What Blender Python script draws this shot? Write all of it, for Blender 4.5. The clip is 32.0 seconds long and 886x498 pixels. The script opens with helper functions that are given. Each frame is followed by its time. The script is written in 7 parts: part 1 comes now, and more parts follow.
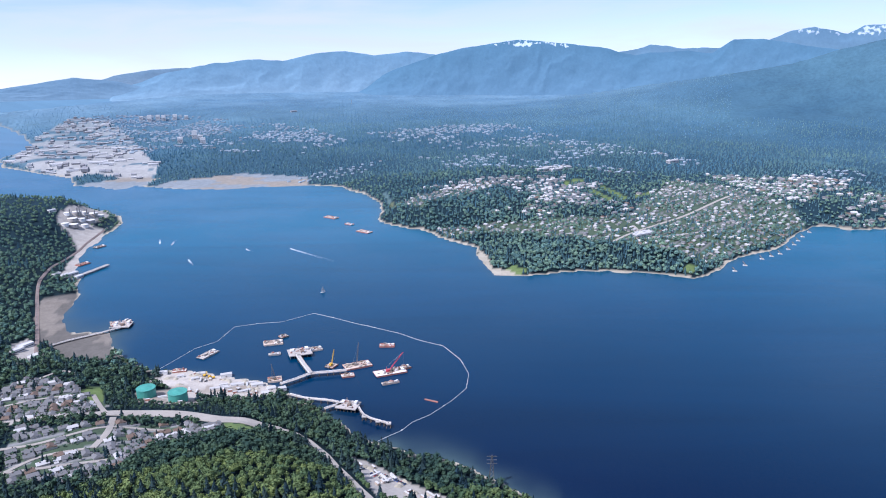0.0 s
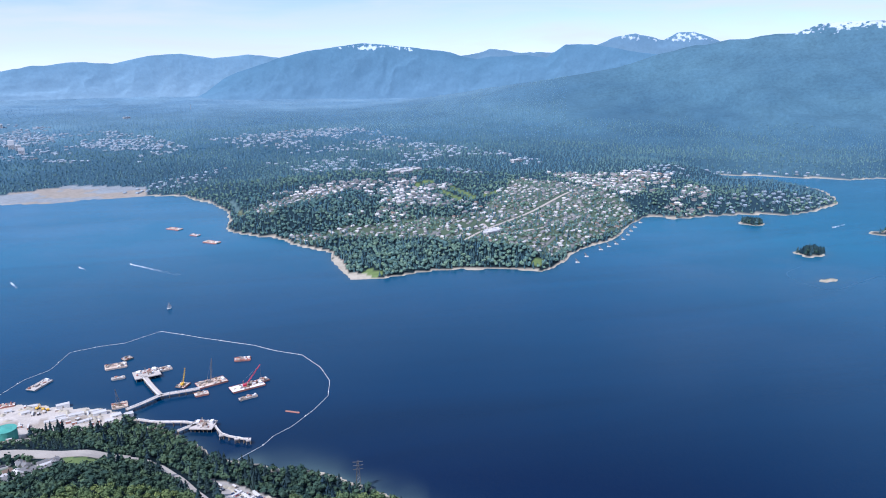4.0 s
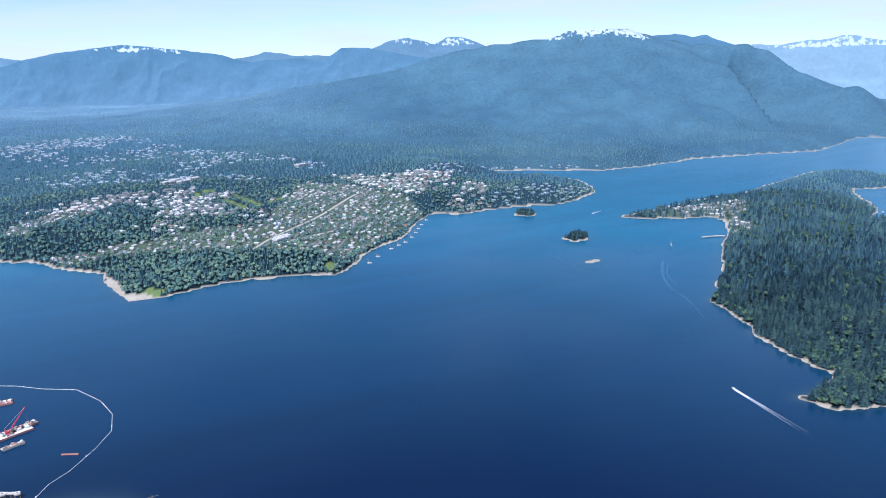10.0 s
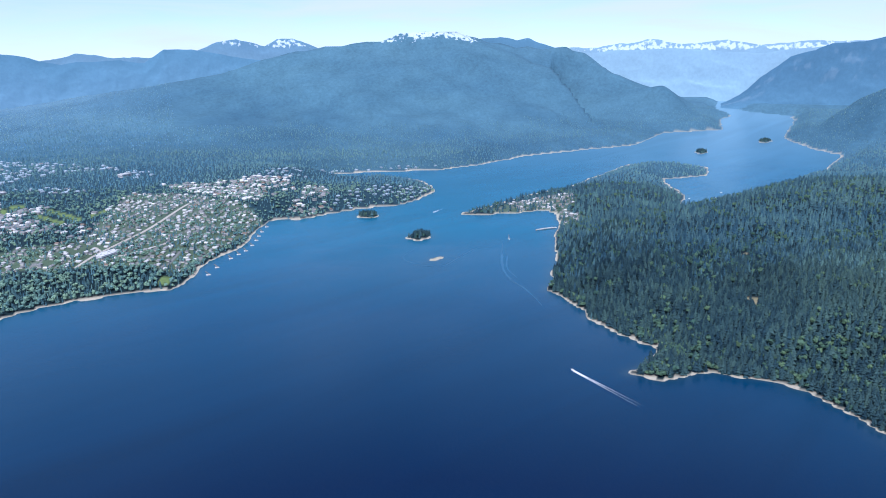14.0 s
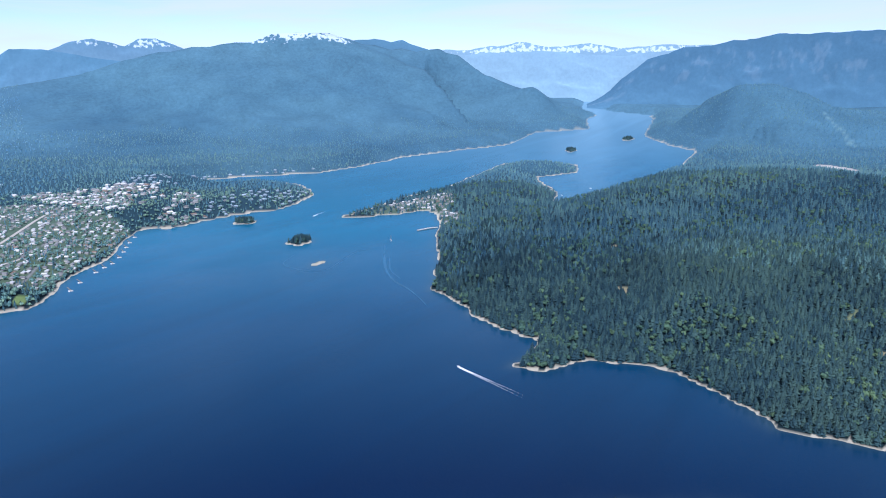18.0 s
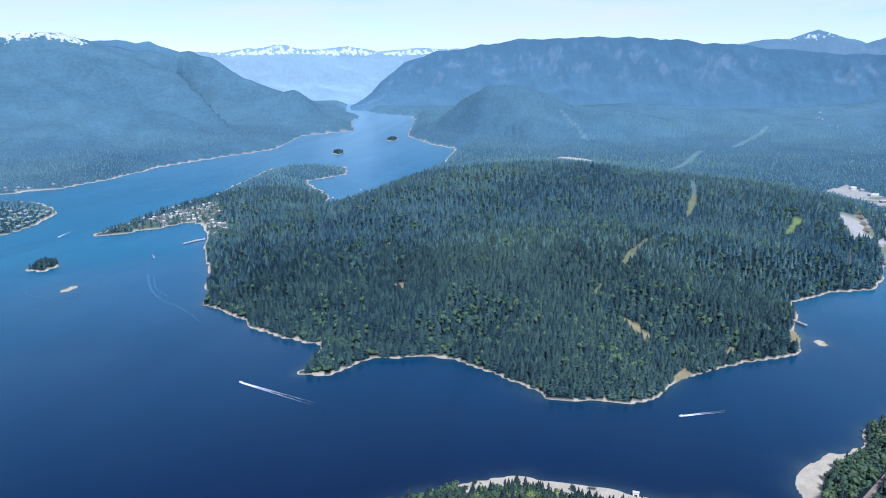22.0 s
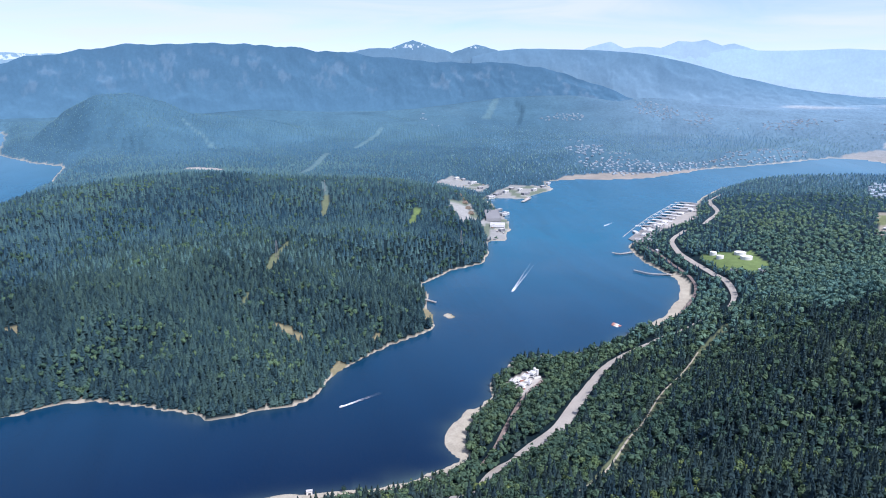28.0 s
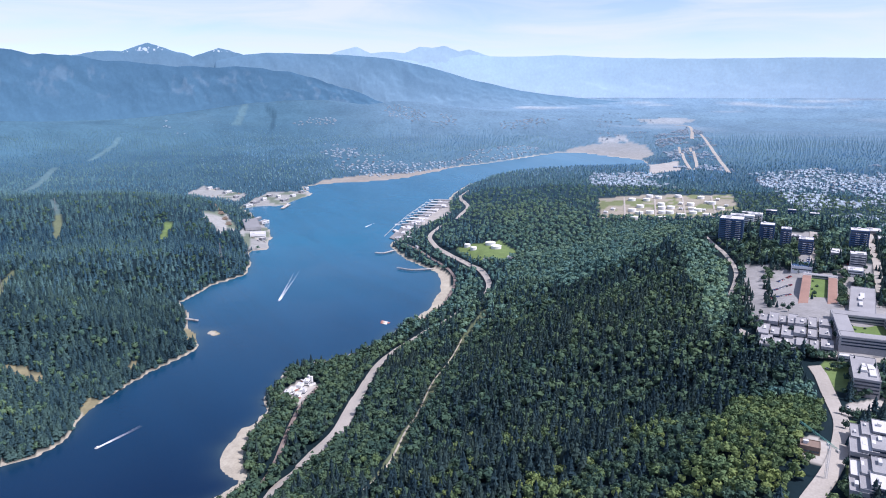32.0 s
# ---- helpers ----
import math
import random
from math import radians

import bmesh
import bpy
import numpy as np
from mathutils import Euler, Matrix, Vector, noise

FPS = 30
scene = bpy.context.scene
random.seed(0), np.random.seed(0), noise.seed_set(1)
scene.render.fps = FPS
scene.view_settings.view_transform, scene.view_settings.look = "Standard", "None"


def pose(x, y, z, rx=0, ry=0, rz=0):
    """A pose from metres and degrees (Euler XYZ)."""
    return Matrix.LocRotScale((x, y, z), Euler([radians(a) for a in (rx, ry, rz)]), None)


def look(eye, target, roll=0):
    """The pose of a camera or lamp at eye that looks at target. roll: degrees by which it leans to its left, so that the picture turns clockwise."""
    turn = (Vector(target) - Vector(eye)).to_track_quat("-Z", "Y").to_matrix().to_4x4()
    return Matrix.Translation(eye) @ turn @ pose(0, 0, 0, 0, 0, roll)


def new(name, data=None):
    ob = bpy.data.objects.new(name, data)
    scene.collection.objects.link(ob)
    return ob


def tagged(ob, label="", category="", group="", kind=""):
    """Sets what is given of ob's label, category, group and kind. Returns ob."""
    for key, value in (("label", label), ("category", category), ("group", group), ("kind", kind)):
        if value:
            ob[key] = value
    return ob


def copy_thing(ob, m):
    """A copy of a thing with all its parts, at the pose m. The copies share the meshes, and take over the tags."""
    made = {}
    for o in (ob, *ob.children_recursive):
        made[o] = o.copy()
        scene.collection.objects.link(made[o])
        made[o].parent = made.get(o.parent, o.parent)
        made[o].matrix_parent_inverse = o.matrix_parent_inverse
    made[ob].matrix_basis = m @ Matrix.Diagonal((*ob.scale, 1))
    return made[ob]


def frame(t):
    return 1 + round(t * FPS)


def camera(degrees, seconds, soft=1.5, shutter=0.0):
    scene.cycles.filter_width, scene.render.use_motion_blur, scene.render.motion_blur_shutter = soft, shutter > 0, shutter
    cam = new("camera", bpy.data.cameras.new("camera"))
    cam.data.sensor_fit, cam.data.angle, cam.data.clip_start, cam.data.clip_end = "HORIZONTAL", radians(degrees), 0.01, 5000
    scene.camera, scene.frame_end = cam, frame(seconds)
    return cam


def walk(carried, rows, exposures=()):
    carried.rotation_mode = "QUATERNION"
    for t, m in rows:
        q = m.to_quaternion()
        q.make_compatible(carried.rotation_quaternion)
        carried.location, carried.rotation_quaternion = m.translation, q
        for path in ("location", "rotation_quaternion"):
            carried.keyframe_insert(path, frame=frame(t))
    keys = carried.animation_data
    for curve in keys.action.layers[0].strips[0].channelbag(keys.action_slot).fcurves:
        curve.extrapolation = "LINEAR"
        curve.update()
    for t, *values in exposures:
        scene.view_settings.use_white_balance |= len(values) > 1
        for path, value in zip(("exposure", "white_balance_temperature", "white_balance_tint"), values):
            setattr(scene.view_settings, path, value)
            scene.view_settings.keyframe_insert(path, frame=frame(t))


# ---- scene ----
cam = camera(64.0, 32.0, soft=1.0)
walk(cam, [
    (0.0, pose(0, 0, 450, 74.83, 0.36, -0.00)),
    (0.5, pose(0, 0, 450, 74.84, 0.34, -1.75)),
    (1.0, pose(0, 0, 450, 74.86, 0.28, -3.11)),
    (1.5, pose(0, 0, 450, 74.88, 0.30, -4.69)),
    (2.0, pose(0, 0, 450, 74.92, 0.28, -6.39)),
    (2.5, pose(0, 0, 450, 74.95, 0.23, -7.94)),
    (3.0, pose(0, 0, 450, 74.96, 0.23, -9.41)),
    (3.5, pose(0, 0, 450, 75.00, 0.20, -10.72)),
    (5.5, pose(0, 0, 450, 75.07, 0.14, -16.25)),
    (6.0, pose(0, 0, 450, 75.09, 0.11, -17.61)),
    (6.5, pose(0, 0, 450, 75.12, 0.12, -18.73)),
    (7.0, pose(0, 0, 450, 75.14, 0.14, -19.79)),
    (7.5, pose(0, 0, 450, 75.15, 0.11, -21.00)),
    (8.0, pose(0, 0, 450, 75.18, 0.11, -22.69)),
    (8.5, pose(0, 0, 450, 75.20, 0.16, -24.43)),
    (9.0, pose(0, 0, 450, 75.20, 0.16, -25.97)),
    (9.5, pose(0, 0, 450, 75.22, 0.12, -27.63)),
    (10.0, pose(0, 0, 450, 75.24, 0.10, -29.33)),
    (10.5, pose(0, 0, 450, 75.25, 0.13, -31.03)),
    (11.0, pose(0, 0, 450, 75.26, 0.13, -32.78)),
    (11.5, pose(0, 0, 450, 75.28, 0.13, -34.47)),
    (12.0, pose(0, 0, 450, 75.30, 0.13, -36.16)),
    (12.5, pose(0, 0, 450, 75.31, 0.11, -37.85)),
    (13.0, pose(0, 0, 450, 75.32, 0.12, -39.56)),
    (13.5, pose(0, 0, 450, 75.35, 0.16, -41.23)),
    (15.5, pose(0, 0, 450, 75.41, 0.12, -43.71)),
    (16.0, pose(0, 0, 450, 75.42, 0.09, -44.73)),
    (16.5, pose(0, 0, 450, 75.42, 0.04, -46.17)),
    (17.0, pose(0, 0, 450, 75.47, 0.09, -47.96)),
    (17.5, pose(0, 0, 450, 75.49, 0.04, -49.91)),
    (18.0, pose(0, 0, 450, 75.49, 0.03, -52.03)),
    (18.5, pose(0, 0, 450, 75.52, -0.01, -54.10)),
    (19.0, pose(0, 0, 450, 75.53, 0.02, -56.08)),
    (19.5, pose(0, 0, 450, 75.56, 0.07, -58.26)),
    (20.0, pose(0, 0, 450, 75.57, 0.10, -60.64)),
    (20.5, pose(0, 0, 450, 75.59, 0.12, -63.07)),
    (21.0, pose(0, 0, 450, 75.63, 0.15, -65.61)),
    (21.5, pose(0, 0, 450, 75.65, 0.13, -68.18)),
    (22.0, pose(0, 0, 450, 75.68, 0.12, -70.61)),
    (22.5, pose(0, 0, 450, 75.71, 0.09, -73.09)),
    (23.0, pose(0, 0, 450, 75.74, 0.10, -75.77)),
    (23.5, pose(0, 0, 450, 75.77, 0.10, -78.21)),
    (24.0, pose(0, 0, 450, 75.82, 0.12, -80.09)),
    (24.5, pose(0, 0, 450, 75.86, 0.11, -82.25)),
    (25.0, pose(0, 0, 450, 75.90, 0.13, -84.74)),
    (25.5, pose(0, 0, 450, 75.94, 0.14, -87.30)),
    (27.5, pose(0, 0, 450, 76.06, 0.23, -97.37)),
    (28.0, pose(0, 0, 450, 76.09, 0.27, -99.81)),
    (28.5, pose(0, 0, 450, 76.11, 0.28, -102.21)),
    (29.0, pose(0, 0, 450, 76.14, 0.29, -104.59)),
    (29.5, pose(0, 0, 450, 76.17, 0.32, -106.97)),
    (30.0, pose(0, 0, 450, 76.19, 0.36, -109.41)),
    (30.5, pose(0, 0, 450, 76.23, 0.41, -111.88)),
    (31.0, pose(0, 0, 450, 76.25, 0.38, -114.36)),
    (31.5, pose(0, 0, 450, 76.27, 0.38, -116.81)),
    (32.0, pose(0, 0, 450, 76.31, 0.42, -119.30)),
], exposures=[(0.0, 0.3, 5650, 20), (6.0, 0.33, 5600, 18), (12.0, 0.35, 5480, 16), (19.0, 0.34, 5470, 16), (25.0, 0.43, 5700, 16), (32.0, 0.4, 5950, 22)])

# ---- sky and sun ----
SUN_AZ, SUN_EL = 234.0, 53.0
world = bpy.data.worlds.new("world")
scene.world = world
world.use_nodes = True
wn, wl = world.node_tree.nodes, world.node_tree.links
wn.clear()
sky = wn.new("ShaderNodeTexSky")
sky.sky_type, sky.sun_disc = "NISHITA", False
sky.sun_elevation, sky.sun_rotation = radians(SUN_EL), radians(SUN_AZ)
sky.altitude, sky.air_density, sky.dust_density, sky.ozone_density = 500, 1.0, 0.15, 1.5
coord = wn.new("ShaderNodeTexCoord")
stretch = wn.new("ShaderNodeMapping")
stretch.inputs["Scale"].default_value = (1.6, 1.6, 11.0)
cirrus = wn.new("ShaderNodeTexNoise")
cirrus.inputs["Scale"].default_value, cirrus.inputs["Detail"].default_value = 2.2, 8.0
cirrus.inputs["Roughness"].default_value, cirrus.inputs["Distortion"].default_value = 0.55, 0.7
ramp = wn.new("ShaderNodeValToRGB")
ramp.color_ramp.elements[0].position, ramp.color_ramp.elements[1].position = 0.36, 0.66
ramp.color_ramp.elements[0].color, ramp.color_ramp.elements[1].color = (0, 0, 0, 1), (0.75, 0.75, 0.75, 1)
veil = wn.new("ShaderNodeMix")
veil.data_type = "RGBA"
veil.inputs["B"].default_value = (4.7, 5.0, 5.45, 1)
back = wn.new("ShaderNodeBackground")
back.inputs["Strength"].default_value = 0.138
wout = wn.new("ShaderNodeOutputWorld")
lift = wn.new("ShaderNodeVectorMath")
lift.inputs[1].default_value = (0, 0, 0.06)
wl.new(coord.outputs["Generated"], lift.inputs[0])
wl.new(lift.outputs["Vector"], sky.inputs["Vector"])
wl.new(lift.outputs["Vector"], stretch.inputs["Vector"])
wl.new(stretch.outputs["Vector"], cirrus.inputs["Vector"])
wl.new(cirrus.outputs["Fac"], ramp.inputs["Fac"])
wl.new(ramp.outputs["Color"], veil.inputs["Factor"])
cast = wn.new("ShaderNodeVectorMath")
cast.operation = "MULTIPLY"
cast.inputs[1].default_value = (0.99, 0.92, 0.98)
wl.new(sky.outputs["Color"], cast.inputs[0])
wl.new(cast.outputs["Vector"], veil.inputs["A"])
wl.new(veil.outputs["Result"], back.inputs["Color"])
wl.new(back.outputs["Background"], wout.inputs["Surface"])

sun = new("sun", bpy.data.lights.new("sun", "SUN"))
sun.data.energy, sun.data.angle, sun.data.color = 4.6, radians(0.5), (1.0, 0.942, 0.86)
sa, se = radians(SUN_AZ), radians(SUN_EL)
sun.matrix_world = look((0, 0, 900), (-math.sin(sa) * math.cos(se), -math.cos(sa) * math.cos(se), 900 - math.sin(se)))


# ---- materials ----
def material(name, rgb, rough=0.8, metal=0.0, vary=0.25, grain=2.0, blotch=0.05, bump=0.0, glow=0.0, spec=0.3, island=0.0, tree=0.0):
    """Procedural surface: a base colour broken up at two scales, with fine relief."""
    mat = bpy.data.materials.new(name)
    mat.use_nodes = True
    n, l = mat.node_tree.nodes, mat.node_tree.links
    p = n["Principled BSDF"]
    p.inputs["Roughness"].default_value, p.inputs["Metallic"].default_value = rough, metal
    p.inputs["Specular IOR Level"].default_value = spec
    geo = n.new("ShaderNodeNewGeometry")
    fine, wide = n.new("ShaderNodeTexNoise"), n.new("ShaderNodeTexNoise")
    fine.inputs["Scale"].default_value, fine.inputs["Detail"].default_value = grain, 4.0
    wide.inputs["Scale"].default_value, wide.inputs["Detail"].default_value = blotch, 3.0
    for tex in (fine, wide):
        l.new(geo.outputs["Position"], tex.inputs["Vector"])
    both = n.new("ShaderNodeMath")
    both.operation = "ADD"
    l.new(fine.outputs["Fac"], both.inputs[0])
    l.new(wide.outputs["Fac"], both.inputs[1])
    total = both
    if island:
        rnd = n.new("ShaderNodeMath")
        rnd.operation = "MULTIPLY_ADD"
        rnd.inputs[1].default_value = island
        l.new(geo.outputs["Random Per Island"], rnd.inputs[0])
        l.new(both.outputs[0], rnd.inputs[2])
        total = rnd
    hue = None
    if tree:
        own, tone = n.new("ShaderNodeAttribute"), n.new("ShaderNodeMath")
        own.attribute_name = "tree"
        tone.operation = "MULTIPLY_ADD"
        tone.inputs[1].default_value = tree
        l.new(own.outputs["Fac"], tone.inputs[0])
        l.new(total.outputs[0], tone.inputs[2])
        total = tone
        hue = n.new("ShaderNodeMix")
        hue.data_type = "RGBA"
        hue.inputs["A"].default_value = (rgb[0] * 0.8, rgb[1] * 0.93, rgb[2] * 1.1, 1)
        hue.inputs["B"].default_value = (rgb[0] * 1.3, rgb[1] * 1.1, rgb[2] * 0.82, 1)
        l.new(own.outputs["Fac"], hue.inputs["Factor"])
    span = n.new("ShaderNodeMapRange")
    span.inputs["From Min"].default_value, span.inputs["From Max"].default_value = 0.6, 1.4 + island + tree
    span.inputs["To Min"].default_value, span.inputs["To Max"].default_value = 1 - vary, 1 + vary
    l.new(total.outputs[0], span.inputs["Value"])
    mul = n.new("ShaderNodeVectorMath")
    mul.operation = "SCALE"
    mul.inputs[0].default_value = rgb
    if hue:
        l.new(hue.outputs["Result"], mul.inputs[0])
    l.new(span.outputs["Result"], mul.inputs["Scale"])
    l.new(mul.outputs["Vector"], p.inputs["Base Color"])
    if bump:
        b = n.new("ShaderNodeBump")
        b.inputs["Strength"].default_value = bump
        b.inputs["Distance"].default_value = 1.0 / grain
        l.new(fine.outputs["Fac"], b.inputs["Height"])
        l.new(b.outputs["Normal"], p.inputs["Normal"])
    if glow:
        l.new(mul.outputs["Vector"], p.inputs["Emission Color"])
        p.inputs["Emission Strength"].default_value = glow
    return mat


def terrain_material(name, strength=1.0):
    """Land cover from the vertex colours of the ground, distance haze included, broken up at three scales."""
    mat = bpy.data.materials.new(name)
    mat.use_nodes = True
    n, l = mat.node_tree.nodes, mat.node_tree.links
    p = n["Principled BSDF"]
    p.inputs["Roughness"].default_value, p.inputs["Specular IOR Level"].default_value = 0.9, 0.15
    cover = n.new("ShaderNodeVertexColor")
    cover.layer_name = "cover"
    geo = n.new("ShaderNodeNewGeometry")
    last = None
    for scale, weight in ((0.35, 0.35 * strength), (0.06, 0.4 * strength), (0.008, 0.3 * strength)):
        tex = n.new("ShaderNodeTexNoise")
        tex.inputs["Scale"].default_value, tex.inputs["Detail"].default_value = scale, 5.0
        l.new(geo.outputs["Position"], tex.inputs["Vector"])
        m = n.new("ShaderNodeMath")
        m.operation = "MULTIPLY_ADD"
        m.inputs[1].default_value, m.inputs[2].default_value = weight * 2, 1 - weight if last is None else -weight
        l.new(tex.outputs["Fac"], m.inputs[0])
        if last is not None:
            s = n.new("ShaderNodeMath")
            s.operation = "ADD"
            l.new(last.outputs[0], s.inputs[0])
            l.new(m.outputs[0], s.inputs[1])
            m = s
        last = m
    mul = n.new("ShaderNodeVectorMath")
    mul.operation = "SCALE"
    l.new(cover.outputs["Color"], mul.inputs[0])
    l.new(last.outputs[0], mul.inputs["Scale"])
    drifts = n.new("ShaderNodeTexNoise")
    drifts.inputs["Scale"].default_value, drifts.inputs["Detail"].default_value = 0.045, 5.0
    l.new(geo.outputs["Position"], drifts.inputs["Vector"])
    lies = n.new("ShaderNodeMath")
    lies.operation = "ADD"
    l.new(drifts.outputs["Fac"], lies.inputs[0])
    l.new(cover.outputs["Alpha"], lies.inputs[1])
    patch = n.new("ShaderNodeMapRange")
    patch.inputs["From Min"].default_value, patch.inputs["From Max"].default_value = 1.0, 1.1
    l.new(lies.outputs[0], patch.inputs["Value"])
    snowy = n.new("ShaderNodeMix")
    snowy.data_type = "RGBA"
    snowy.inputs["B"].default_value = (0.4, 0.47, 0.55, 1)
    l.new(patch.outputs["Result"], snowy.inputs["Factor"])
    l.new(mul.outputs["Vector"], snowy.inputs["A"])
    l.new(snowy.outputs["Result"], p.inputs["Base Color"])
    return mat


def water_material():
    mat = bpy.data.materials.new("sea_water")
    mat.use_nodes = True
    n, l = mat.node_tree.nodes, mat.node_tree.links
    p = n["Principled BSDF"]
    p.inputs["Specular Tint"].default_value = (0.3, 0.85, 1.0, 1)
    p.inputs["IOR"].default_value = 1.33
    p.inputs["Specular IOR Level"].default_value = 0.36
    geo = n.new("ShaderNodeNewGeometry")
    # haze and grazing sky reflection put into the base colour by distance
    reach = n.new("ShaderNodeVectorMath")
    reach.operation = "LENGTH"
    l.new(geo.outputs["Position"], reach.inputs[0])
    haze_ramp = n.new("ShaderNodeMapRange")
    haze_ramp.inputs["From Min"].default_value, haze_ramp.inputs["From Max"].default_value = 700, 4900
    l.new(reach.outputs["Value"], haze_ramp.inputs["Value"])
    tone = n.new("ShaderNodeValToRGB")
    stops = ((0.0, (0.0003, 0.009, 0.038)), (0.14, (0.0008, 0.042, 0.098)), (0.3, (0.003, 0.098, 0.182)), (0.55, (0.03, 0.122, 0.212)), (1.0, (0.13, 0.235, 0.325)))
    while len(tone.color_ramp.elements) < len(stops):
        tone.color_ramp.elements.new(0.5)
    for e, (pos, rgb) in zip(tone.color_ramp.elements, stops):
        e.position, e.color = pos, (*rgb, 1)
    l.new(haze_ramp.outputs["Result"], tone.inputs["Fac"])
    big = n.new("ShaderNodeTexNoise")
    big.inputs["Scale"].default_value, big.inputs["Detail"].default_value = 0.004, 5.0
    l.new(geo.outputs["Position"], big.inputs["Vector"])
    r = n.new("ShaderNodeMapRange")
    r.inputs["From Min"].default_value, r.inputs["From Max"].default_value = 0.35, 0.65
    r.inputs["To Min"].default_value, r.inputs["To Max"].default_value = 0.16, 0.26
    l.new(big.outputs["Fac"], r.inputs["Value"])
    l.new(r.outputs["Result"], p.inputs["Roughness"])
    drift = n.new("ShaderNodeMapping")
    drift.inputs["Rotation"].default_value = (0, 0, 0.9)
    drift.inputs["Scale"].default_value = (0.0012, 0.006, 0.002)
    slick = n.new("ShaderNodeTexNoise")
    slick.inputs["Scale"].default_value, slick.inputs["Detail"].default_value, slick.inputs["Distortion"].default_value = 1.0, 6.0, 1.2
    l.new(geo.outputs["Position"], drift.inputs["Vector"])
    l.new(drift.outputs["Vector"], slick.inputs["Vector"])
    calm = n.new("ShaderNodeMapRange")
    calm.inputs["From Min"].default_value, calm.inputs["From Max"].default_value = 0.3, 0.72
    calm.inputs["To Min"].default_value, calm.inputs["To Max"].default_value = 0.93, 1.12
    l.new(slick.outputs["Fac"], calm.inputs["Value"])
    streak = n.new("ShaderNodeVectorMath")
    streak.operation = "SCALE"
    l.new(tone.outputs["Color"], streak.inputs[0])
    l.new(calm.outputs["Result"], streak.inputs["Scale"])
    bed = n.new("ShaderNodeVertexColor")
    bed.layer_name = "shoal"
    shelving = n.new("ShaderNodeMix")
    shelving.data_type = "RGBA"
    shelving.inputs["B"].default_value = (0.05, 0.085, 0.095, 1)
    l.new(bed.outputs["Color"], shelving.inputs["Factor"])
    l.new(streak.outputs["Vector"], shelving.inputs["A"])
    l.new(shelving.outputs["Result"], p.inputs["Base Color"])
    waves = n.new("ShaderNodeTexNoise")
    waves.inputs["Scale"].default_value, waves.inputs["Detail"].default_value = 0.25, 4.0
    l.new(geo.outputs["Position"], waves.inputs["Vector"])
    b = n.new("ShaderNodeBump")
    b.inputs["Strength"].default_value, b.inputs["Distance"].default_value = 0.14, 1.0
    l.new(waves.outputs["Fac"], b.inputs["Height"])
    l.new(b.outputs["Normal"], p.inputs["Normal"])
    return mat


# ---- plan: the eye is 450 m above the sea; beyond 2600 m the land is drawn together towards the rim ----
EYE, NEAR, RIM = 450.0, 2600.0, 4950.0


def squash(x, y, h):
    """Plan metres to scene metres: near ground as it is, far ground drawn in along its line of sight."""
    r = np.maximum(np.hypot(x, y), 1e-6)
    far = NEAR + (RIM - NEAR) * (1 - np.exp(-np.maximum(r - NEAR, 0) / (RIM - NEAR)))
    k = np.where(r > NEAR, far / r, 1.0)
    return x * k, y * k, EYE - (EYE - h) * k


COAST_NORTH_A = [(-3723, 5603), (-3402, 5108), (-3150, 5091), (-2583, 4383), (-2159, 3746), (-2078, 3316), (-1913, 3062),
    (-1694, 2913), (-1466, 2762), (-1370, 2594), (-1143, 2505), (-1137, 2586), (-1008, 2523), (-775, 2492),
    (-626, 2544), (-507, 2563), (-379, 2535), (-282, 2400), (-206, 2241), (-181, 1979), (-151, 1921), (-70, 1859),
    (-24, 1808), (20, 1730), (75, 1674), (84, 1587), (87, 1518), (113, 1441), (160, 1432), (260, 1463), (359, 1469),
    (441, 1455)]
COAST_NORTH_B = [(526, 1421), (569, 1440), (637, 1524), (700, 1583), (807, 1646), (921, 1784), (998, 1864), (1085, 1855), (1000, 1881),
    (1089, 1838), (1187, 1842), (1326, 1843), (1459, 1803), (1573, 1841), (1706, 1929), (1764, 1994), (1821, 2162),
    (1774, 2324), (1644, 2382), (1582, 2540), (1752, 2494), (1862, 2439), (2077, 2312), (2354, 2306), (2748, 2373),
    (3071, 2338), (3547, 2268), (4332, 2561), (4818, 2395), (5678, 2855), (6188, 3002), (7069, 3626), (8624, 4361),
    (458, 23074)]
COAST_PARK_A = [(1492, 1561), (1535, 1496), (1637, 1450), (1735, 1416), (1708, 1360), (1587, 1250), (1417, 1136), (1310, 1040),
    (1173, 943), (1087, 889), (1085, 846), (1025, 733), (992, 660), (979, 562), (937, 546), (874, 537), (877, 490),
    (917, 473), (953, 471), (975, 423), (996, 375), (995, 319), (964, 258), (932, 202), (913, 161), (912, 106),
    (929, 63), (906, 136), (934, 60), (969, 14), (1038, -17), (1107, -69), (1144, -123), (1211, -188), (1255, -198),
    (1317, -184), (1399, -210), (1490, -211)]
COAST_PARK_B = [(1487, -212), (1575, -292), (1637, -381), (1715, -415), (1852, -435), (1861, -497), (2083, -564), (2199, -576),
    (2523, -595), (2494, -738), (2688, -911), (2884, -939), (2930, -1043), (2890, -1234), (2904, -1424), (3113, -1812),
    (3212, -2173), (3366, -2603), (3400, -2710), (3279, -2809), (3053, -2822), (2849, -2834), (2700, -2720), (2527, -2576),
    (2324, -2662), (1413, -4732), (11604, -58867), (33166, 274), (14802, 6096), (7587, 3750), (6905, 3216),
    (6543, 2633), (5927, 2357), (4523, 1852), (4074, 1506), (3898, 1293)]
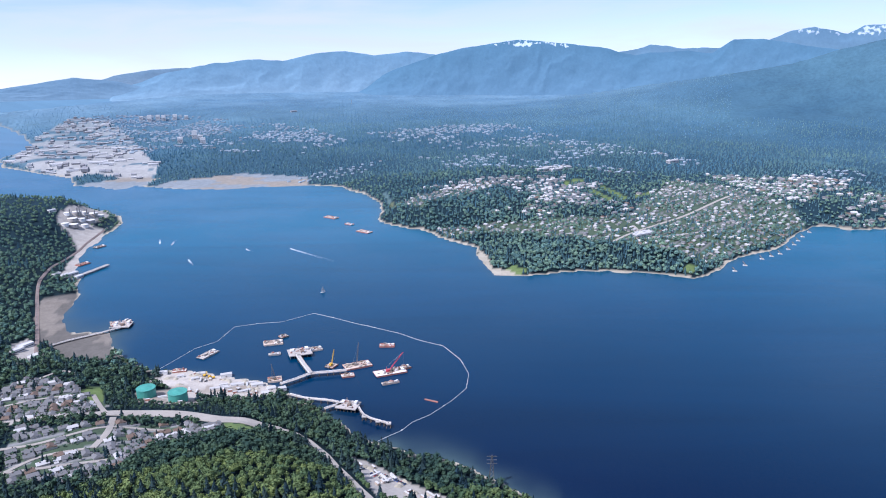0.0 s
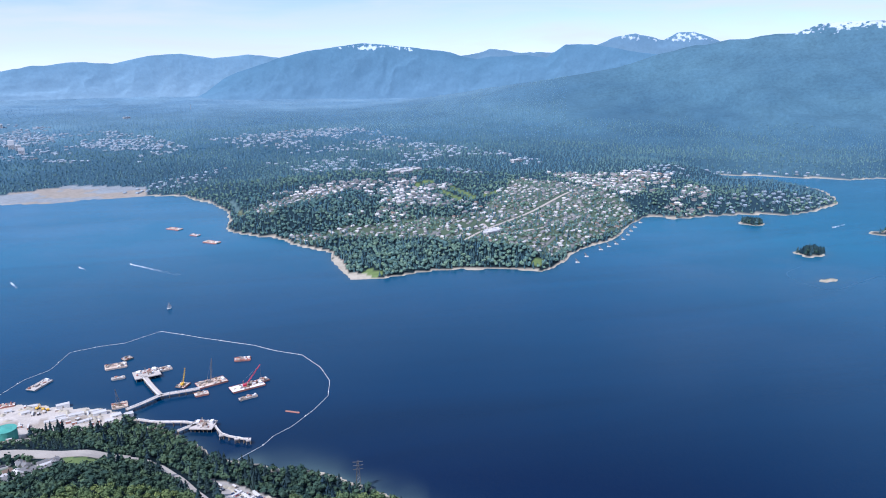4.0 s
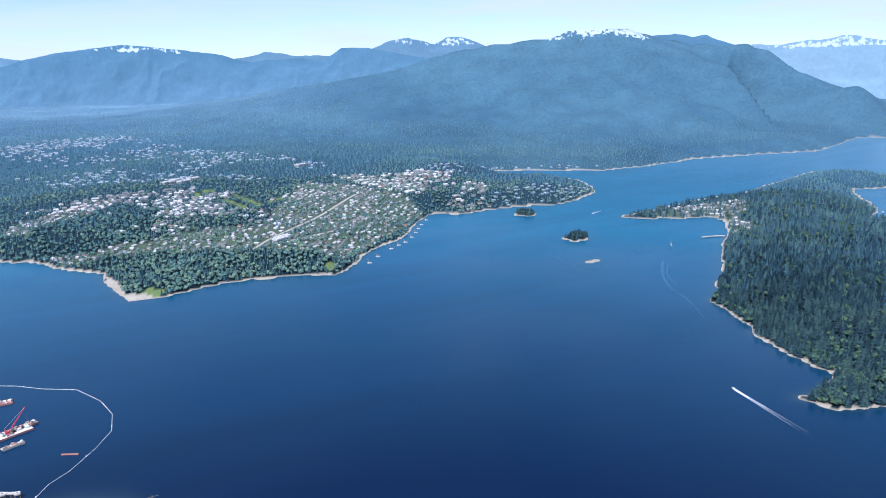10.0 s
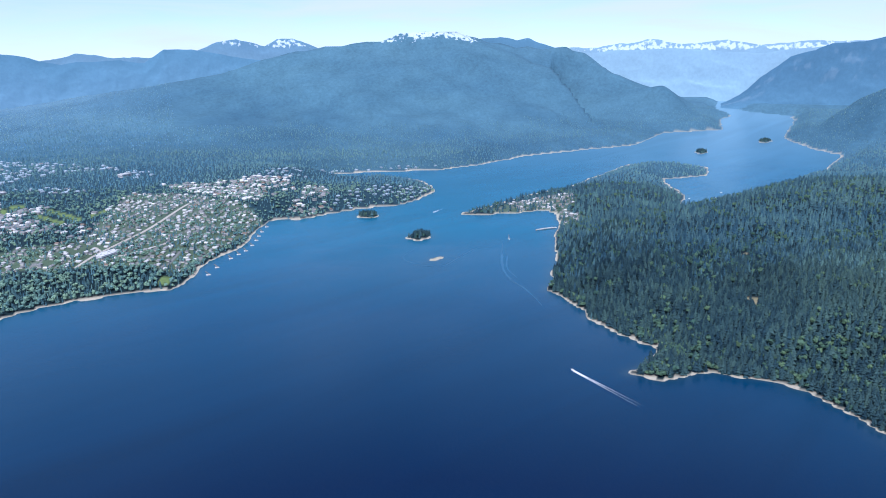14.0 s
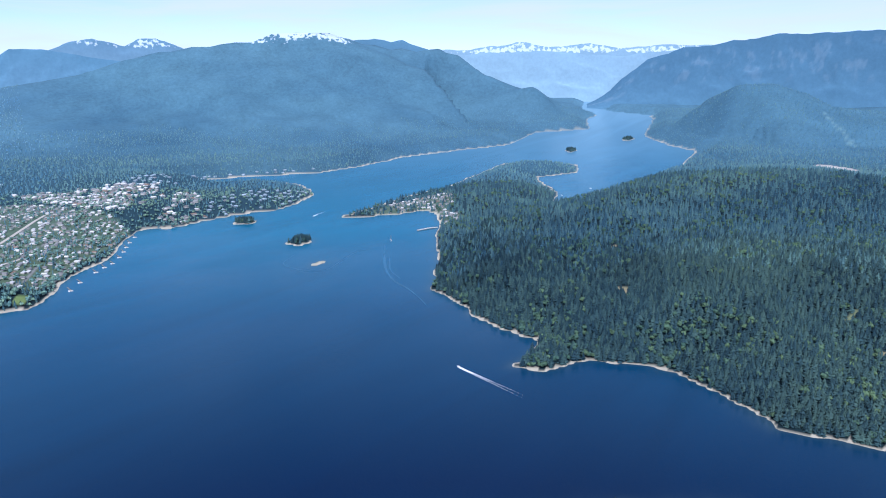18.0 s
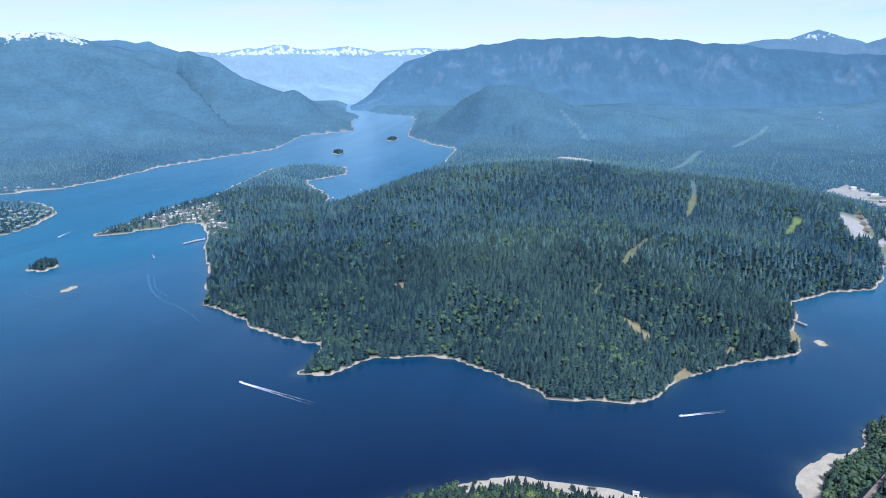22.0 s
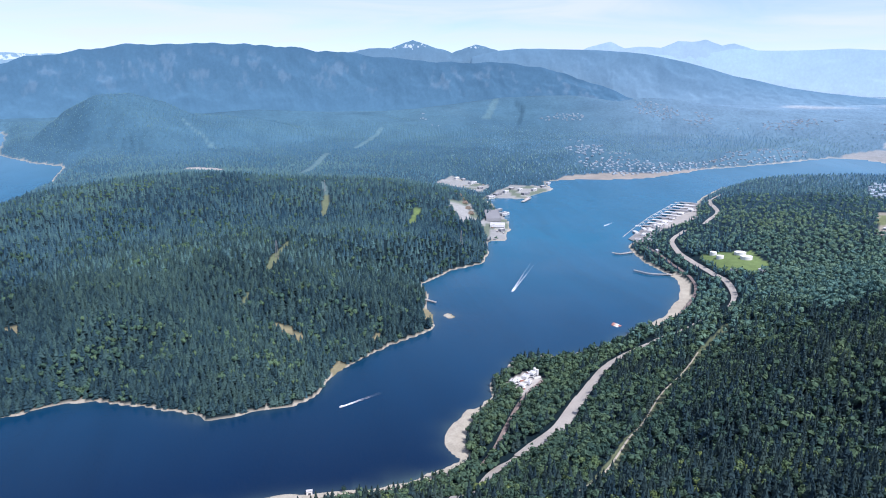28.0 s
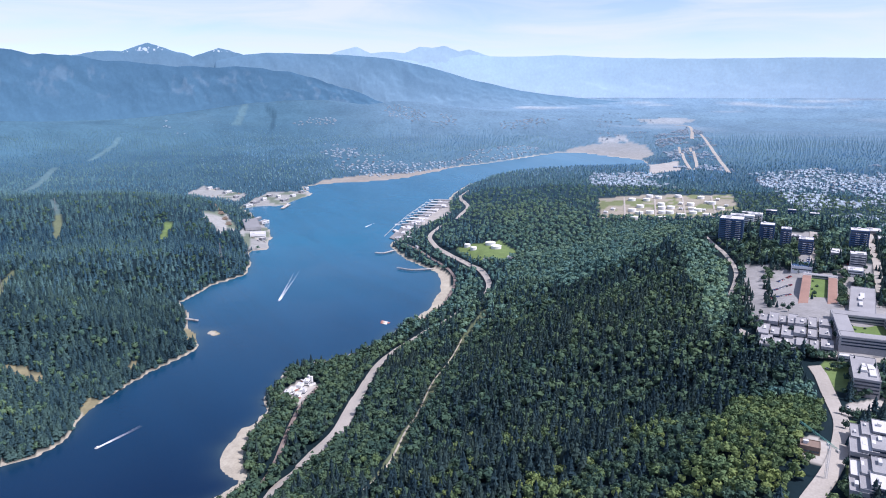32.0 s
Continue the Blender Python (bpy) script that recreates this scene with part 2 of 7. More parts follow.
COAST_PARK_C = [(3138, 1126), (2655, 1113), (2375, 1060), (2197, 1063), (2038, 1099), (1994, 1148), (2147, 1176), (2229, 1214),
    (2546, 1491), (2788, 1423), (2997, 1545), (2930, 1754), (2804, 1834), (2300, 1696), (2099, 1628), (1908, 1633),
    (1643, 1587)]
COAST_SOUTH_A = [(-2549, 1840), (-1779, 2347), (-1430, 2242), (-1198, 2148), (-1031, 2126), (-957, 2045), (-911, 1956), (-876, 1696),
    (-857, 1575), (-779, 1443), (-731, 1351), (-723, 1322), (-694, 1214), (-637, 1128), (-568, 1124), (-540, 1058),
    (-498, 1009), (-432, 964), (-366, 967), (-285, 943), (-228, 910), (-198, 879), (-155, 846), (-128, 810),
    (-95, 774), (-60, 756), (8, 721), (51, 687), (96, 655)]
COAST_SOUTH_B = [(471, 373), (551, 325), (625, 263), (677, 208), (707, 156), (677, 215), (701, 168), (700, 122), (708, 66), (709, -20),
    (727, -109), (747, -146), (790, -138), (842, -156), (903, -228), (952, -237), (1015, -280), (1027, -275),
    (1051, -329), (1043, -384), (1057, -430), (1086, -497), (1129, -553), (1193, -628), (1319, -731), (1441, -776),
    (1627, -768), (1722, -796), (1861, -917), (2033, -1054), (2221, -1257), (2375, -1370), (2596, -1582),
    (2649, -1825), (2618, -2124), (2495, -2507), (2678, -2767), (3387, -3696), (3540, -7603), (530, -5703)]
ISLETS = [
    [(1161, 1431), (1225, 1444), (1245, 1415), (1216, 1392), (1169, 1389)],
    [(1229, 1756), (1270, 1764), (1290, 1707), (1250, 1699)],
    [(3478, 1873), (3598, 1894), (3520, 1811), (3405, 1792)],
    [(4229, 1880), (4389, 1911), (4308, 1828), (4154, 1800)],
    [(1273, -211), (1285, -228), (1259, -237), (1249, -221)],
    [(1053, 1223), (1080, 1231), (1110, 1213), (1065, 1206)],
]
LANDS = [COAST_NORTH_A + COAST_NORTH_B, COAST_PARK_A + COAST_PARK_B + COAST_PARK_C, COAST_SOUTH_A + COAST_SOUTH_B + [(-700, -2500), (-5000, 0)]] + ISLETS

# spot heights of the low land: x, y, height
SPOTS_SOUTH = [(x, y, h) for (x, y), h in zip([(-412, 672), (-407, 884), (-301, 890), (-330, 766), (-214, 615), (-143, 672), (-53, 660), (-575, 898), (-1171, 1833),
    (-928, 1545), (-781, 1171), (-660, 971), (-396, 567), (-235, 528), (744, -192), (761, -283), (960, -317),
    (948, -439), (619, -292), (1232, -739), (1383, -826), (1426, -919), (1761, -924), (2052, -1245), (412, -288),
    (338, -336), (560, -464), (565, -640), (1017, -1051), (501, -656), (435, -739), (591, -1040), (822, -1130),
    (256, -469), (247, -419), (840, -1047), (1501, -1540), (2006, -1629), (2084, -1436), (1729, -2194), (1403, -2353),
    (3053, -5446)], [60, 14, 10, 35, 80, 45, 18, 25, 70, 25, 15, 18, 75, 95, 10, 22, 8, 22, 70, 25, 25, 35, 12, 25, 130, 160, 110, 140, 95, 185, 190, 188, 180, 190, 188, 165, 65, 60, 45, 50, 60, 40])]
SPOTS_NORTH = [(x, y, h) for (x, y), h in zip([(-2166, 3988), (-1325, 3431), (-788, 3479), (-304, 2803), (26, 2170), (332, 2517), (532, 2088), (212, 1566),
    (681, 1793), (724, 2887), (41, 3412), (-1315, 5903), (987, 2164), (1286, 2414), (1476, 2139), (1579, 2002)], [8, 12, 30, 20, 45, 60, 40, 12, 22, 70, 60, 60, 40, 70, 25, 20])]
SPOTS_PARK = [(x, y, h) for (x, y), h in zip([(2440, 385), (2326, 559), (2088, 683), (1724, 723), (1545, 799), (1161, 538), (1286, 366), (1384, 215), (1302, 94),
    (1569, -7), (1415, -120), (1011, 198), (1068, 72), (2391, 20), (2223, -248), (2066, -382), (2460, -91),
    (2959, -215), (2056, -498), (2774, -597), (2702, -675), (1886, 1255), (2671, 1494), (1725, 1375), (3179, 1037),
    (2100, 1500), (2420, 1600), (2760, 1650), (1800, 1520), (3559, -660), (3708, -1313), (3669, -1954), (6309, -3335), (4386, -3544), (4040, -4397)], [122, 113, 88, 69, 45, 40, 94, 114, 75, 84, 35, 40, 31, 103, 69, 40, 79, 55, 6, 15, 10, 40, 24, 12, 70, 34, 38, 28, 18, 60, 60, 50, 80, 40, 25])]

# mountain crests that rise straight from the shore: x, y, height, with the half width of the massif
MASSIFS = [
    ((2600, 2600, 2600, 2400, 800), 1.1, [(40, 4600, 59), (462, 4677, 71), (982, 4801, 126), (1494, 4981, 216), (1937, 5148, 304), (2497, 5235, 383),
    (2979, 5208, 523), (3396, 5187, 598), (3648, 5136, 633), (3902, 5073, 650), (4118, 5029, 714), (4336, 4976, 766),
    (4591, 4880, 731), (4879, 4879, 678), (5245, 4786, 621), (5574, 4714, 613), (5711, 4547, 649), (5766, 4312, 540),
    (5731, 4019, 385)]),
    ((900, 900), 0.7, [(5568, 3904, 372), (5375, 3475, 241), (5322, 3181, 276), (5237, 2929, 223), (5141, 2684, 146)]),
    ((900, 900), 0.6, [(4197, 1622, 169), (4329, 1555, 278), (4471, 1450, 316), (4667, 1122, 345), (4707, 940, 290), (4734, 792, 210)]),
    ((1200, 1200), 0.9, [(5508, 1010, 153), (5582, 455, 189), (5600, 34, 167), (5488, -367, 129)]),
    ((1500, 1500), 0.9, [(6198, -171, 105), (6211, -1053, 165), (6569, -1757, 234), (6227, -2188, 259), (5697, -2446, 216), (5745, -2820, 248),
    (5379, -3083, 198)]),
]


def lattice(ix, iy, seed):
    v = np.sin(ix * 127.1 + iy * 311.7 + seed * 74.7) * 43758.5453
    return v - np.floor(v)


def fbm(x, y, size, octaves=4, seed=0):
    """Value noise in -1 to 1, with features of about that size."""
    total, amp, norm = np.zeros_like(x, dtype=float), 1.0, 0.0
    for o in range(octaves):
        u, v = x / size * 2 ** o, y / size * 2 ** o
        iu, iv = np.floor(u), np.floor(v)
        a, b = u - iu, v - iv
        a, b = a * a * (3 - 2 * a), b * b * (3 - 2 * b)
        s = seed + o * 13
        top = lattice(iu, iv, s) * (1 - a) + lattice(iu + 1, iv, s) * a
        low = lattice(iu, iv + 1, s) * (1 - a) + lattice(iu + 1, iv + 1, s) * a
        total += amp * ((top * (1 - b) + low * b) * 2 - 1)
        norm += amp
        amp *= 0.5
    return total / norm


def to_line(px, py, pts, extra=None):
    """Distance of the points to a polyline, and the value carried along it at the foot."""
    best = np.full(px.shape, 1e12)
    value = np.zeros(px.shape)
    for i in range(len(pts) - 1):
        ax, ay, bx, by = *pts[i][:2], *pts[i + 1][:2]
        dx, dy = bx - ax, by - ay
        t = np.clip(((px - ax) * dx + (py - ay) * dy) / max(dx * dx + dy * dy, 1e-9), 0, 1)
        d = (px - ax - t * dx) ** 2 + (py - ay - t * dy) ** 2
        near = d < best
        best = np.where(near, d, best)
        if extra:
            value = np.where(near, extra[i] * (1 - t) + extra[i + 1] * t, value)
    return np.sqrt(best), value


def inside(px, py, poly):
    odd = np.zeros(px.shape, bool)
    for i in range(len(poly)):
        ax, ay, bx, by = *poly[i - 1], *poly[i]
        if ay != by:
            odd ^= ((ay > py) != (by > py)) & (px < (bx - ax) * (py - ay) / (by - ay) + ax)
    return odd


def smooth(a, b, v):
    t = np.clip((v - a) / (b - a), 0, 1)
    return t * t * (3 - 2 * t)


def shore(px, py):
    """Metres inland of the nearest coast; negative on the water."""
    wx = px + 14 * fbm(px, py, 60, 3, 5)
    wy = py + 14 * fbm(px, py, 60, 3, 9)
    best = np.full(px.shape, -1e9)
    for poly in LANDS:
        xs, ys = [p[0] for p in poly], [p[1] for p in poly]
        d, _ = to_line(wx, wy, poly + poly[:1])
        best = np.maximum(best, np.where(inside(wx, wy, poly), d, -d))
    return best


def height(px, py):
    """Height of the land over the sea, and metres inland."""
    d = shore(px, py)
    num, den = np.zeros(px.shape), np.zeros(px.shape)
    for x, y, h in SPOTS_SOUTH + SPOTS_NORTH + SPOTS_PARK:
        w = 1 / ((px - x) ** 2 + (py - y) ** 2 + 60.0 ** 2) ** 1.6
        num += w * h
        den += w
    low = num / den * (1 + 0.12 * fbm(px, py, 300, 4, 3))
    beach = np.clip(d * 0.1, -8, 2.5)
    h = beach + (low - 2.5) * smooth(12, 150, d)
    for wide, bulge, crest in MASSIFS:
        e, top = to_line(px, py, crest, [c[2] for c in crest])
        _, wide = to_line(px, py, crest, list(np.interp(np.arange(len(crest)), np.linspace(0, len(crest) - 1, len(wide)), wide)))
        spur = 1 + 0.14 * fbm(px, py, 900, 5, 21)
        k = np.clip(1 - e * spur / wide, 0, 1)
        fold = 1 - 2.2 * np.abs(fbm(px, py, 760, 5, 8))
        peak = top * k ** bulge * (1 + 0.03 * fbm(px, py, 500, 4, 8) * k) + 42 * fold * (k * (1 - k) * 4) ** 1.3 * np.clip(top / 500, 0.2, 1)
        peak = peak * smooth(0, 500, d)
        h = 0.5 * (h + peak + np.hypot(h - peak, 55 * k * smooth(100, 500, d)))
    return h, d


def mesh_object(name, verts, faces, mats, parent=None, smooth_faces=False, mat_index=None):
    me = bpy.data.meshes.new(name)
    verts = np.asarray(verts, dtype=np.float32)
    faces = np.asarray(faces, dtype=np.int32)
    k = faces.shape[1]
    me.vertices.add(len(verts))
    me.vertices.foreach_set("co", verts.ravel())
    me.loops.add(faces.size)
    me.loops.foreach_set("vertex_index", faces.ravel())
    me.polygons.add(len(faces))
    me.polygons.foreach_set("loop_start", np.arange(0, faces.size, k, dtype=np.int32))
    me.polygons.foreach_set("loop_total", np.full(len(faces), k, dtype=np.int32))
    for m in mats:
        me.materials.append(m)
    if mat_index is not None:
        me.polygons.foreach_set("material_index", np.asarray(mat_index, dtype=np.int32))
    me.polygons.foreach_set("use_smooth", np.full(len(faces), smooth_faces, dtype=bool))
    me.update(calc_edges=True)
    ob = new(name, me)
    if parent is not None:
        ob.parent = parent
    return ob


def grid_faces(rows, cols):
    i = np.arange((rows - 1) * cols).reshape(rows - 1, cols)[:, :-1].ravel()
    return np.stack([i, i + cols, i + cols + 1, i + 1], 1)


# ---- zones of the plan ----
TOWNS = [  # outline, two points along a street, spacing of the streets
    ([(-604, 882), (-582, 923), (-534, 922), (-431, 804), (-434, 773), (-523, 751)], [(-584, 847), (-507, 871)], 26),
    ([(-495, 707), (-440, 723), (-388, 746), (-251, 731), (-248, 692), (-278, 681), (-306, 673), (-316, 643), (-325, 613),
    (-374, 581), (-409, 570)], [(-458, 668), (-386, 717)], 27),
    ([(95, 1807), (263, 1850), (492, 1860), (616, 2086), (775, 2380), (919, 2258), (1002, 1937), (965, 1858), (835, 1708),
    (637, 1556), (563, 1493), (523, 1567), (302, 1715), (108, 1769)], [(411, 1641), (849, 2079)], 52),
    ([(-151, 2170), (-44, 2155), (85, 2352), (196, 2331), (151, 2208), (-74, 2003)], [(-112, 2103), (139, 2315)], 45),
    ([(-24, 1873), (109, 1795), (70, 1740), (6, 1778)], [(-9, 1852), (92, 1754)], 45),
    ([(-590, 2619), (-505, 2801), (-248, 2946), (-308, 2643), (-510, 2580)], [(-563, 2641), (-293, 2924)], 80),
    ([(1122, 2294), (1259, 2388), (1421, 2380), (1368, 2246)], [(1179, 2274), (1371, 2335)], 70),
    ([(1300, 1970), (1512, 2049), (1747, 1976), (1561, 1854), (1369, 1797), (1204, 1827)], [(1243, 1870), (1593, 1892)], 70),
    ([(1463, 2307), (1863, 2441), (2077, 2311), (2113, 2352), (1897, 2484), (1660, 2573)], [(1503, 2329), (2051, 2357)], 80),
    ([(1712, 1443), (1784, 1408), (1689, 1216), (1587, 1223), (1633, 1290)], [(1698, 1409), (1684, 1244)], 50),
    ([(-2791, 5428), (-1965, 5269), (-1393, 4851), (-728, 4097), (-385, 3340), (-699, 3074), (-1236, 3410), (-1503, 3337)], [(-1699, 3654), (-965, 4292)], 150),
    ([(-447, 3900), (380, 4181), (676, 3214), (977, 2629), (617, 2440), (31, 2645)], [(-214, 3164), (558, 3266)], 170),
    ([(1583, 1527), (1713, 1554), (1837, 1537), (1958, 1495), (1814, 1371), (1720, 1350), (1677, 1429), (1560, 1464)], [(1583, 1527), (1958, 1495)], 47),
    ([(3190, -1211), (3389, -1467), (3230, -1616), (3250, -1877), (3370, -2128), (3450, -2418), (3548, -2631), (3445, -2606), (3270, -2262), (3165, -1925),
    (3020, -1548), (2970, -1322)], [(2995, -1276), (3392, -2453)], 64),
    ([(5661, -2569), (5508, -2767), (4961, -2806), (4706, -2965), (4621, -3280), (4843, -3905), (4261, -3147), (4329, -2790), (4430, -2512), (4741, -2506),
    (5113, -2386)], [(5456, -2490), (4858, -3958)], 92),
    ([(4140, -1496), (3910, -1597), (3083, -1336), (3190, -1211), (3702, -1317)], [(3190, -1211), (3910, -1597)], 91),
    ([(5886, -841), (5619, -1007), (4599, -870), (4447, -630)], [(5886, -841), (4447, -630)], 240),
    ([(5386, -1638), (5545, -1873), (5169, -1984), (5000, -1921), (5156, -1684)], [(5386, -1638), (5169, -1984)], 92),
    ([(5963, -5184), (5307, -5532), (3498, -3484), (3737, -3298)], [(5963, -5184), (3737, -3298)], 240),
    ([(3623, -3726), (4367, -4955), (1978, -2502), (2181, -2391)], [(4014, -4432), (2061, -2532)], 106),
    ([(1887, -2491), (1694, -3316), (664, -1336), (1233, -1861)], [(1424, -2084), (1429, -2598)], 105),
    ([(2250, -1944), (2107, -2246), (1774, -1952), (1959, -1721)], [(2065, -1813), (2004, -2138)], 110),
    ([(132, 1919), (391, 2259), (659, 2376), (677, 2121), (492, 1860), (265, 1866)], [(176, 1893), (553, 2177)], 101),
    ([(-122, 2303), (86, 2387), (413, 2395), (336, 2136), (128, 2121)], [(-64, 2232), (304, 2292)], 101),
    ([(914, 2450), (1307, 2273), (1103, 1889), (1023, 1948), (937, 2258)], [(937, 2258), (1078, 2000)], 102),
    ([(1045, 2171), (1379, 2141), (1225, 1843), (948, 1874)], [(999, 2004), (1254, 1951)], 103),
]
GRASSES = [
    [(345, 2135), (401, 2319), (414, 2310), (359, 2107)],
    [(449, 2228), (473, 2216), (501, 2065), (484, 2025)],
    [(503, 2271), (526, 2252), (548, 2085), (525, 2033)],
    [(425, 2350), (466, 2371), (461, 2322), (420, 2302)],
    [(576, 2130), (638, 2167), (633, 2134), (572, 2085)],
    [(126, 1460), (148, 1502), (182, 1472), (161, 1440)],
    [(510, 1463), (541, 1496), (557, 1475), (526, 1438)],
    [(1509, -880), (1501, -1009), (1367, -971), (1319, -906), (1407, -867)],
    [(1899, -226), (2119, -279), (2098, -293), (1881, -239)],
    [(-279, 735), (-239, 735), (-204, 722), (-223, 683)],
    [(-502, 874), (-479, 904), (-442, 836), (-457, 831)],
    [(389, -642), (374, -663), (335, -612), (351, -610)],
    [(300, -543), (299, -552), (227, -436), (236, -437)],
    [(1328, -464), (1353, -541), (1269, -473)],
]
BARES = [
    [(-427, 890), (-382, 898), (-345, 892), (-320, 829), (-348, 813), (-403, 840)],
    [(-429, 939), (-386, 974), (-323, 961), (-224, 910), (-238, 884), (-279, 866), (-333, 870), (-364, 891)],
    [(-1021, 1828), (-1050, 2129), (-974, 2024), (-946, 1814), (-972, 1752)],
    [(-837, 1453), (-814, 1540), (-773, 1493), (-774, 1433)],
    [(-696, 1058), (-691, 1097), (-626, 1022), (-638, 977)],
    [(-106, 712), (-81, 705), (-42, 671), (7, 633), (-27, 611), (-68, 618), (-89, 660)],
    [(-1984, 3203), (-2405, 4189), (-2728, 5302), (-2311, 5020), (-1178, 2914), (-1119, 2708), (-1486, 2780),
    (-1705, 2932)],
    [(948, -257), (982, -297), (942, -316), (895, -268)],
    [(2244, -397), (2296, -484), (2109, -477), (1976, -396)],
    [(2078, -470), (2319, -597), (2238, -609), (1869, -499), (1866, -445)],
    [(2512, -572), (2753, -754), (2731, -938), (2500, -740), (2426, -614)],
    [(2835, -456), (2975, -552), (2741, -669), (2610, -593)],
    [(1762, -1570), (1591, -2008), (1344, -1734), (1320, -1547), (1482, -1331)],
    [(1799, -827), (2001, -991), (2287, -1299), (1958, -1127), (1885, -953), (1745, -836)],
    [(688, -913), (663, -923), (607, -910), (542, -829), (491, -741), (486, -671), (526, -697)],
    [(751, -1122), (735, -1157), (591, -944), (609, -924)],
    [(568, -962), (546, -993), (512, -949), (540, -919)],
    [(602, -906), (554, -940), (418, -842), (338, -715), (383, -660), (446, -633), (484, -678)],
    [(760, -1093), (752, -1127), (715, -1118), (723, -1071)],
    [(287, -459), (285, -475), (269, -471), (254, -442), (269, -439)],
    [(287, -530), (278, -603), (201, -453), (224, -426)],
    [(329, -590), (319, -634), (300, -601), (309, -557)],
    [(3090, 575), (3146, 528), (3000, 393), (2829, 382)],
    [(5018, -4914), (4999, -5430), (4586, -5237), (4471, -4862), (4777, -4728)],
    [(2359, -2395), (2362, -2586), (2127, -2352), (2119, -2161)],
    [(3821, -3388), (3790, -3622), (3633, -3483), (3694, -3287)],
    [(-978, 1790), (-965, 1853), (-928, 1878), (-883, 1787), (-834, 1629), (-798, 1486), (-799, 1435), (-842, 1505), (-885, 1651)],
    [(439, 2554), (484, 2632), (342, 2592), (348, 2485)],
]
DRY = [
    [(1153, 96), (1154, 75), (1138, 57), (1123, 31), (1109, 47), (1118, 65)],
    [(1210, 534), (1217, 510), (1184, 489), (1173, 498)],
    [(1418, 647), (1480, 657), (1436, 630), (1396, 629)],
    [(1041, 4), (1078, -16), (1059, -27), (1020, -5)],
    [(1151, -68), (1174, -84), (1160, -93), (1141, -74)],
    [(1248, 99), (1259, 90), (1241, 86)],
    [(1230, -180), (1310, -180), (1310, -260), (1230, -260)],
    [(1000, 1180), (1000, 1260), (1140, 1260), (1140, 1180)],
]
BEACHES = [
    [(668, 225), (706, 169), (703, 123), (708, 66), (707, -20), (728, -109), (704, -107), (653, 95), (643, 204)],
    [(809, -139), (858, -157), (900, -217), (911, -236), (828, -177), (779, -160), (749, -162), (717, -132), (715, -93),
    (693, -27), (707, 76), (719, -4), (741, -96), (741, -134)],
    [(1453, -761), (1456, -796), (1384, -788), (1272, -732), (1192, -664), (1131, -584), (1150, -578), (1233, -644),
    (1316, -703)],
    [(-104, 790), (-82, 767), (-46, 754), (-66, 754), (-95, 770)],
    [(75, 1681), (90, 1514), (114, 1422), (164, 1421), (139, 1470), (107, 1496), (100, 1598)],
]
MUDS = [
    [(-785, 1310), (-728, 1340), (-684, 1212), (-632, 1122), (-560, 1132), (-520, 1010), (-590, 1015), (-664, 1088), (-735, 1195)],
    [(-1056, 2530), (-1035, 2650), (-806, 2828), (-528, 2735), (-491, 2534), (-764, 2453)],
    [(-1366, 2564), (-1243, 2735), (-1098, 2729), (-1096, 2465)],
    [(2872, -960), (3023, -1076), (3082, -1342), (3032, -1485), (3144, -1829), (3069, -1786), (2881, -1413), (2863, -1249),
    (2907, -1035)],
    [(3428, -2753), (3534, -2912), (3675, -3237), (3609, -3494), (3400, -3420), (2978, -3067), (2849, -2834), (3053, -2822), (3279, -2809)],
]
ROADS = [  # centre line, width
    ([(-538, 734), (-484, 742), (-444, 753), (-401, 773), (-319, 773), (-257, 750), (-216, 742), (-192, 741)], 18),
    ([(-203, 743), (-183, 741), (-170, 740)], 13),
    ([(-178, 740), (-159, 736), (-129, 692), (-91, 631), (-59, 586)], 9),
    ([(-431, 604), (-416, 643), (-378, 663)], 5),
    ([(-476, 658), (-436, 671), (-408, 694), (-374, 726), (-314, 726)], 5),
    ([(-559, 807), (-531, 833), (-491, 854)], 5),
    ([(529, -88), (690, -166), (725, -208), (736, -222)], 10),
    ([(730, -215), (740, -230), (745, -238)], 15),
    ([(741, -234), (760, -272), (802, -306), (841, -335)], 18),
    ([(823, -322), (861, -349), (891, -371)], 15),
    ([(877, -360), (975, -437), (1045, -542), (1057, -608), (1101, -692), (1197, -779), (1335, -838), (1478, -852),
    (1594, -867), (1741, -931), (1831, -1015)], 12),
    ([(1849, -1084), (2000, -1214), (2283, -1352), (2332, -1423)], 12),
    ([(236, -394), (258, -461), (307, -545), (365, -614), (389, -634)], 12),
    ([(493, -652), (457, -643), (385, -662), (352, -690)], 8),
    ([(589, -757), (693, -896), (849, -1014)], 6),
    ([(596, -941), (737, -1151)], 12),
    ([(487, -917), (605, -1100), (781, -1391)], 10),
    ([(-393, 758), (-375, 707), (-371, 665)], 7),
    ([(-471, 865), (-414, 781), (-395, 768)], 6),
    ([(-576, 912), (-560, 955), (-525, 935)], 5),
    ([(-342, 636), (-442, 604)], 6),
    ([(404, 1642), (854, 2091)], 8),
    ([(486, 1776), (498, 1664), (639, 1715)], 8),
    ([(1711, -1636), (1436, -1381)], 5),
    ([(1663, -1723), (1394, -1456)], 5),
    ([(1629, -1813), (1352, -1526)], 5),
    ([(1594, -1910), (1345, -1636)], 5),
    ([(1482, -1331), (1320, -1547), (1353, -1735)], 5),
    ([(3589, -4138), (2566, -3062), (1978, -2467)], 16),
    ([(3074, -3363), (2428, -2695), (2131, -2411)], 14),
    ([(4397, -4748), (4144, -4652), (3221, -3639)], 22),
    ([(2142, -2389), (2151, -2469), (2539, -2889), (2956, -3328)], 14),
]
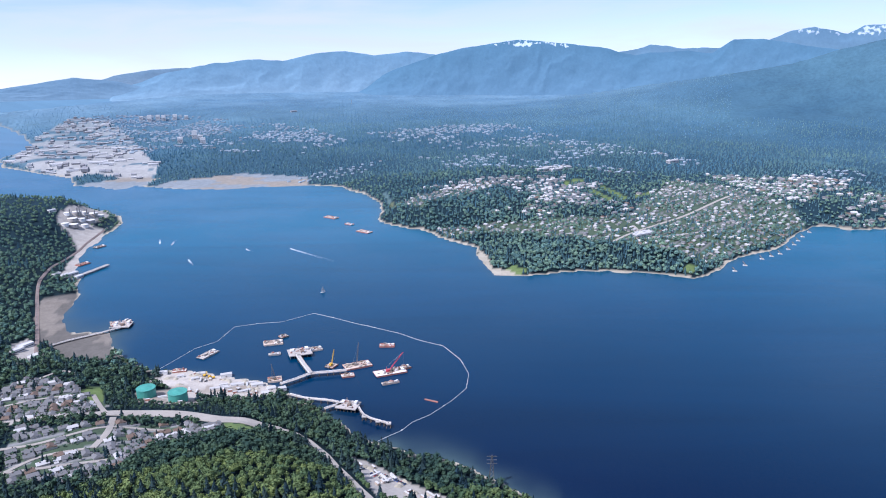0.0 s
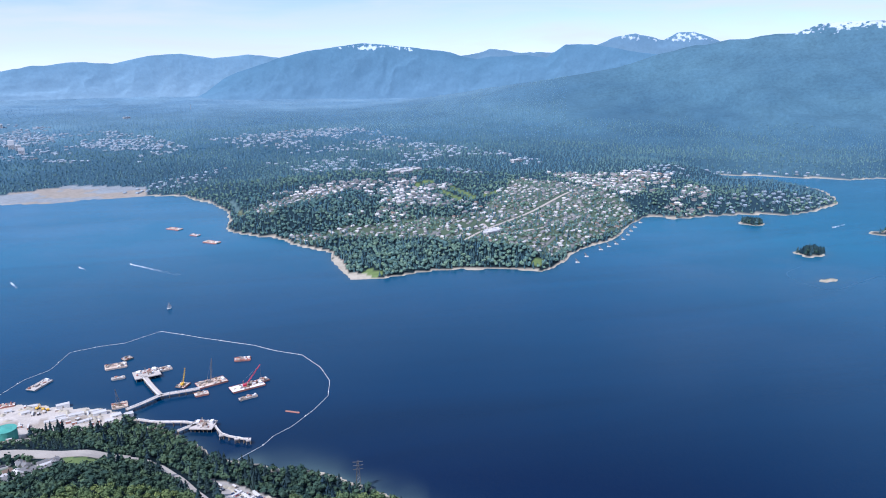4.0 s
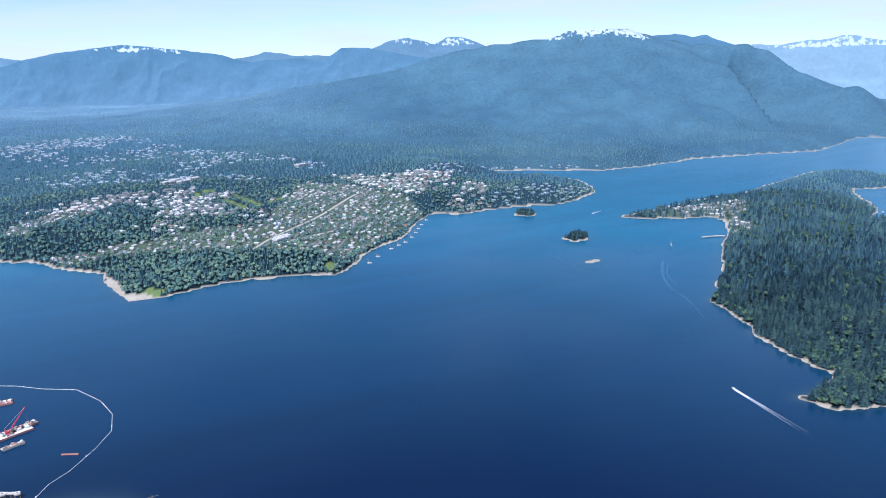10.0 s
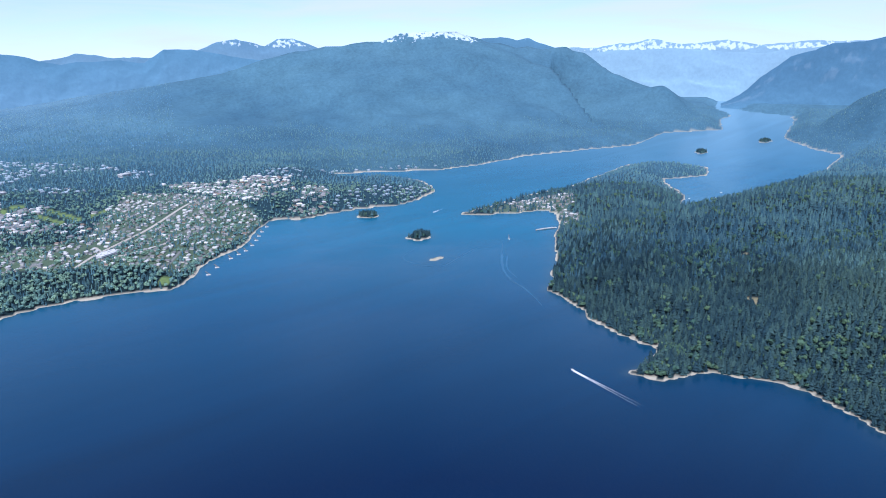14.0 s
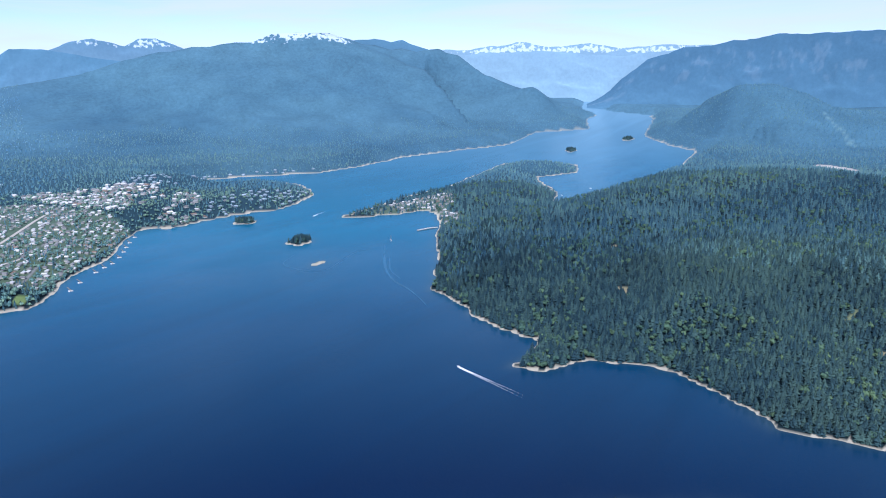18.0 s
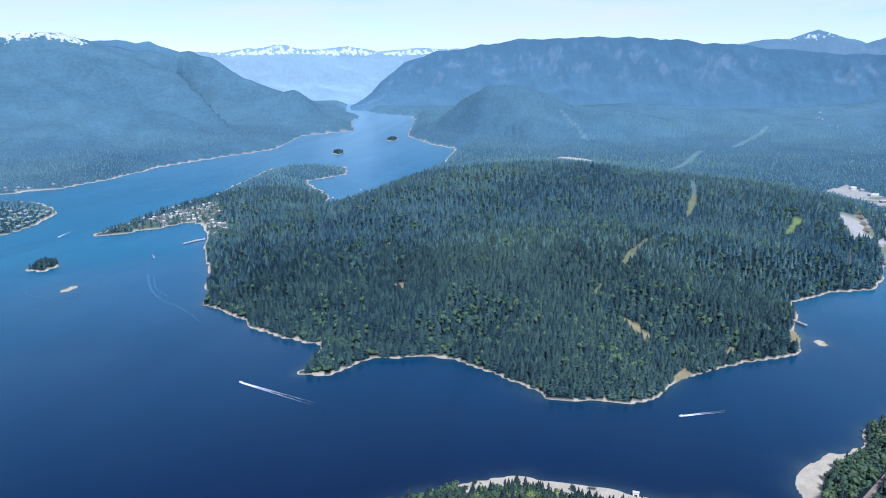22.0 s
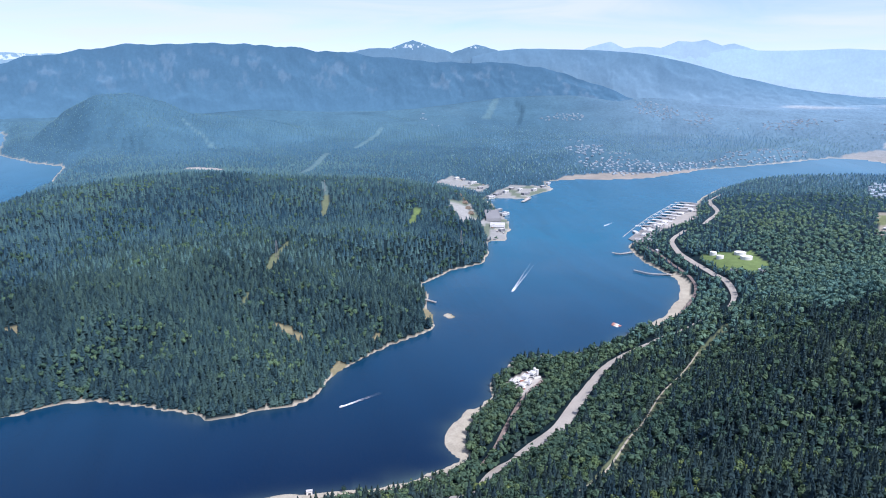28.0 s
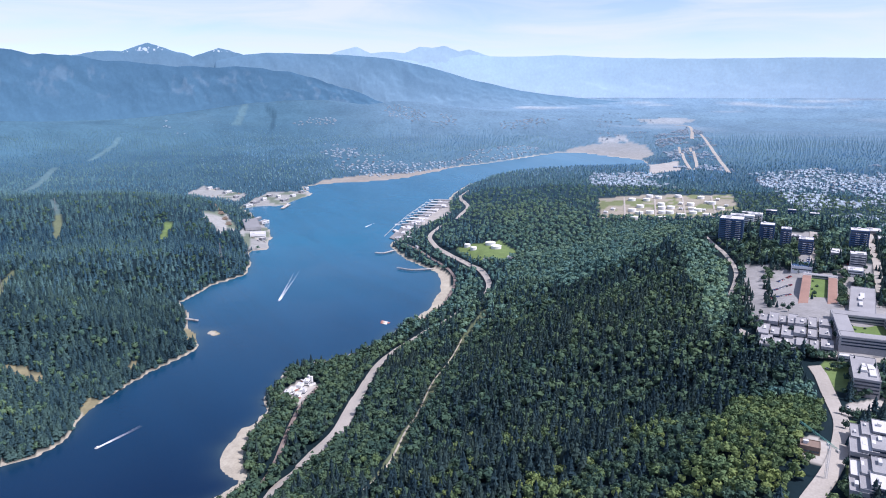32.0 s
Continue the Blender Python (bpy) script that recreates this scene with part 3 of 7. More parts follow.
TRAILS = [
    ([(492, -185), (556, -236), (629, -297), (776, -412), (930, -553)], 2.0),
    ([(933, -614), (1074, -733)], 2.5),
]
CUTS = [  # cleared strips through the forest, width
    ([(501, -199), (564, -245), (630, -300), (772, -414), (927, -556), (992, -640)], 13),
    ([(1346, 108), (1441, 97), (1575, 77)], 16),
    ([(1940, 0), (2194, -13), (2481, -2)], 18),
    ([(2763, 82), (3681, -37)], 28),
    ([(3944, -195), (4912, -423)], 30),
    ([(5523, -1297), (12981, -3773)], 60),
    ([(1200, 144), (1241, 134)], 12),
    ([(4485, 803), (4278, 701), (3968, 556)], 18),
    ([(-199, 2338), (-151, 2119)], 14),
]
RAIL = [(-630, 1010), (-678, 1100), (-748, 1226), (-820, 1363), (-866, 1499), (-881, 1629), (-902, 1744), (-924, 1893)]
RAIL_EAST = [(723, -167), (776, -204), (873, -257), (938, -310)]
RAIL_SHORE = [(1116, -566), (1181, -655), (1301, -756), (1406, -802), (1532, -817), (1708, -834)]


def within(px, py, polys):
    hit = np.zeros(px.shape, bool)
    for poly in polys:
        xs, ys = [p[0] for p in poly], [p[1] for p in poly]
        box = (px > min(xs)) & (px < max(xs)) & (py > min(ys)) & (py < max(ys))
        if box.any():
            hit[box] |= inside(px[box], py[box], poly)
    return hit


def in_towns(px, py, zones):
    """Town zones have ragged edges."""
    return within(px + 22 * fbm(px, py, 70, 2, 61), py + 22 * fbm(px, py, 70, 2, 67), zones)


def beside(px, py, lines, extra):
    hit = np.zeros(px.shape, bool)
    for pts, wide in lines:
        d, _ = to_line(px, py, pts)
        hit |= d < wide / 2 + extra
    return hit


# shelving sea bed off the beaches: x, y, reach along the shore, width
SHOALS = [(-20, 735, 80, 32), (70, 672, 60, 22), (-610, 1140, 120, 42), (720, -60, 90, 12), (1090, -500, 60, 12), (1300, -195, 60, 12), (640, 250, 80, 10)]

# ---- ground ----
AZ = np.radians(np.concatenate([np.arange(-50, 172, 0.19), np.arange(172, 311, 6), [310]]))
DIP = np.concatenate([[89.99, 75, 60, 52], np.arange(46, 20, -0.24), np.arange(20, 10, -0.15), np.arange(10, 2.5, -0.09), [2.4, 2.2, 2.0, 1.8, 1.65, 1.5, 1.3]])
RAD = EYE / np.tan(np.radians(DIP))
gr, ga = np.meshgrid(RAD, AZ, indexing="ij")
RIM_DIP = np.interp(np.degrees(AZ), [-50, -20, 20, 60, 98, 172, 220, 310], [2.75, 2.75, 2.2, 1.8, 2.0, 2.0, 2.2, 2.75])[None, :]
gr = np.where(gr > 6500, EYE / np.tan(np.maximum(np.arctan(EYE / gr), np.radians(RIM_DIP))) + 0.01 * gr, gr)
gx, gy = gr * np.sin(ga), gr * np.cos(ga)
gh, gd = height(gx, gy)
gh = np.where(within(gx, gy, MUDS + BEACHES) & (gd > 0), np.clip(gd * 0.1, 0.0, 1.6), gh)

for poly in MUDS:
    e, _ = to_line(gx, gy, poly + poly[:1])
    gh = np.where((e < 260) & (gd > 0) & ~within(gx, gy, [poly]), np.minimum(gh, 1.6 + 0.13 * e), gh)


def lie(px, py, grid=None):
    """Height of the built ground at plan places."""
    grid = gh if grid is None else grid
    px, py = np.asarray(px, float), np.asarray(py, float)
    r, a = np.hypot(px, py), np.arctan2(px, py)
    a = np.where(a < AZ[0], a + 2 * np.pi, a)
    i = np.clip(np.interp(r, RAD, np.arange(len(RAD))), 0, len(RAD) - 1.001)
    j = np.clip(np.interp(a, AZ, np.arange(len(AZ))), 0, len(AZ) - 1.001)
    i0, j0 = i.astype(int), j.astype(int)
    u, v = i - i0, j - j0
    return (grid[i0, j0] * (1 - u) + grid[i0 + 1, j0] * u) * (1 - v) + (grid[i0, j0 + 1] * (1 - u) + grid[i0 + 1, j0 + 1] * u) * v


# land cover colours; the second and third have distance haze put in
FIR, HAZY_FIR, HAZY_PLAIN = (0.006, 0.018, 0.024), (0.05, 0.118, 0.172), (0.18, 0.3, 0.42)
SAND, MUD, BARE, TOWN, GRASS = (0.36, 0.33, 0.265), (0.27, 0.245, 0.21), (0.36, 0.34, 0.31), (0.065, 0.097, 0.062), (0.125, 0.18, 0.065)
cover = np.empty(gx.shape + (4,), np.float32)
cover[..., 3] = 0
# blue haze mixed into the cover colour from 1500 m outwards
mid_haze = smooth(1500, 4200, gr)[..., None]
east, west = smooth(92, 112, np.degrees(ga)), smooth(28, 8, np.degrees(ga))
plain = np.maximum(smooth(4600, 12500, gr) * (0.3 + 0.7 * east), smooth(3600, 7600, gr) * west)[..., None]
cover[..., :3] = (np.array(FIR) * (1 - mid_haze) + np.array(HAZY_FIR) * mid_haze) * (1 - plain) + np.array(HAZY_PLAIN) * plain


def lay(mask, rgb):
    cover[..., :3] = np.where(mask[..., None], np.array(rgb), cover[..., :3])


stands = smooth(2000, 3600, gr) * (0.3 * fbm(gx, gy, 700, 4, 33) + 0.18 * fbm(gx, gy, 160, 3, 34))
cover[..., :3] *= 1 + stands[..., None] * np.array((1.5, 1.15, 0.8))
wide = 5.5 + 6 * fbm(gx, gy, 90, 3, 31) + 2 * smooth(1500, 3500, gr)
lay((gd < wide) & (gr < 7000), SAND)
for poly, street, gap in TOWNS:
    zone = in_towns(gx, gy, [poly]) & (gd > 12)
    if gap > 60:
        continue
    cover[..., :3] = np.where(zone[..., None], np.array(TOWN) * (1 - mid_haze) + np.array((0.065, 0.12, 0.145)) * mid_haze, cover[..., :3])
    dx, dy = street[1][0] - street[0][0], street[1][1] - street[0][1]
    n = math.hypot(dx, dy)
    wander = 28 * fbm(gx, gy, 260, 2, 72)
    across = wander + ((gx - street[0][0]) * dy - (gy - street[0][1]) * dx) / n
    lay(zone & (np.abs(across - gap * np.round(across / gap)) < np.clip(gap * 0.06, 2.5, 9)) & ((gr < 1200) | (fbm(gx, gy, 120, 2, 73) > -0.1)), np.where((gr < 1200)[..., None], 0.26, 0.17) * np.array((1, 1, 1.02)))
# beyond 2200 m the strips get a paler, haze-blue tone
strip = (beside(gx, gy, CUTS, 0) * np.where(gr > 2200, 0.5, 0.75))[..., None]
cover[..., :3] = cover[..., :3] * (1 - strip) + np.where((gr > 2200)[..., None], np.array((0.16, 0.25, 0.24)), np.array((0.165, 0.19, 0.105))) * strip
lay(within(gx, gy, GRASSES), GRASS)
lay(within(gx, gy, BARES), BARE)
lay(within(gx, gy, DRY), (0.2, 0.182, 0.11))
lay(within(gx, gy, ISLETS[4:]), SAND)
lay(within(gx, gy, BARES[:2]), (0.43, 0.4, 0.36))
lay(within(gx, gy, BARES[6:7]), (0.34, 0.34, 0.33))
lay(within(gx, gy, BARES[6:7]) & (fbm(gx, gy, 170, 4, 36) > 0.03), (0.1, 0.16, 0.2))
lay(within(gx, gy, BARES[12:13]), (0.27, 0.25, 0.2))
yard = within(gx, gy, BARES[12:13]) & (fbm(gx, gy, 60, 3, 57) > 0.05)
lay(yard, (0.15, 0.175, 0.085))
lay(within(gx, gy, BARES[:2]) & (fbm(gx, gy, 22, 3, 58) > 0.12), (0.3, 0.265, 0.225))
lay(within(gx, gy, BARES[8:12]), (0.27, 0.275, 0.265))
lay(within(gx, gy, BARES[8:12]) & (fbm(gx, gy, 45, 3, 59) > 0.15), (0.13, 0.16, 0.12))
lay(within(gx, gy, BARES[14:19]), (0.26, 0.255, 0.25))
lay(within(gx, gy, MUDS), MUD)
lay(within(gx, gy, MUDS[:1]), (0.13, 0.122, 0.11))
lay(within(gx, gy, MUDS[:1]) & (fbm(gx, gy, 70, 3, 62) > 0.12), (0.2, 0.18, 0.155))
lay(within(gx, gy, MUDS[1:3]) & (fbm(gx, gy * 2.2, 260, 4, 63) > 0.08), (0.22, 0.25, 0.27))
lay(within(gx, gy, BEACHES), SAND)
# haze colour laid over all cover beyond 2300 m, paler in the east
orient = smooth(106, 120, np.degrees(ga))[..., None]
far_haze = 0.52 * smooth(2300, 6000, gr)[..., None]
cover[..., :3] = cover[..., :3] * (1 - far_haze) + (np.array((0.062, 0.132, 0.18)) * (1 - orient) + np.array((0.17, 0.26, 0.34)) * orient) * far_haze
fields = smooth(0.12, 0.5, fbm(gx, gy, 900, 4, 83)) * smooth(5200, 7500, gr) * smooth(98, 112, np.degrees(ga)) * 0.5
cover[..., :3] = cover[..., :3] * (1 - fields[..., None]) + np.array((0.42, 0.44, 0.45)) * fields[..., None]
cover[..., 3] = 0.66 * smooth(560, 720, gh + 60 * fbm(gx, gy, 300, 3, 77)) * (gr > 5000)

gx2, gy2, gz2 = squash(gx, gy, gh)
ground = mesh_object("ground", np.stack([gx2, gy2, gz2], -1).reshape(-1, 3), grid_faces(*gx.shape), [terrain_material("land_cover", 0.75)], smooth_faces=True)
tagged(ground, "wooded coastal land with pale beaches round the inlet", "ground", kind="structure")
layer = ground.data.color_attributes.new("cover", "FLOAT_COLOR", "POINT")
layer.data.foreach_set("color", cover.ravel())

# ---- water ----
wa = np.radians(np.concatenate([np.arange(-60, 172, 0.4), np.arange(172, 301, 8)]))
wr = EYE / np.tan(np.radians(np.concatenate([[89.99, 70, 50, 46], np.arange(44, 8, -0.24), np.arange(8, 2.0, -0.3), [1.9]])))
vr, va = np.meshgrid(wr, wa, indexing="ij")
wx, wy = vr * np.sin(va), vr * np.cos(va)
sx, sy, sz = squash(wx, wy, 0.12 + 0.1 * fbm(wx, wy, 400, 2, 90))
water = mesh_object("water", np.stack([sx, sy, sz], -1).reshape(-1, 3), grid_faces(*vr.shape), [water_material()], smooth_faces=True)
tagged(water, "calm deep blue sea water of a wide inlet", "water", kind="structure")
offshore = -lie(wx, wy, gd)
shelf = np.full(wx.shape, 9.0)
for x, y, across, deep in SHOALS:
    shelf = np.maximum(shelf, deep * np.exp(-((wx - x) ** 2 + (wy - y) ** 2) / across ** 2))
shoal = np.clip(np.exp(-np.maximum(offshore, 0) / shelf) * (0.75 + 0.5 * fbm(wx, wy, 40, 3, 95)), 0, 1) * (vr < 2600)
shoal = np.where(shelf > 9.5, shoal, shoal * 0.5)
shoal = np.repeat(shoal[..., None], 4, -1).astype(np.float32)
water.data.color_attributes.new("shoal", "FLOAT_COLOR", "POINT").data.foreach_set("color", shoal.ravel())


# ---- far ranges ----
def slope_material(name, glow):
    """Far slopes: forest, rock and snow from the colours of the mesh, haze tint included, with a fine mottle."""
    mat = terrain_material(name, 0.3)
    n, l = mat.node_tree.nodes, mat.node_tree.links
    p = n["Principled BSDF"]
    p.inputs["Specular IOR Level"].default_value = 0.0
    # emission stands in for light scattered by haze before the slopes
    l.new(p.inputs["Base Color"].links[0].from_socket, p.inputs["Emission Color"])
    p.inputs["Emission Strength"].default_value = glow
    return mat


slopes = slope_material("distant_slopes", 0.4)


def far_range(label, crest, foot, back, low, high, snow=None, rough=0.1, spurs=30.0, seed=1, rock=0.0, full=0.55):
    """A mountain range from its foot to its crest, with spurs and gullies. low and high: its colour at the foot and on
    top, with haze put in.
    """
    az = np.arange(crest[0][0], crest[-1][0], 0.07)
    el = np.interp(az, [c[0] for c in crest], [c[1] for c in crest])
    el = el + rough * fbm(az * 100, az * 0 + seed, 150, 4, seed)
    rows = 38
    u = np.linspace(0, 1, rows)[:, None]
    a = np.radians(az)[None, :]
    plan = NEAR - (RIM - NEAR) * math.log(1 - (foot - NEAR) / (RIM - NEAR))
    base = EYE - (EYE + 5) * foot / plan
    top = EYE + back * np.tan(np.radians(el))[None, :]
    top = base + (top - base) * (smooth(0, 0.7, az - az[0]) * smooth(0, 0.7, az[-1] - az)) ** 0.8
    arc = foot * a + 0 * u
    lean = 60 * fbm(arc, u * 300, 260, 2, seed + 2)
    fold = 1 - 2.2 * np.abs(fbm(arc + lean + 70 * u, u * 420 + 0 * a, 200, 5, seed + 4))
    body = np.clip(4 * u * (1 - u), 0, 1) ** 0.6
    r = foot + (back - foot) * u - 0.17 * spurs * fold * body
    z = base + (top - base) * (u ** 1.15 + 0.05 * fold * body)
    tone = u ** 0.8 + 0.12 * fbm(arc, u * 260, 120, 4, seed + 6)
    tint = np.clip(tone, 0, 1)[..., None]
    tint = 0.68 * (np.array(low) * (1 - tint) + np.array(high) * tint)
    if rock:
        bare = smooth(0.12, 0.45, fbm(arc, u * 300, 45, 4, seed + 8)) * smooth(0.35, 0.6, u) * smooth(1.0, 0.8, u) * rock
        tint = tint * (1 - bare[..., None]) + np.array((0.13, 0.19, 0.25)) * bare[..., None]
    white = np.zeros_like(tint[..., :1])
    if snow is not None:
        rise = np.degrees(np.arctan((z - EYE) / r)) + 0.2 * fbm(arc, u * 330, 60, 3, seed + 9) - 0.1 * fold
        white = (full * smooth(-0.25, 0.3, rise - snow) * (1 - 0.3 * smooth(0.93, 1.0, u)))[..., None]
    tint = np.concatenate([tint, white], -1).astype(np.float32)
    x, y = r * np.sin(a), r * np.cos(a)
    x, y = (np.concatenate([q, q[-1:], q[-1:] * (1 + 12 / back)]) for q in (x, y))
    z = np.concatenate([z, z[-1:], z[-1:] * 0 + base])
    tint = np.concatenate([tint, tint[-1:], tint[-1:]])
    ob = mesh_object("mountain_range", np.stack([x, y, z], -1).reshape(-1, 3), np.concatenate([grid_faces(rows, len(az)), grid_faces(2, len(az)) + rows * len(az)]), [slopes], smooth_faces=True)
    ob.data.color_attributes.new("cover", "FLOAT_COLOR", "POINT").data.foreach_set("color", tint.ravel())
    return tagged(ob, label, "mountain", kind="structure")


# slope colours with haze in them, paler for ranges farther off
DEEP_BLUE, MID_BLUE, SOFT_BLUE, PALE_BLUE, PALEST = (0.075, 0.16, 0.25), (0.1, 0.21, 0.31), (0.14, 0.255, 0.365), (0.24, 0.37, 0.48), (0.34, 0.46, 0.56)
far_range("haze-blue wooded hills beyond the harbour", [(-49.2, -1.54), (-40.2, -1.72), (-31.4, -1.92), (-29.4, -1.67), (-26.9, -1.26), (-25.1, -1.41), (-22.9, -1.89),
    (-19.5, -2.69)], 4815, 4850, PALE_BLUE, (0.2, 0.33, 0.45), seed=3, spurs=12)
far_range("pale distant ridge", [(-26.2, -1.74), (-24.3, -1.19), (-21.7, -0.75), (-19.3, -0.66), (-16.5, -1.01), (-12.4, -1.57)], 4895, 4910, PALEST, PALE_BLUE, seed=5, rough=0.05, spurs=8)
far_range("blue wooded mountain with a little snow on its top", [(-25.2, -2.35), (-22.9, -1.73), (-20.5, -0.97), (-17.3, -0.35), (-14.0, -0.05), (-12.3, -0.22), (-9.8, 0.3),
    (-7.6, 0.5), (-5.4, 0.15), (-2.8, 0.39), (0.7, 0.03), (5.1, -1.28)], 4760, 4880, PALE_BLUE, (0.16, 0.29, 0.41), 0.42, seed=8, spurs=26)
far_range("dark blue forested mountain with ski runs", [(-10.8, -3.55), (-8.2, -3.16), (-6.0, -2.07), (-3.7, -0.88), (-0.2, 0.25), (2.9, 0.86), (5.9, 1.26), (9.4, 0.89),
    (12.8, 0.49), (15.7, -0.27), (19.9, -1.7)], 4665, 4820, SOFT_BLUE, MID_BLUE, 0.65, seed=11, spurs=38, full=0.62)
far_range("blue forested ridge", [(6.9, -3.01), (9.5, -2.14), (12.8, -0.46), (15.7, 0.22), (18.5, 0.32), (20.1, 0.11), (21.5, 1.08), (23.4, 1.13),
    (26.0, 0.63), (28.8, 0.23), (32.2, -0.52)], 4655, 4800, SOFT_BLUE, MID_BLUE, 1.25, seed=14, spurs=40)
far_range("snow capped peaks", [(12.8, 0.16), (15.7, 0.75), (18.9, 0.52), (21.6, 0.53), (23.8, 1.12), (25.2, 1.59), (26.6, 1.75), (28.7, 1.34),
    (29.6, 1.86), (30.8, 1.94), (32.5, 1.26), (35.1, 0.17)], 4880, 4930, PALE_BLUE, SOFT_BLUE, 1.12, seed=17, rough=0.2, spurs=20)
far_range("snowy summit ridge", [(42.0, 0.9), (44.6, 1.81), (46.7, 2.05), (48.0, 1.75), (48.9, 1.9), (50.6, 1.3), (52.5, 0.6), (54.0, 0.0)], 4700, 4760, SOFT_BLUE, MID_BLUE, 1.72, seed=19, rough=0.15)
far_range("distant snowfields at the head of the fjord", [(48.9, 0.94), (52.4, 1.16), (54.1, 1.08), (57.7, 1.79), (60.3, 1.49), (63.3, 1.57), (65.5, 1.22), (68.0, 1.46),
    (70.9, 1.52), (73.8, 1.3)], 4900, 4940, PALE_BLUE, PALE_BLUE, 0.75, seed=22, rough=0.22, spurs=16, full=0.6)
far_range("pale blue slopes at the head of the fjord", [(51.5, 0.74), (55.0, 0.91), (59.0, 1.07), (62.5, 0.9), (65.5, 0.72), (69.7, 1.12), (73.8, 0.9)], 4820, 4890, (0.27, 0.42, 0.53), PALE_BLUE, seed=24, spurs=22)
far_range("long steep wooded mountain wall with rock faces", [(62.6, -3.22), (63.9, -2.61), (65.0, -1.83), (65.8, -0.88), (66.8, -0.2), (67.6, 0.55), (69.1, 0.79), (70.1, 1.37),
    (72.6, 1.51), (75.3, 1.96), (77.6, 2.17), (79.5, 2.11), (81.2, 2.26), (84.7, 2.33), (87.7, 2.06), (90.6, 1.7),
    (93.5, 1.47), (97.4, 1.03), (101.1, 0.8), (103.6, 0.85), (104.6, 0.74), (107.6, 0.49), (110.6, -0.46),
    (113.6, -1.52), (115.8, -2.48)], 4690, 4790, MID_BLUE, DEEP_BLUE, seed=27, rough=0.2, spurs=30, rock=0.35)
far_range("haze-blue spur beside the fjord", [(61.3, -3.41), (63.3, -3.05), (65.0, -1.83), (66.8, -0.29), (68.9, 0.55), (71.8, 0.78), (75.8, 0.69)], 4800, 4850, PALE_BLUE, SOFT_BLUE, seed=29, spurs=20)
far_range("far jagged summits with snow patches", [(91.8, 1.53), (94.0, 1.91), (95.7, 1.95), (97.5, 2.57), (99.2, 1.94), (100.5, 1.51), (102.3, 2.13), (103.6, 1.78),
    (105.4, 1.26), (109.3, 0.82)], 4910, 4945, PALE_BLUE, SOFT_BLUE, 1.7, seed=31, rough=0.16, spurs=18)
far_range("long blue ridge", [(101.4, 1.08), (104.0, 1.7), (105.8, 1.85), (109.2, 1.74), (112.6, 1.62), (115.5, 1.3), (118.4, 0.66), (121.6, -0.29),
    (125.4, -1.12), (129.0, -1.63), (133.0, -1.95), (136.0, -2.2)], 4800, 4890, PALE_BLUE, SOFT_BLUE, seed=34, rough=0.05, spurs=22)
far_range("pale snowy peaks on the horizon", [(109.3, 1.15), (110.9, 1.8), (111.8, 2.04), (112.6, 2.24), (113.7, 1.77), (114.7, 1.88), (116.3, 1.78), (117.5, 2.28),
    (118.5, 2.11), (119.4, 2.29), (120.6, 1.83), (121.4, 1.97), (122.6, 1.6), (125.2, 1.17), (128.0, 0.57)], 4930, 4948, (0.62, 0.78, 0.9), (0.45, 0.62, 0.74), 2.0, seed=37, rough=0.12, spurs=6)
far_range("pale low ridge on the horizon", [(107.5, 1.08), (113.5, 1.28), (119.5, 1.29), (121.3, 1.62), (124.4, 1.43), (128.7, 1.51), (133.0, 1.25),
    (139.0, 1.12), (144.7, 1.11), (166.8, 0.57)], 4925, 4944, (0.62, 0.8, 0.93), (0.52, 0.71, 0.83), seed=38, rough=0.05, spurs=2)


# ---- roads, rails and paths ----
asphalt = material("sun_bleached_asphalt", (0.34, 0.315, 0.28), 0.9, grain=0.6, blotch=0.03, vary=0.2)
gravel = material("gravel_path", (0.38, 0.35, 0.28), 0.95, grain=1.2, blotch=0.05, vary=0.25)
ballast = material("rail_ballast", (0.24, 0.19, 0.17), 0.95, grain=1.5, blotch=0.05, vary=0.3)
steel = material("worn_steel", (0.35, 0.33, 0.32), 0.45, metal=0.8, grain=3.0, vary=0.2)


def spline(pts, step=8.0):
    """A smooth line through plan points, as evenly spaced points."""
    p = np.array(pts, float)
    p = np.vstack([2 * p[0] - p[1], p, 2 * p[-1] - p[-2]])
    out = []
    for i in range(1, len(p) - 2):
        n = max(2, int(np.hypot(*(p[i + 1] - p[i])) / step))
        t = np.linspace(0, 1, n, endpoint=False)[:, None]
        out.append(0.5 * (2 * p[i] + (p[i + 1] - p[i - 1]) * t + (2 * p[i - 1] - 5 * p[i] + 4 * p[i + 1] - p[i + 2]) * t ** 2 + (3 * p[i] - p[i - 1] - 3 * p[i + 1] + p[i + 2]) * t ** 3))
    return np.vstack(out + [p[-2:-1]])


def straight(pts, step):
    """Evenly spaced points along straight runs."""
    out = []
    for p, q in zip(pts, pts[1:]):
        n = max(1, int(math.hypot(q[0] - p[0], q[1] - p[1]) / step))
        out += [(p[0] + (q[0] - p[0]) * k / n, p[1] + (q[1] - p[1]) * k / n) for k in range(n)]
    return np.array(out + [pts[-1]], float)


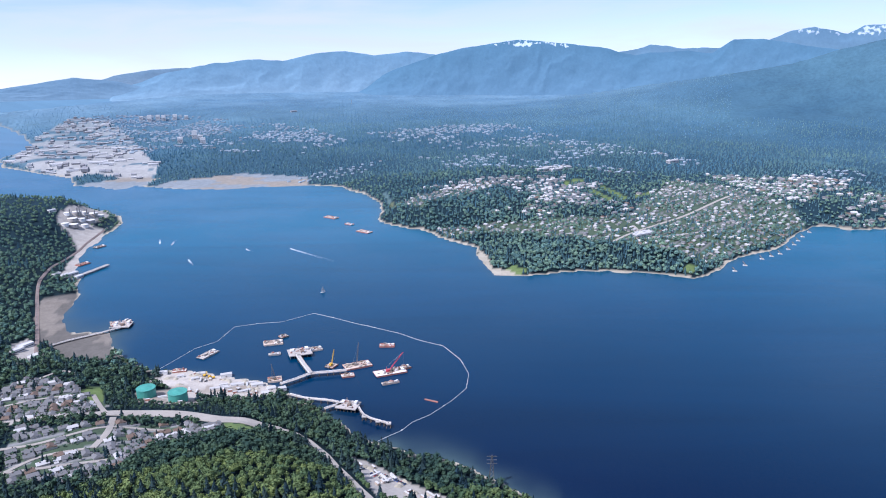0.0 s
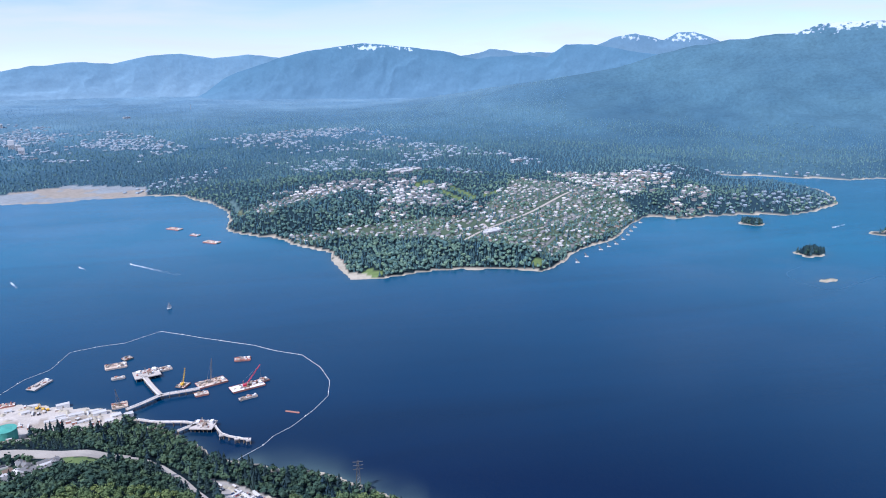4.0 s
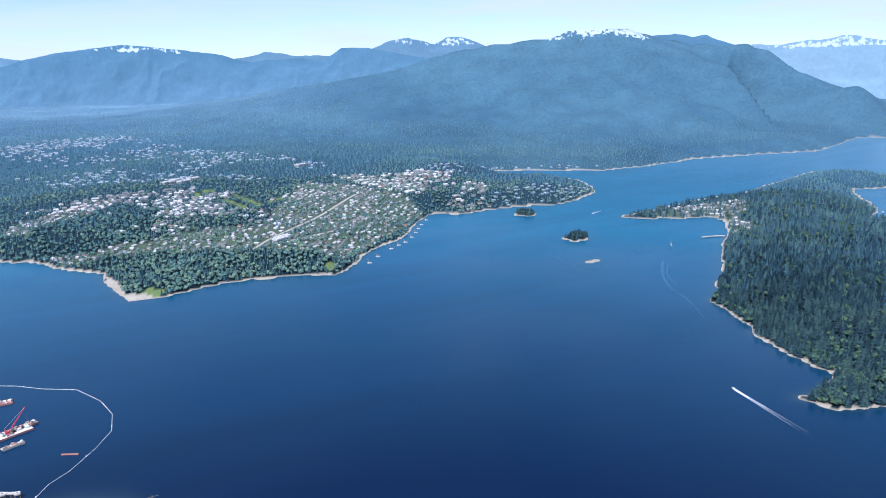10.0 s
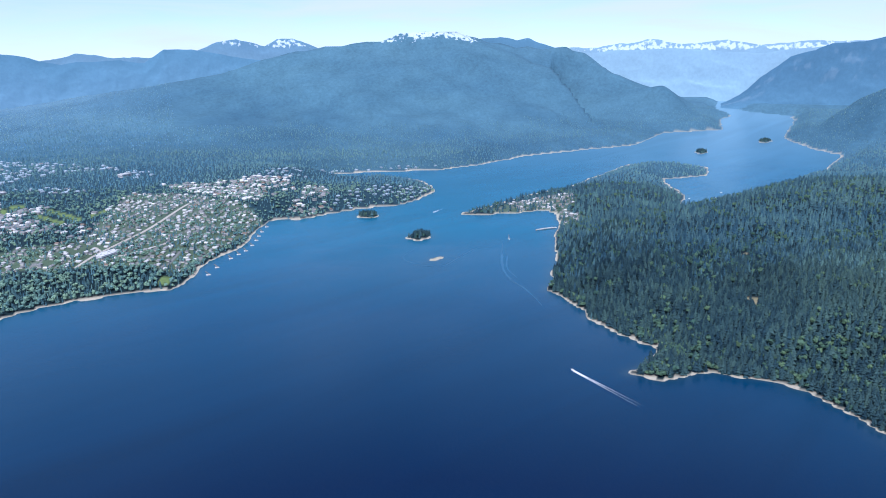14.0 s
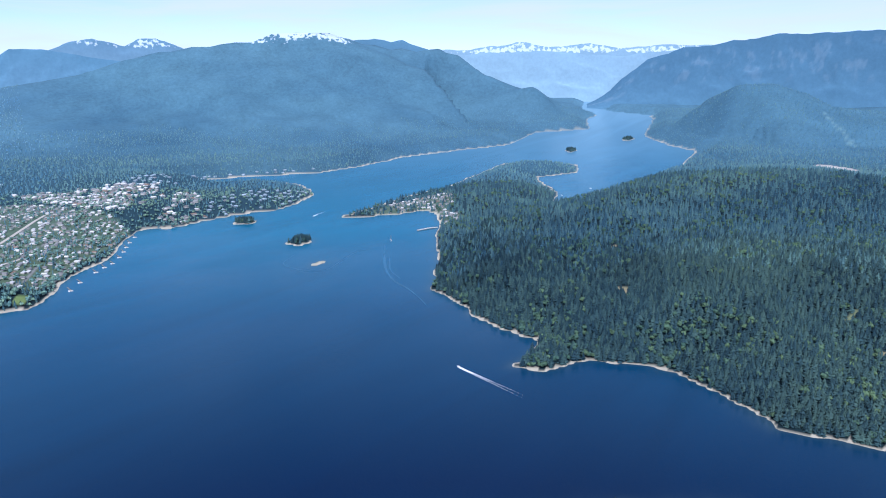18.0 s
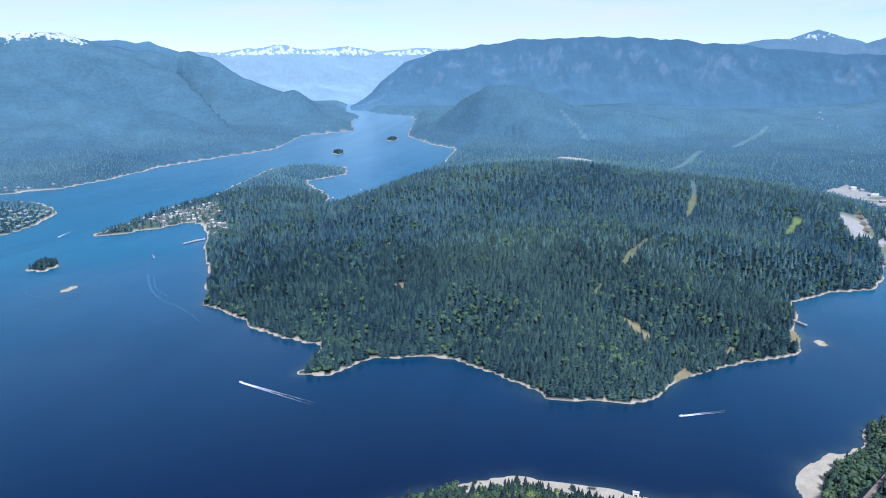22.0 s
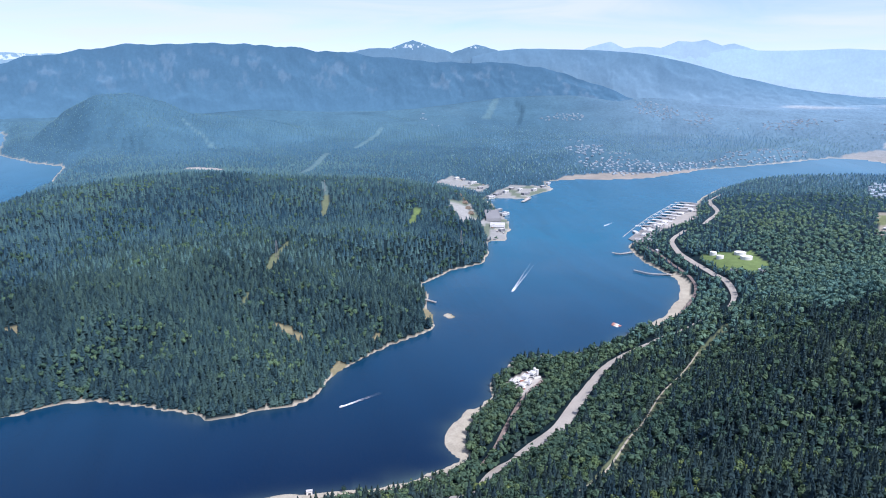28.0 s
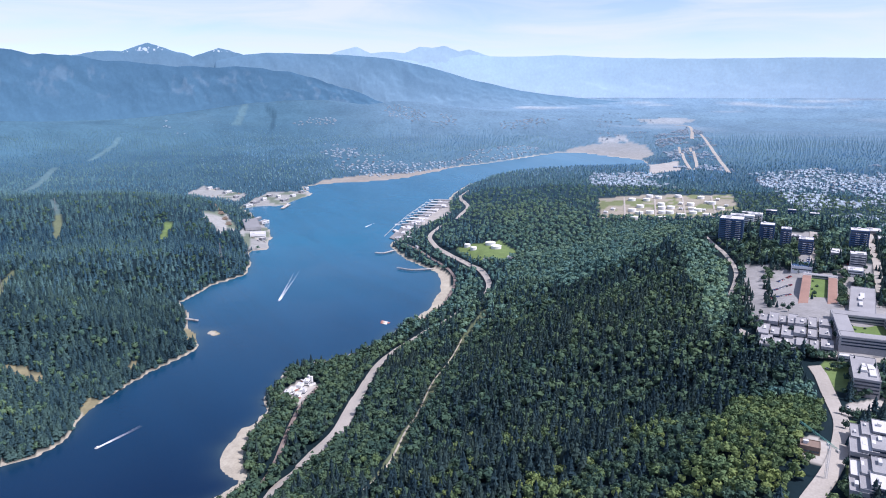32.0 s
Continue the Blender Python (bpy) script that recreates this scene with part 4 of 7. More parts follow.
def ribbon(name, pts, width, mat, label, category, lift=0.7, kind="structure"):
    """A band laid over the ground, with a little thickness at its edges."""
    c = spline(pts)
    d = np.gradient(c, axis=0)
    d /= np.maximum(np.hypot(d[:, 0], d[:, 1]), 1e-6)[:, None]
    side = np.stack([-d[:, 1], d[:, 0]], 1)
    rows = []
    for off, up in ((-0.52, -1.5), (-0.5, lift), (0, lift + 0.1), (0.5, lift), (0.52, -1.5)):
        q = c + side * width * off
        z = np.maximum(lie(q[:, 0], q[:, 1]), lie(c[:, 0], c[:, 1]) - 1.0) + up
        rows.append(np.stack(squash(q[:, 0], q[:, 1], z), -1))
    v = np.stack(rows, 0)
    f = grid_faces(v.shape[0], v.shape[1])[:, ::-1]
    return tagged(mesh_object(name, v.reshape(-1, 3), f, [mat]), label, category, kind=kind)


for pts, wide in ROADS:
    ribbon("road", pts, wide, asphalt, "pale sun-bleached asphalt road through trees", "road")
for pts, wide in TRAILS:
    ribbon("path", pts, wide, gravel, "pale gravel path in a cleared strip", "path")
for pts in (RAIL, RAIL_EAST, RAIL_SHORE):
    ribbon("railway", pts, 6, ballast, "railway track bed of brown ballast along the shore", "railway")
    for off in (-0.9, 0.9):
        q = spline(pts)
        d = np.gradient(q, axis=0)
        d /= np.hypot(d[:, 0], d[:, 1])[:, None]
        ribbon("rail", q[::3] + np.stack([-d[::3, 1], d[::3, 0]], 1) * off, 0.3, steel, "worn steel rail", "rail", lift=1.1)

# ---- forest ----
rng = np.random.default_rng(7)


def cone_tree(boughs, core, seed):
    """A conifer of unit height: a dark core inside drooping boughs that stand out all round, shorter towards the top."""
    g = np.random.default_rng(seed)
    v, f = [], []
    for i in range(core):
        a = 2 * math.pi * i / core
        v.append((0.13 * math.cos(a), 0.13 * math.sin(a), 0.05))
    v.append((0, 0, 1.0))
    f += [(i, (i + 1) % core, core) for i in range(core)]
    for k in range(boughs):
        u = (k + g.uniform(0, 0.9)) / boughs
        z, a = 0.1 + 0.8 * u, 2.399 * k + g.uniform(-0.5, 0.5)
        out = 0.21 * (1 - u) ** 0.8 * g.uniform(0.75, 1.25) + 0.025
        half = g.uniform(0.35, 0.65) + 0.3 * u
        drop = g.uniform(-0.02, 0.09)
        b = len(v)
        v += [(out * 0.12 * math.cos(a), out * 0.12 * math.sin(a), min(0.99, z + g.uniform(0.07, 0.16)))]
        v += [(out * math.cos(a + e), out * math.sin(a + e), z - drop + g.uniform(-0.025, 0.025)) for e in (-half, half)]
        f.append((b, b + 1, b + 2))
    return np.array(v), np.array(f)


ICO = bmesh.new()
bmesh.ops.create_icosphere(ICO, subdivisions=1, radius=1.0)
ICO.normal_update()
ICO_V = np.array([p.co[:] for p in ICO.verts])
ICO_F = np.array([[p.index for p in q.verts] for q in ICO.faces if q.calc_center_median().z > -0.5])
ICO.free()


def leaf_tree(sprays, size, seed):
    """A broadleaf crown of unit height: sprays of leaves at all angles round a few uneven boughs."""
    g = np.random.default_rng(seed)
    v, f = [ICO_V * g.uniform(0.75, 1.05, (12, 1)) * np.array((0.27, 0.27, 0.32)) + np.array((0, 0, 0.5))], [ICO_F]
    heads = [(0.16 * math.cos(a), 0.16 * math.sin(a), g.uniform(0.42, 0.6), g.uniform(0.16, 0.23)) for a in g.uniform(0, 6.28, 4)] + [(0, 0, 0.68, 0.26)]
    at_v = 12
    for k in range(sprays):
        hx, hy, hz, hr = heads[k % 5]
        d = g.normal(size=3)
        d[2] = abs(d[2]) * 0.9 - 0.15
        d /= np.linalg.norm(d)
        c = np.array((hx, hy, hz)) + d * hr * g.uniform(0.85, 1.12)
        n = d + g.normal(size=3) * 0.45
        e1 = np.cross(n, g.normal(size=3))
        e1 /= np.linalg.norm(e1)
        e2 = np.cross(n / np.linalg.norm(n), e1)
        q = size * g.uniform(0.7, 1.3)
        v.append(np.array([c + q * (math.cos(w) * e1 + math.sin(w) * e2) for w in (0.2, 2.2, 4.3)]))
        f.append(np.array([(at_v, at_v + 1, at_v + 2)]))
        at_v += 3
    return np.vstack(v), np.vstack(f)


def plant(name, label, mats, px, py, tall, shapes, fat=None, pick=None):
    """One mesh of many trees standing on the ground."""
    order = rng.integers(0, len(shapes), len(px))
    turn = rng.uniform(0, 6.283, len(px))
    stand = lie(px, py)
    vs, fs, own, base = [], [], [], 0
    for k, (sv, sf) in enumerate(shapes):
        m = order == k
        if not m.any():
            continue
        c, s_ = np.cos(turn[m])[:, None], np.sin(turn[m])[:, None]
        t = tall[m][:, None]
        w = t * (fat[m][:, None] if fat is not None else 1.0)
        x = px[m][:, None] + (sv[None, :, 0] * c - sv[None, :, 1] * s_) * w
        y = py[m][:, None] + (sv[None, :, 0] * s_ + sv[None, :, 1] * c) * w
        z = stand[m][:, None] - 0.5 + sv[None, :, 2] * t
        r = np.hypot(px[m], py[m])
        vs.append(np.stack(squash(x, y, z), -1).reshape(-1, 3))
        n = len(sv)
        own.append(np.repeat(np.clip(0.5 + 0.5 * fbm(px[m], py[m], 320, 3, 97) + rng.uniform(-0.4, 0.4, int(m.sum())), 0, 1), n))
        fs.append((sf[None] + (np.arange(m.sum()) * n)[:, None, None] + base).reshape(-1, 3))
        base += n * int(m.sum())
    ob = mesh_object(name, np.vstack(vs), np.vstack(fs), mats)
    ob.data.attributes.new("tree", "FLOAT", "POINT").data.foreach_set("value", np.concatenate(own).astype(np.float32))
    return tagged(ob, label, "trees", kind="stuff")


def scatter(r0, r1, gap, a0=-46, a1=170):
    """Jittered places on rings about the eye."""
    xs, ys, r = [], [], r0
    while r < r1:
        s = gap(r)
        n = int(math.radians(a1 - a0) * r / s)
        a = np.radians(a0) + (np.arange(n) + rng.uniform(-0.45, 0.45, n)) * s / r
        q = r + rng.uniform(-0.5, 0.5, n) * s
        xs.append(q * np.sin(a))
        ys.append(q * np.cos(a))
        r += s * 0.95
    return np.concatenate(xs), np.concatenate(ys)


def wooded(px, py, margin=5.5):
    d = lie(px, py, gd)
    ok = d > margin + 4 * fbm(px, py, 40, 2, 3)
    ok &= ~within(px, py, GRASSES + BARES + MUDS + BEACHES + DRY)
    ok &= ~beside(px, py, ROADS, 5.0) & ~beside(px, py, CUTS, 1.0) & ~beside(px, py, [(RAIL, 6), (RAIL_EAST, 6), (RAIL_SHORE, 6)], 2.5)
    town = in_towns(px, py, [z[0] for z in TOWNS if z[2] < 100])
    thin = rng.uniform(0, 1, len(px)) < np.where(np.hypot(px, py) > 1100, 0.6 + 0.9 * fbm(px, py, 90, 3, 46), 0.45)
    open_town = in_towns(px, py, [z[0] for z in TOWNS if z[2] in (64, 91, 92)])
    return ok & (~town | thin) & (~open_town | (rng.uniform(0, 1, len(px)) < 0.3))


# leaf_near is toned down for the shaded slope, leaf_light up for sunlit west
leaf_near = material("shade_toned_leaves", (0.048, 0.09, 0.064), 0.85, grain=1.2, blotch=0.02, vary=0.6, island=0.5, tree=1.2, spec=0.15)
fir_near = material("fir_needles", (0.026, 0.05, 0.058), 0.9, grain=1.5, blotch=0.02, vary=0.5, tree=0.8, spec=0.1, island=0.4)
leaf_light = material("sun_toned_leaves", (0.104, 0.158, 0.07), 0.85, grain=1.2, blotch=0.02, vary=0.55, island=0.5, tree=1.0, spec=0.15)
leaf_south = material("young_alder_leaves", (0.094, 0.172, 0.138), 0.85, grain=1.2, blotch=0.02, vary=0.3, island=0.3, tree=0.7, spec=0.15)
leaf_hill = material("hill_alder_leaves", (0.062, 0.118, 0.086), 0.9, grain=0.8, blotch=0.01, vary=0.5, island=0.4, tree=1.0, spec=0.1)
# the next six carry distance haze in their colour, bluer and paler outwards
leaf_park = material("hazed_alder_leaves", (0.118, 0.215, 0.2), 0.9, grain=0.8, blotch=0.01, vary=0.4, island=0.4, tree=0.8, spec=0.1)
fir_park = material("hazed_hemlock", (0.029, 0.063, 0.077), 0.9, grain=1.0, blotch=0.008, vary=0.8, tree=1.6, island=0.3, spec=0.1)
fir_hazy = material("hazier_hemlock", (0.052, 0.112, 0.142), 0.9, grain=1.0, blotch=0.008, vary=0.7, tree=1.4, island=0.3, spec=0.1)
fir_north = material("hazed_cedar_needles", (0.088, 0.182, 0.23), 0.9, grain=0.8, blotch=0.006, vary=0.3, tree=0.8, spec=0.1)
fir_far = material("hazed_distant_firs", (0.096, 0.194, 0.252), 0.95, grain=0.3, blotch=0.004, vary=0.2, tree=0.5, spec=0.0)
fir_haze_pale = material("hazed_farthest_firs", (0.15, 0.275, 0.37), 0.95, grain=0.3, blotch=0.004, vary=0.18, tree=0.5, spec=0.0)
bark = material("grey_bark", (0.13, 0.1, 0.08), 0.95, grain=3.0, vary=0.3, bump=0.4)

FIR_FINE = [cone_tree(46, 6, k) for k in range(8)]
FIR_MID = [cone_tree(24, 5, 20 + k) for k in range(10)]
FIR_LOW = [cone_tree(11, 4, 30 + k) for k in range(8)]
FIR_FAR = [cone_tree(3, 3, 40 + k) for k in range(5)]
LEAF_FINE = [leaf_tree(84, 0.1, 60 + k) for k in range(10)]
LEAF_MID = [leaf_tree(24, 0.15, 80 + k) for k in range(8)]


def side_of(px, py):
    """0 on the south shore, 1 on the wooded park side, 2 on the north shore."""
    a = np.degrees(np.arctan2(px, py))
    out = np.where(within(px, py, [LANDS[1]] + LANDS[3:]), 1, 2)
    return np.where(within(px, py, [LANDS[2]]), 0, out)


LEAF_BELTS = [
    [(995, -278), (1029, -368), (1182, -638), (817, -460), (695, -321), (680, -159), (757, -157), (830, -205), (914, -242)],
    [(367, -308), (416, -372), (409, -436), (412, -503), (409, -553), (375, -581), (321, -555), (265, -464), (243, -401)],
    [(509, -192), (657, -296), (802, -437), (915, -477), (739, -318), (580, -206)],
    [(-1436, 1787), (-1035, 1855), (-921, 1921), (-862, 1584), (-740, 1341), (-682, 1098), (-826, 970)],
    [(-294, 547), (-298, 628), (-222, 677), (-167, 698), (-108, 635), (-89, 575)],
    [(311, -352), (385, -514), (373, -609), (304, -527), (245, -393)],
    [(913, -1072), (653, -845), (530, -693), (501, -620), (624, -743), (900, -985)],
]
ALDER_BELT = [(1947, -1483), (1780, -1165), (1198, -828), (904, -742), (928, -918), (955, -1142), (1250, -1345), (1447, -1277)]
FIR_BELTS = [
    [(463, -245), (648, -370), (843, -558), (840, -814), (380, -394)],
    [(609, -424), (684, -564), (747, -742), (695, -874), (537, -702), (444, -621), (409, -627), (408, -568), (435, -499),
    (458, -422)],
    [(722, -242), (812, -316), (967, -447), (1016, -567), (925, -510), (760, -371), (618, -267)],
]
px, py = scatter(330, 2600, lambda r: max(7.0, 0.0063 * r))
ok = wooded(px, py)
px, py = px[ok], py[ok]
land = side_of(px, py)
r = np.hypot(px, py)
patch = 0.8 * fbm(px, py, 70, 3, 50) + 0.8 * rng.uniform(-1, 1, len(px))
blend = r + 260 * fbm(px, py, 200, 2, 39) + rng.uniform(-260, 260, len(px))
patch += np.where((land == 0) & (np.degrees(np.arctan2(px, py)) < 22), 0.3, 0) + np.where(within(px, py, LEAF_BELTS), 0.35, 0) + np.where(within(px, py, [ALDER_BELT] + LEAF_BELTS[5:]), 0.7, 0) - np.where(within(px, py, FIR_BELTS), 0.3, 0)
leafy = np.where(land == 0, patch > -0.25, np.where(land == 1, patch > 0.6, patch > -0.1))
tall = np.where(leafy, np.where(land == 2, 1.15, np.where((r > 660) & (px > 400), 1.2, 0.95)) * rng.triangular(6, 9.5, 15, len(px)), np.where(land == 0, rng.triangular(9, 15, 25, len(px)), np.where(land == 1, rng.triangular(10, 16, 23, len(px)), rng.uniform(8, 16, len(px)))))
tall *= np.where(within(px, py, [[(-431, 876), (-324, 848), (-270, 836), (-242, 746), (-386, 764)]]), 0.6, 1.0)
tall *= np.where(within(px, py, [z[0] for z in TOWNS]), np.where(np.hypot(px, py) > 1100, 0.85, 0.6), 1.0)
slim = np.where(leafy, rng.uniform(0.9, 1.3, len(px)), np.where(land == 1, rng.uniform(1.3, 1.85, len(px)), rng.uniform(0.9, 1.25, len(px))))
keep = (land > 0) | (r < 1000) | (rng.uniform(0, 1, len(px)) < 0.8)
px, py, r, land, leafy, tall, slim, blend = (v[keep] for v in (px, py, r, land, leafy, tall, slim, blend))
# mostly by bearing: sunlight put into leaf colour on the west side
pale_leaf = within(px, py, LEAF_BELTS[4:]) | ((np.degrees(np.arctan2(px, py)) < 22) & (rng.uniform(0, 1, len(px)) < 0.92)) | (fbm(px, py, 55, 2, 93) > 0.45) | (rng.uniform(0, 1, len(px)) < 0.14)
near = r < 660
single = r < np.sort(r)[130]
SINGLES = list(zip(px[single], py[single], tall[single], leafy[single]))
px, py, r, land, leafy, tall, slim, near, blend, pale_leaf = (v[~single] for v in (px, py, r, land, leafy, tall, slim, near, blend, pale_leaf))
alder, belt = within(px, py, [ALDER_BELT]), within(px, py, LEAF_BELTS[5:])
# materials switch with blend so that painted haze thickens outwards
for m, name, label, mat, shapes in (
        ((land == 0) & leafy & near & pale_leaf, "broadleaf_wood", "dense light green broadleaf trees above the terminal", leaf_light, LEAF_FINE),
        ((land == 0) & leafy & near & ~pale_leaf, "broadleaf_wood", "dense dark green broadleaf trees on the slope above the shore", leaf_near, LEAF_FINE),
        ((land == 0) & leafy & ~near & belt, "broadleaf_wood", "bright green broadleaf trees along the ridge road", leaf_south, LEAF_MID),
        ((land == 0) & leafy & ~near & ~alder & ~belt & (blend < 1300), "broadleaf_wood", "green broadleaf trees along the south shore", leaf_near, LEAF_MID),
        ((land == 0) & leafy & ~near & alder & ~belt, "broadleaf_wood", "pale green young alders below the tank farm", leaf_south, LEAF_MID),
        ((land == 0) & leafy & ~near & ~alder & ~belt & (blend >= 1300), "broadleaf_wood", "blue-green broadleaf trees along the south shore", leaf_south, LEAF_MID),
        ((land == 0) & ~leafy & near, "conifer_wood", "dark green firs among the broadleaf trees", fir_near, FIR_FINE),
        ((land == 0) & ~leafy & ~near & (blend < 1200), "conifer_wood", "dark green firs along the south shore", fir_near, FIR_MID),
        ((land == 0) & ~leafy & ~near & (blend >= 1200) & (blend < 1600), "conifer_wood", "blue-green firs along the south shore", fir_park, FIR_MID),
        ((land == 0) & ~leafy & ~near & (blend >= 1600), "conifer_wood", "blue-green firs in the woods beyond the tank farm", fir_hazy, FIR_LOW),
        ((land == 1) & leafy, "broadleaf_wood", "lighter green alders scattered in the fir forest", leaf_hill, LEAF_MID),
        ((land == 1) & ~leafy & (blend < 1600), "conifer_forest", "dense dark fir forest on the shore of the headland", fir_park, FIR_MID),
        ((land == 1) & ~leafy & (blend >= 1600), "conifer_forest", "dense blue-green fir forest on the rounded headland", fir_hazy, FIR_LOW),
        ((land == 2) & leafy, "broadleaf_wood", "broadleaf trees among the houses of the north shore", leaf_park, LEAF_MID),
        ((land == 2) & ~leafy & (blend < 1750), "conifer_wood", "dark conifers near the north shore", fir_hazy, FIR_MID),
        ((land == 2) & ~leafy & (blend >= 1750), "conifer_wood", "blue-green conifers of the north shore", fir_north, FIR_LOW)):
    plant(name, label, [mat], px[m], py[m], tall[m], shapes, slim[m])

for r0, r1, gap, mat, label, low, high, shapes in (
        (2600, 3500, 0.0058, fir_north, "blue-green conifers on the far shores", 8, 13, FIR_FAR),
        (3500, 4900, 0.0052, fir_far, "distant conifer forest on the mountain sides, blue with haze", 7, 10, FIR_FAR),
        (4900, 7200, 0.005, fir_haze_pale, "forest below the mountains, pale blue with haze", 6, 9, FIR_FAR)):
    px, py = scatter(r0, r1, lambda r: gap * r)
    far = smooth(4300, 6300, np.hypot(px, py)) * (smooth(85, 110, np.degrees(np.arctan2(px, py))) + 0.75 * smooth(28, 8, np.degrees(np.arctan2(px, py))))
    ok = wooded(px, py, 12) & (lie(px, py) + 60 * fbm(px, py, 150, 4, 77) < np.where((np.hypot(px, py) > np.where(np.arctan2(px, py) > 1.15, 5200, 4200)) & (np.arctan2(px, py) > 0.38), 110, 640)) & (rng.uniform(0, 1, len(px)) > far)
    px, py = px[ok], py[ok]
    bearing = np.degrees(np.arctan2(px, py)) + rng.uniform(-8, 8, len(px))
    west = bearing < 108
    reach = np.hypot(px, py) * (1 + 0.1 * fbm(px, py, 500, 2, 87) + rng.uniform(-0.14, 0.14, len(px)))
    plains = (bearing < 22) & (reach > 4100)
    # three steps of haze tint by reach, the palest farthest out
    for m, needles in (((reach < 3500) & (west | (reach < 3100)), fir_north), ((reach >= 3500) & west & ~plains, fir_far), (((reach >= 3100) & ~west) | plains, fir_haze_pale)):
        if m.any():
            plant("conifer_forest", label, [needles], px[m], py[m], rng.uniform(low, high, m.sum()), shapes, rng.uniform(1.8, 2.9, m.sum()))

# ---- things: helpers ----
def box(bm, x, y, z, sx, sy, sz, turn=0.0, bevel=0.0):
    """A block whose base centre is at x, y, z."""
    made = bmesh.ops.create_cube(bm, size=1.0, matrix=Matrix.Translation((x, y, z + sz / 2)) @ Matrix.Rotation(turn, 4, "Z") @ Matrix.Diagonal((sx, sy, sz, 1)))
    if bevel:
        edges = {e for v in made["verts"] for e in v.link_edges}
        bmesh.ops.bevel(bm, geom=list(edges), offset=bevel, segments=1, affect="EDGES")
    return bm


def rod(bm, p, q, r, sides=6):
    """A round bar between two points."""
    p, q = Vector(p), Vector(q)
    m = Matrix.Translation((p + q) / 2) @ (q - p).to_track_quat("Z", "Y").to_matrix().to_4x4()
    bmesh.ops.create_cone(bm, cap_ends=True, segments=sides, radius1=r, radius2=r, depth=(q - p).length, matrix=m)
    return bm


def blank():
    return bmesh.new()


def part(name, bm, mat, parent=None, label=""):
    """Links a bmesh as one mesh object under a thing or a part."""
    me = bpy.data.meshes.new(name)
    bm.to_mesh(me)
    bm.free()
    me.materials.append(mat)
    ob = new(name, me)
    if parent is not None:
        ob.parent = parent
    return tagged(ob, label)


def at(x, y, z=None, turn=0.0, lift=0.0):
    """The pose of a thing at a plan place, standing on the ground or at height z, drawn in with the far land."""
    h = (max(float(lie(x, y)), 0.0) if z is None else z) + lift
    q = [float(v) for v in squash(np.float64(x), np.float64(y), np.float64(h))]
    k = q[0] / x if abs(x) > abs(y) else q[1] / y
    return Matrix.Translation(q) @ Matrix.Rotation(turn, 4, "Z") @ Matrix.Scale(k, 4)


def thing(name, label, category, m, group=""):
    ob = tagged(new(name), label, category, group)
    ob.matrix_world = m
    return ob


def heading(p, q):
    return math.atan2(q[1] - p[1], q[0] - p[0])


# walls and roofs of far houses, cooled to blue-grey for distance haze
house_hazed = material("hazed_far_houses", (0.25, 0.31, 0.365), 0.85, grain=0.6, blotch=0.03, vary=0.3, island=1.0)
concrete = material("pale_concrete", (0.42, 0.39, 0.36), 0.85, grain=0.8, blotch=0.05, vary=0.2)
white_paint = material("white_paint", (0.66, 0.66, 0.65), 0.6, grain=0.5, blotch=0.05, vary=0.12)
roof_grey = material("grey_shingles", (0.18, 0.183, 0.19), 0.9, grain=1.0, blotch=0.03, vary=0.45, island=1.6)
roof_brown = material("brown_shingles", (0.17, 0.125, 0.1), 0.9, grain=1.0, blotch=0.03, vary=0.35, island=1.2)
roof_white = material("pale_roofing", (0.46, 0.46, 0.46), 0.85, grain=0.6, blotch=0.03, vary=0.2, island=0.8)
wall_pale = material("pale_siding", (0.42, 0.41, 0.38), 0.85, grain=0.8, blotch=0.03, vary=0.3, island=1.0)
glass_dark = material("dark_window_glass", (0.03, 0.045, 0.07), 0.15, grain=0.5, vary=0.3, spec=0.6)
green_steel = material("turquoise_tank_paint", (0.07, 0.3, 0.25), 0.5, grain=0.3, blotch=0.05, vary=0.15)
rust_red = material("red_oxide_paint", (0.36, 0.16, 0.125), 0.7, grain=1.0, blotch=0.1, vary=0.3)
crane_red = material("crane_red", (0.5, 0.05, 0.09), 0.5, grain=1.0, vary=0.15)
crane_yellow = material("machine_yellow", (0.65, 0.4, 0.05), 0.5, grain=1.0, vary=0.15)
deck_tan = material("tan_deck", (0.5, 0.41, 0.34), 0.85, grain=0.7, blotch=0.1, vary=0.35)
hull_dark = material("dark_hull", (0.06, 0.06, 0.07), 0.6, grain=1.0, vary=0.2)
timber = material("weathered_timber", (0.2, 0.16, 0.12), 0.9, grain=2.0, blotch=0.2, vary=0.3)
blue_glass = material("blue_curtain_wall", (0.05, 0.1, 0.2), 0.2, grain=0.4, vary=0.2, spec=0.6)
foam = material("white_foam", (0.7, 0.75, 0.8), 0.9, grain=0.5, blotch=0.08, vary=0.2)
orange_roof = material("rust_orange_roofing", (0.27, 0.165, 0.13), 0.9, grain=0.8, blotch=0.05, vary=0.2)
lawn = material("mown_grass", (0.11, 0.17, 0.05), 0.9, grain=1.0, blotch=0.04, vary=0.3)

# ---- houses ----
HOUSE_V = np.array([(-.5, -.5, 0), (.5, -.5, 0), (.5, .5, 0), (-.5, .5, 0), (-.5, -.5, .6), (.5, -.5, .6), (.5, .5, .6), (-.5, .5, .6)])
HOUSE_F = np.array([(0, 1, 5, 4), (1, 2, 6, 5), (2, 3, 7, 6), (3, 0, 4, 7)])
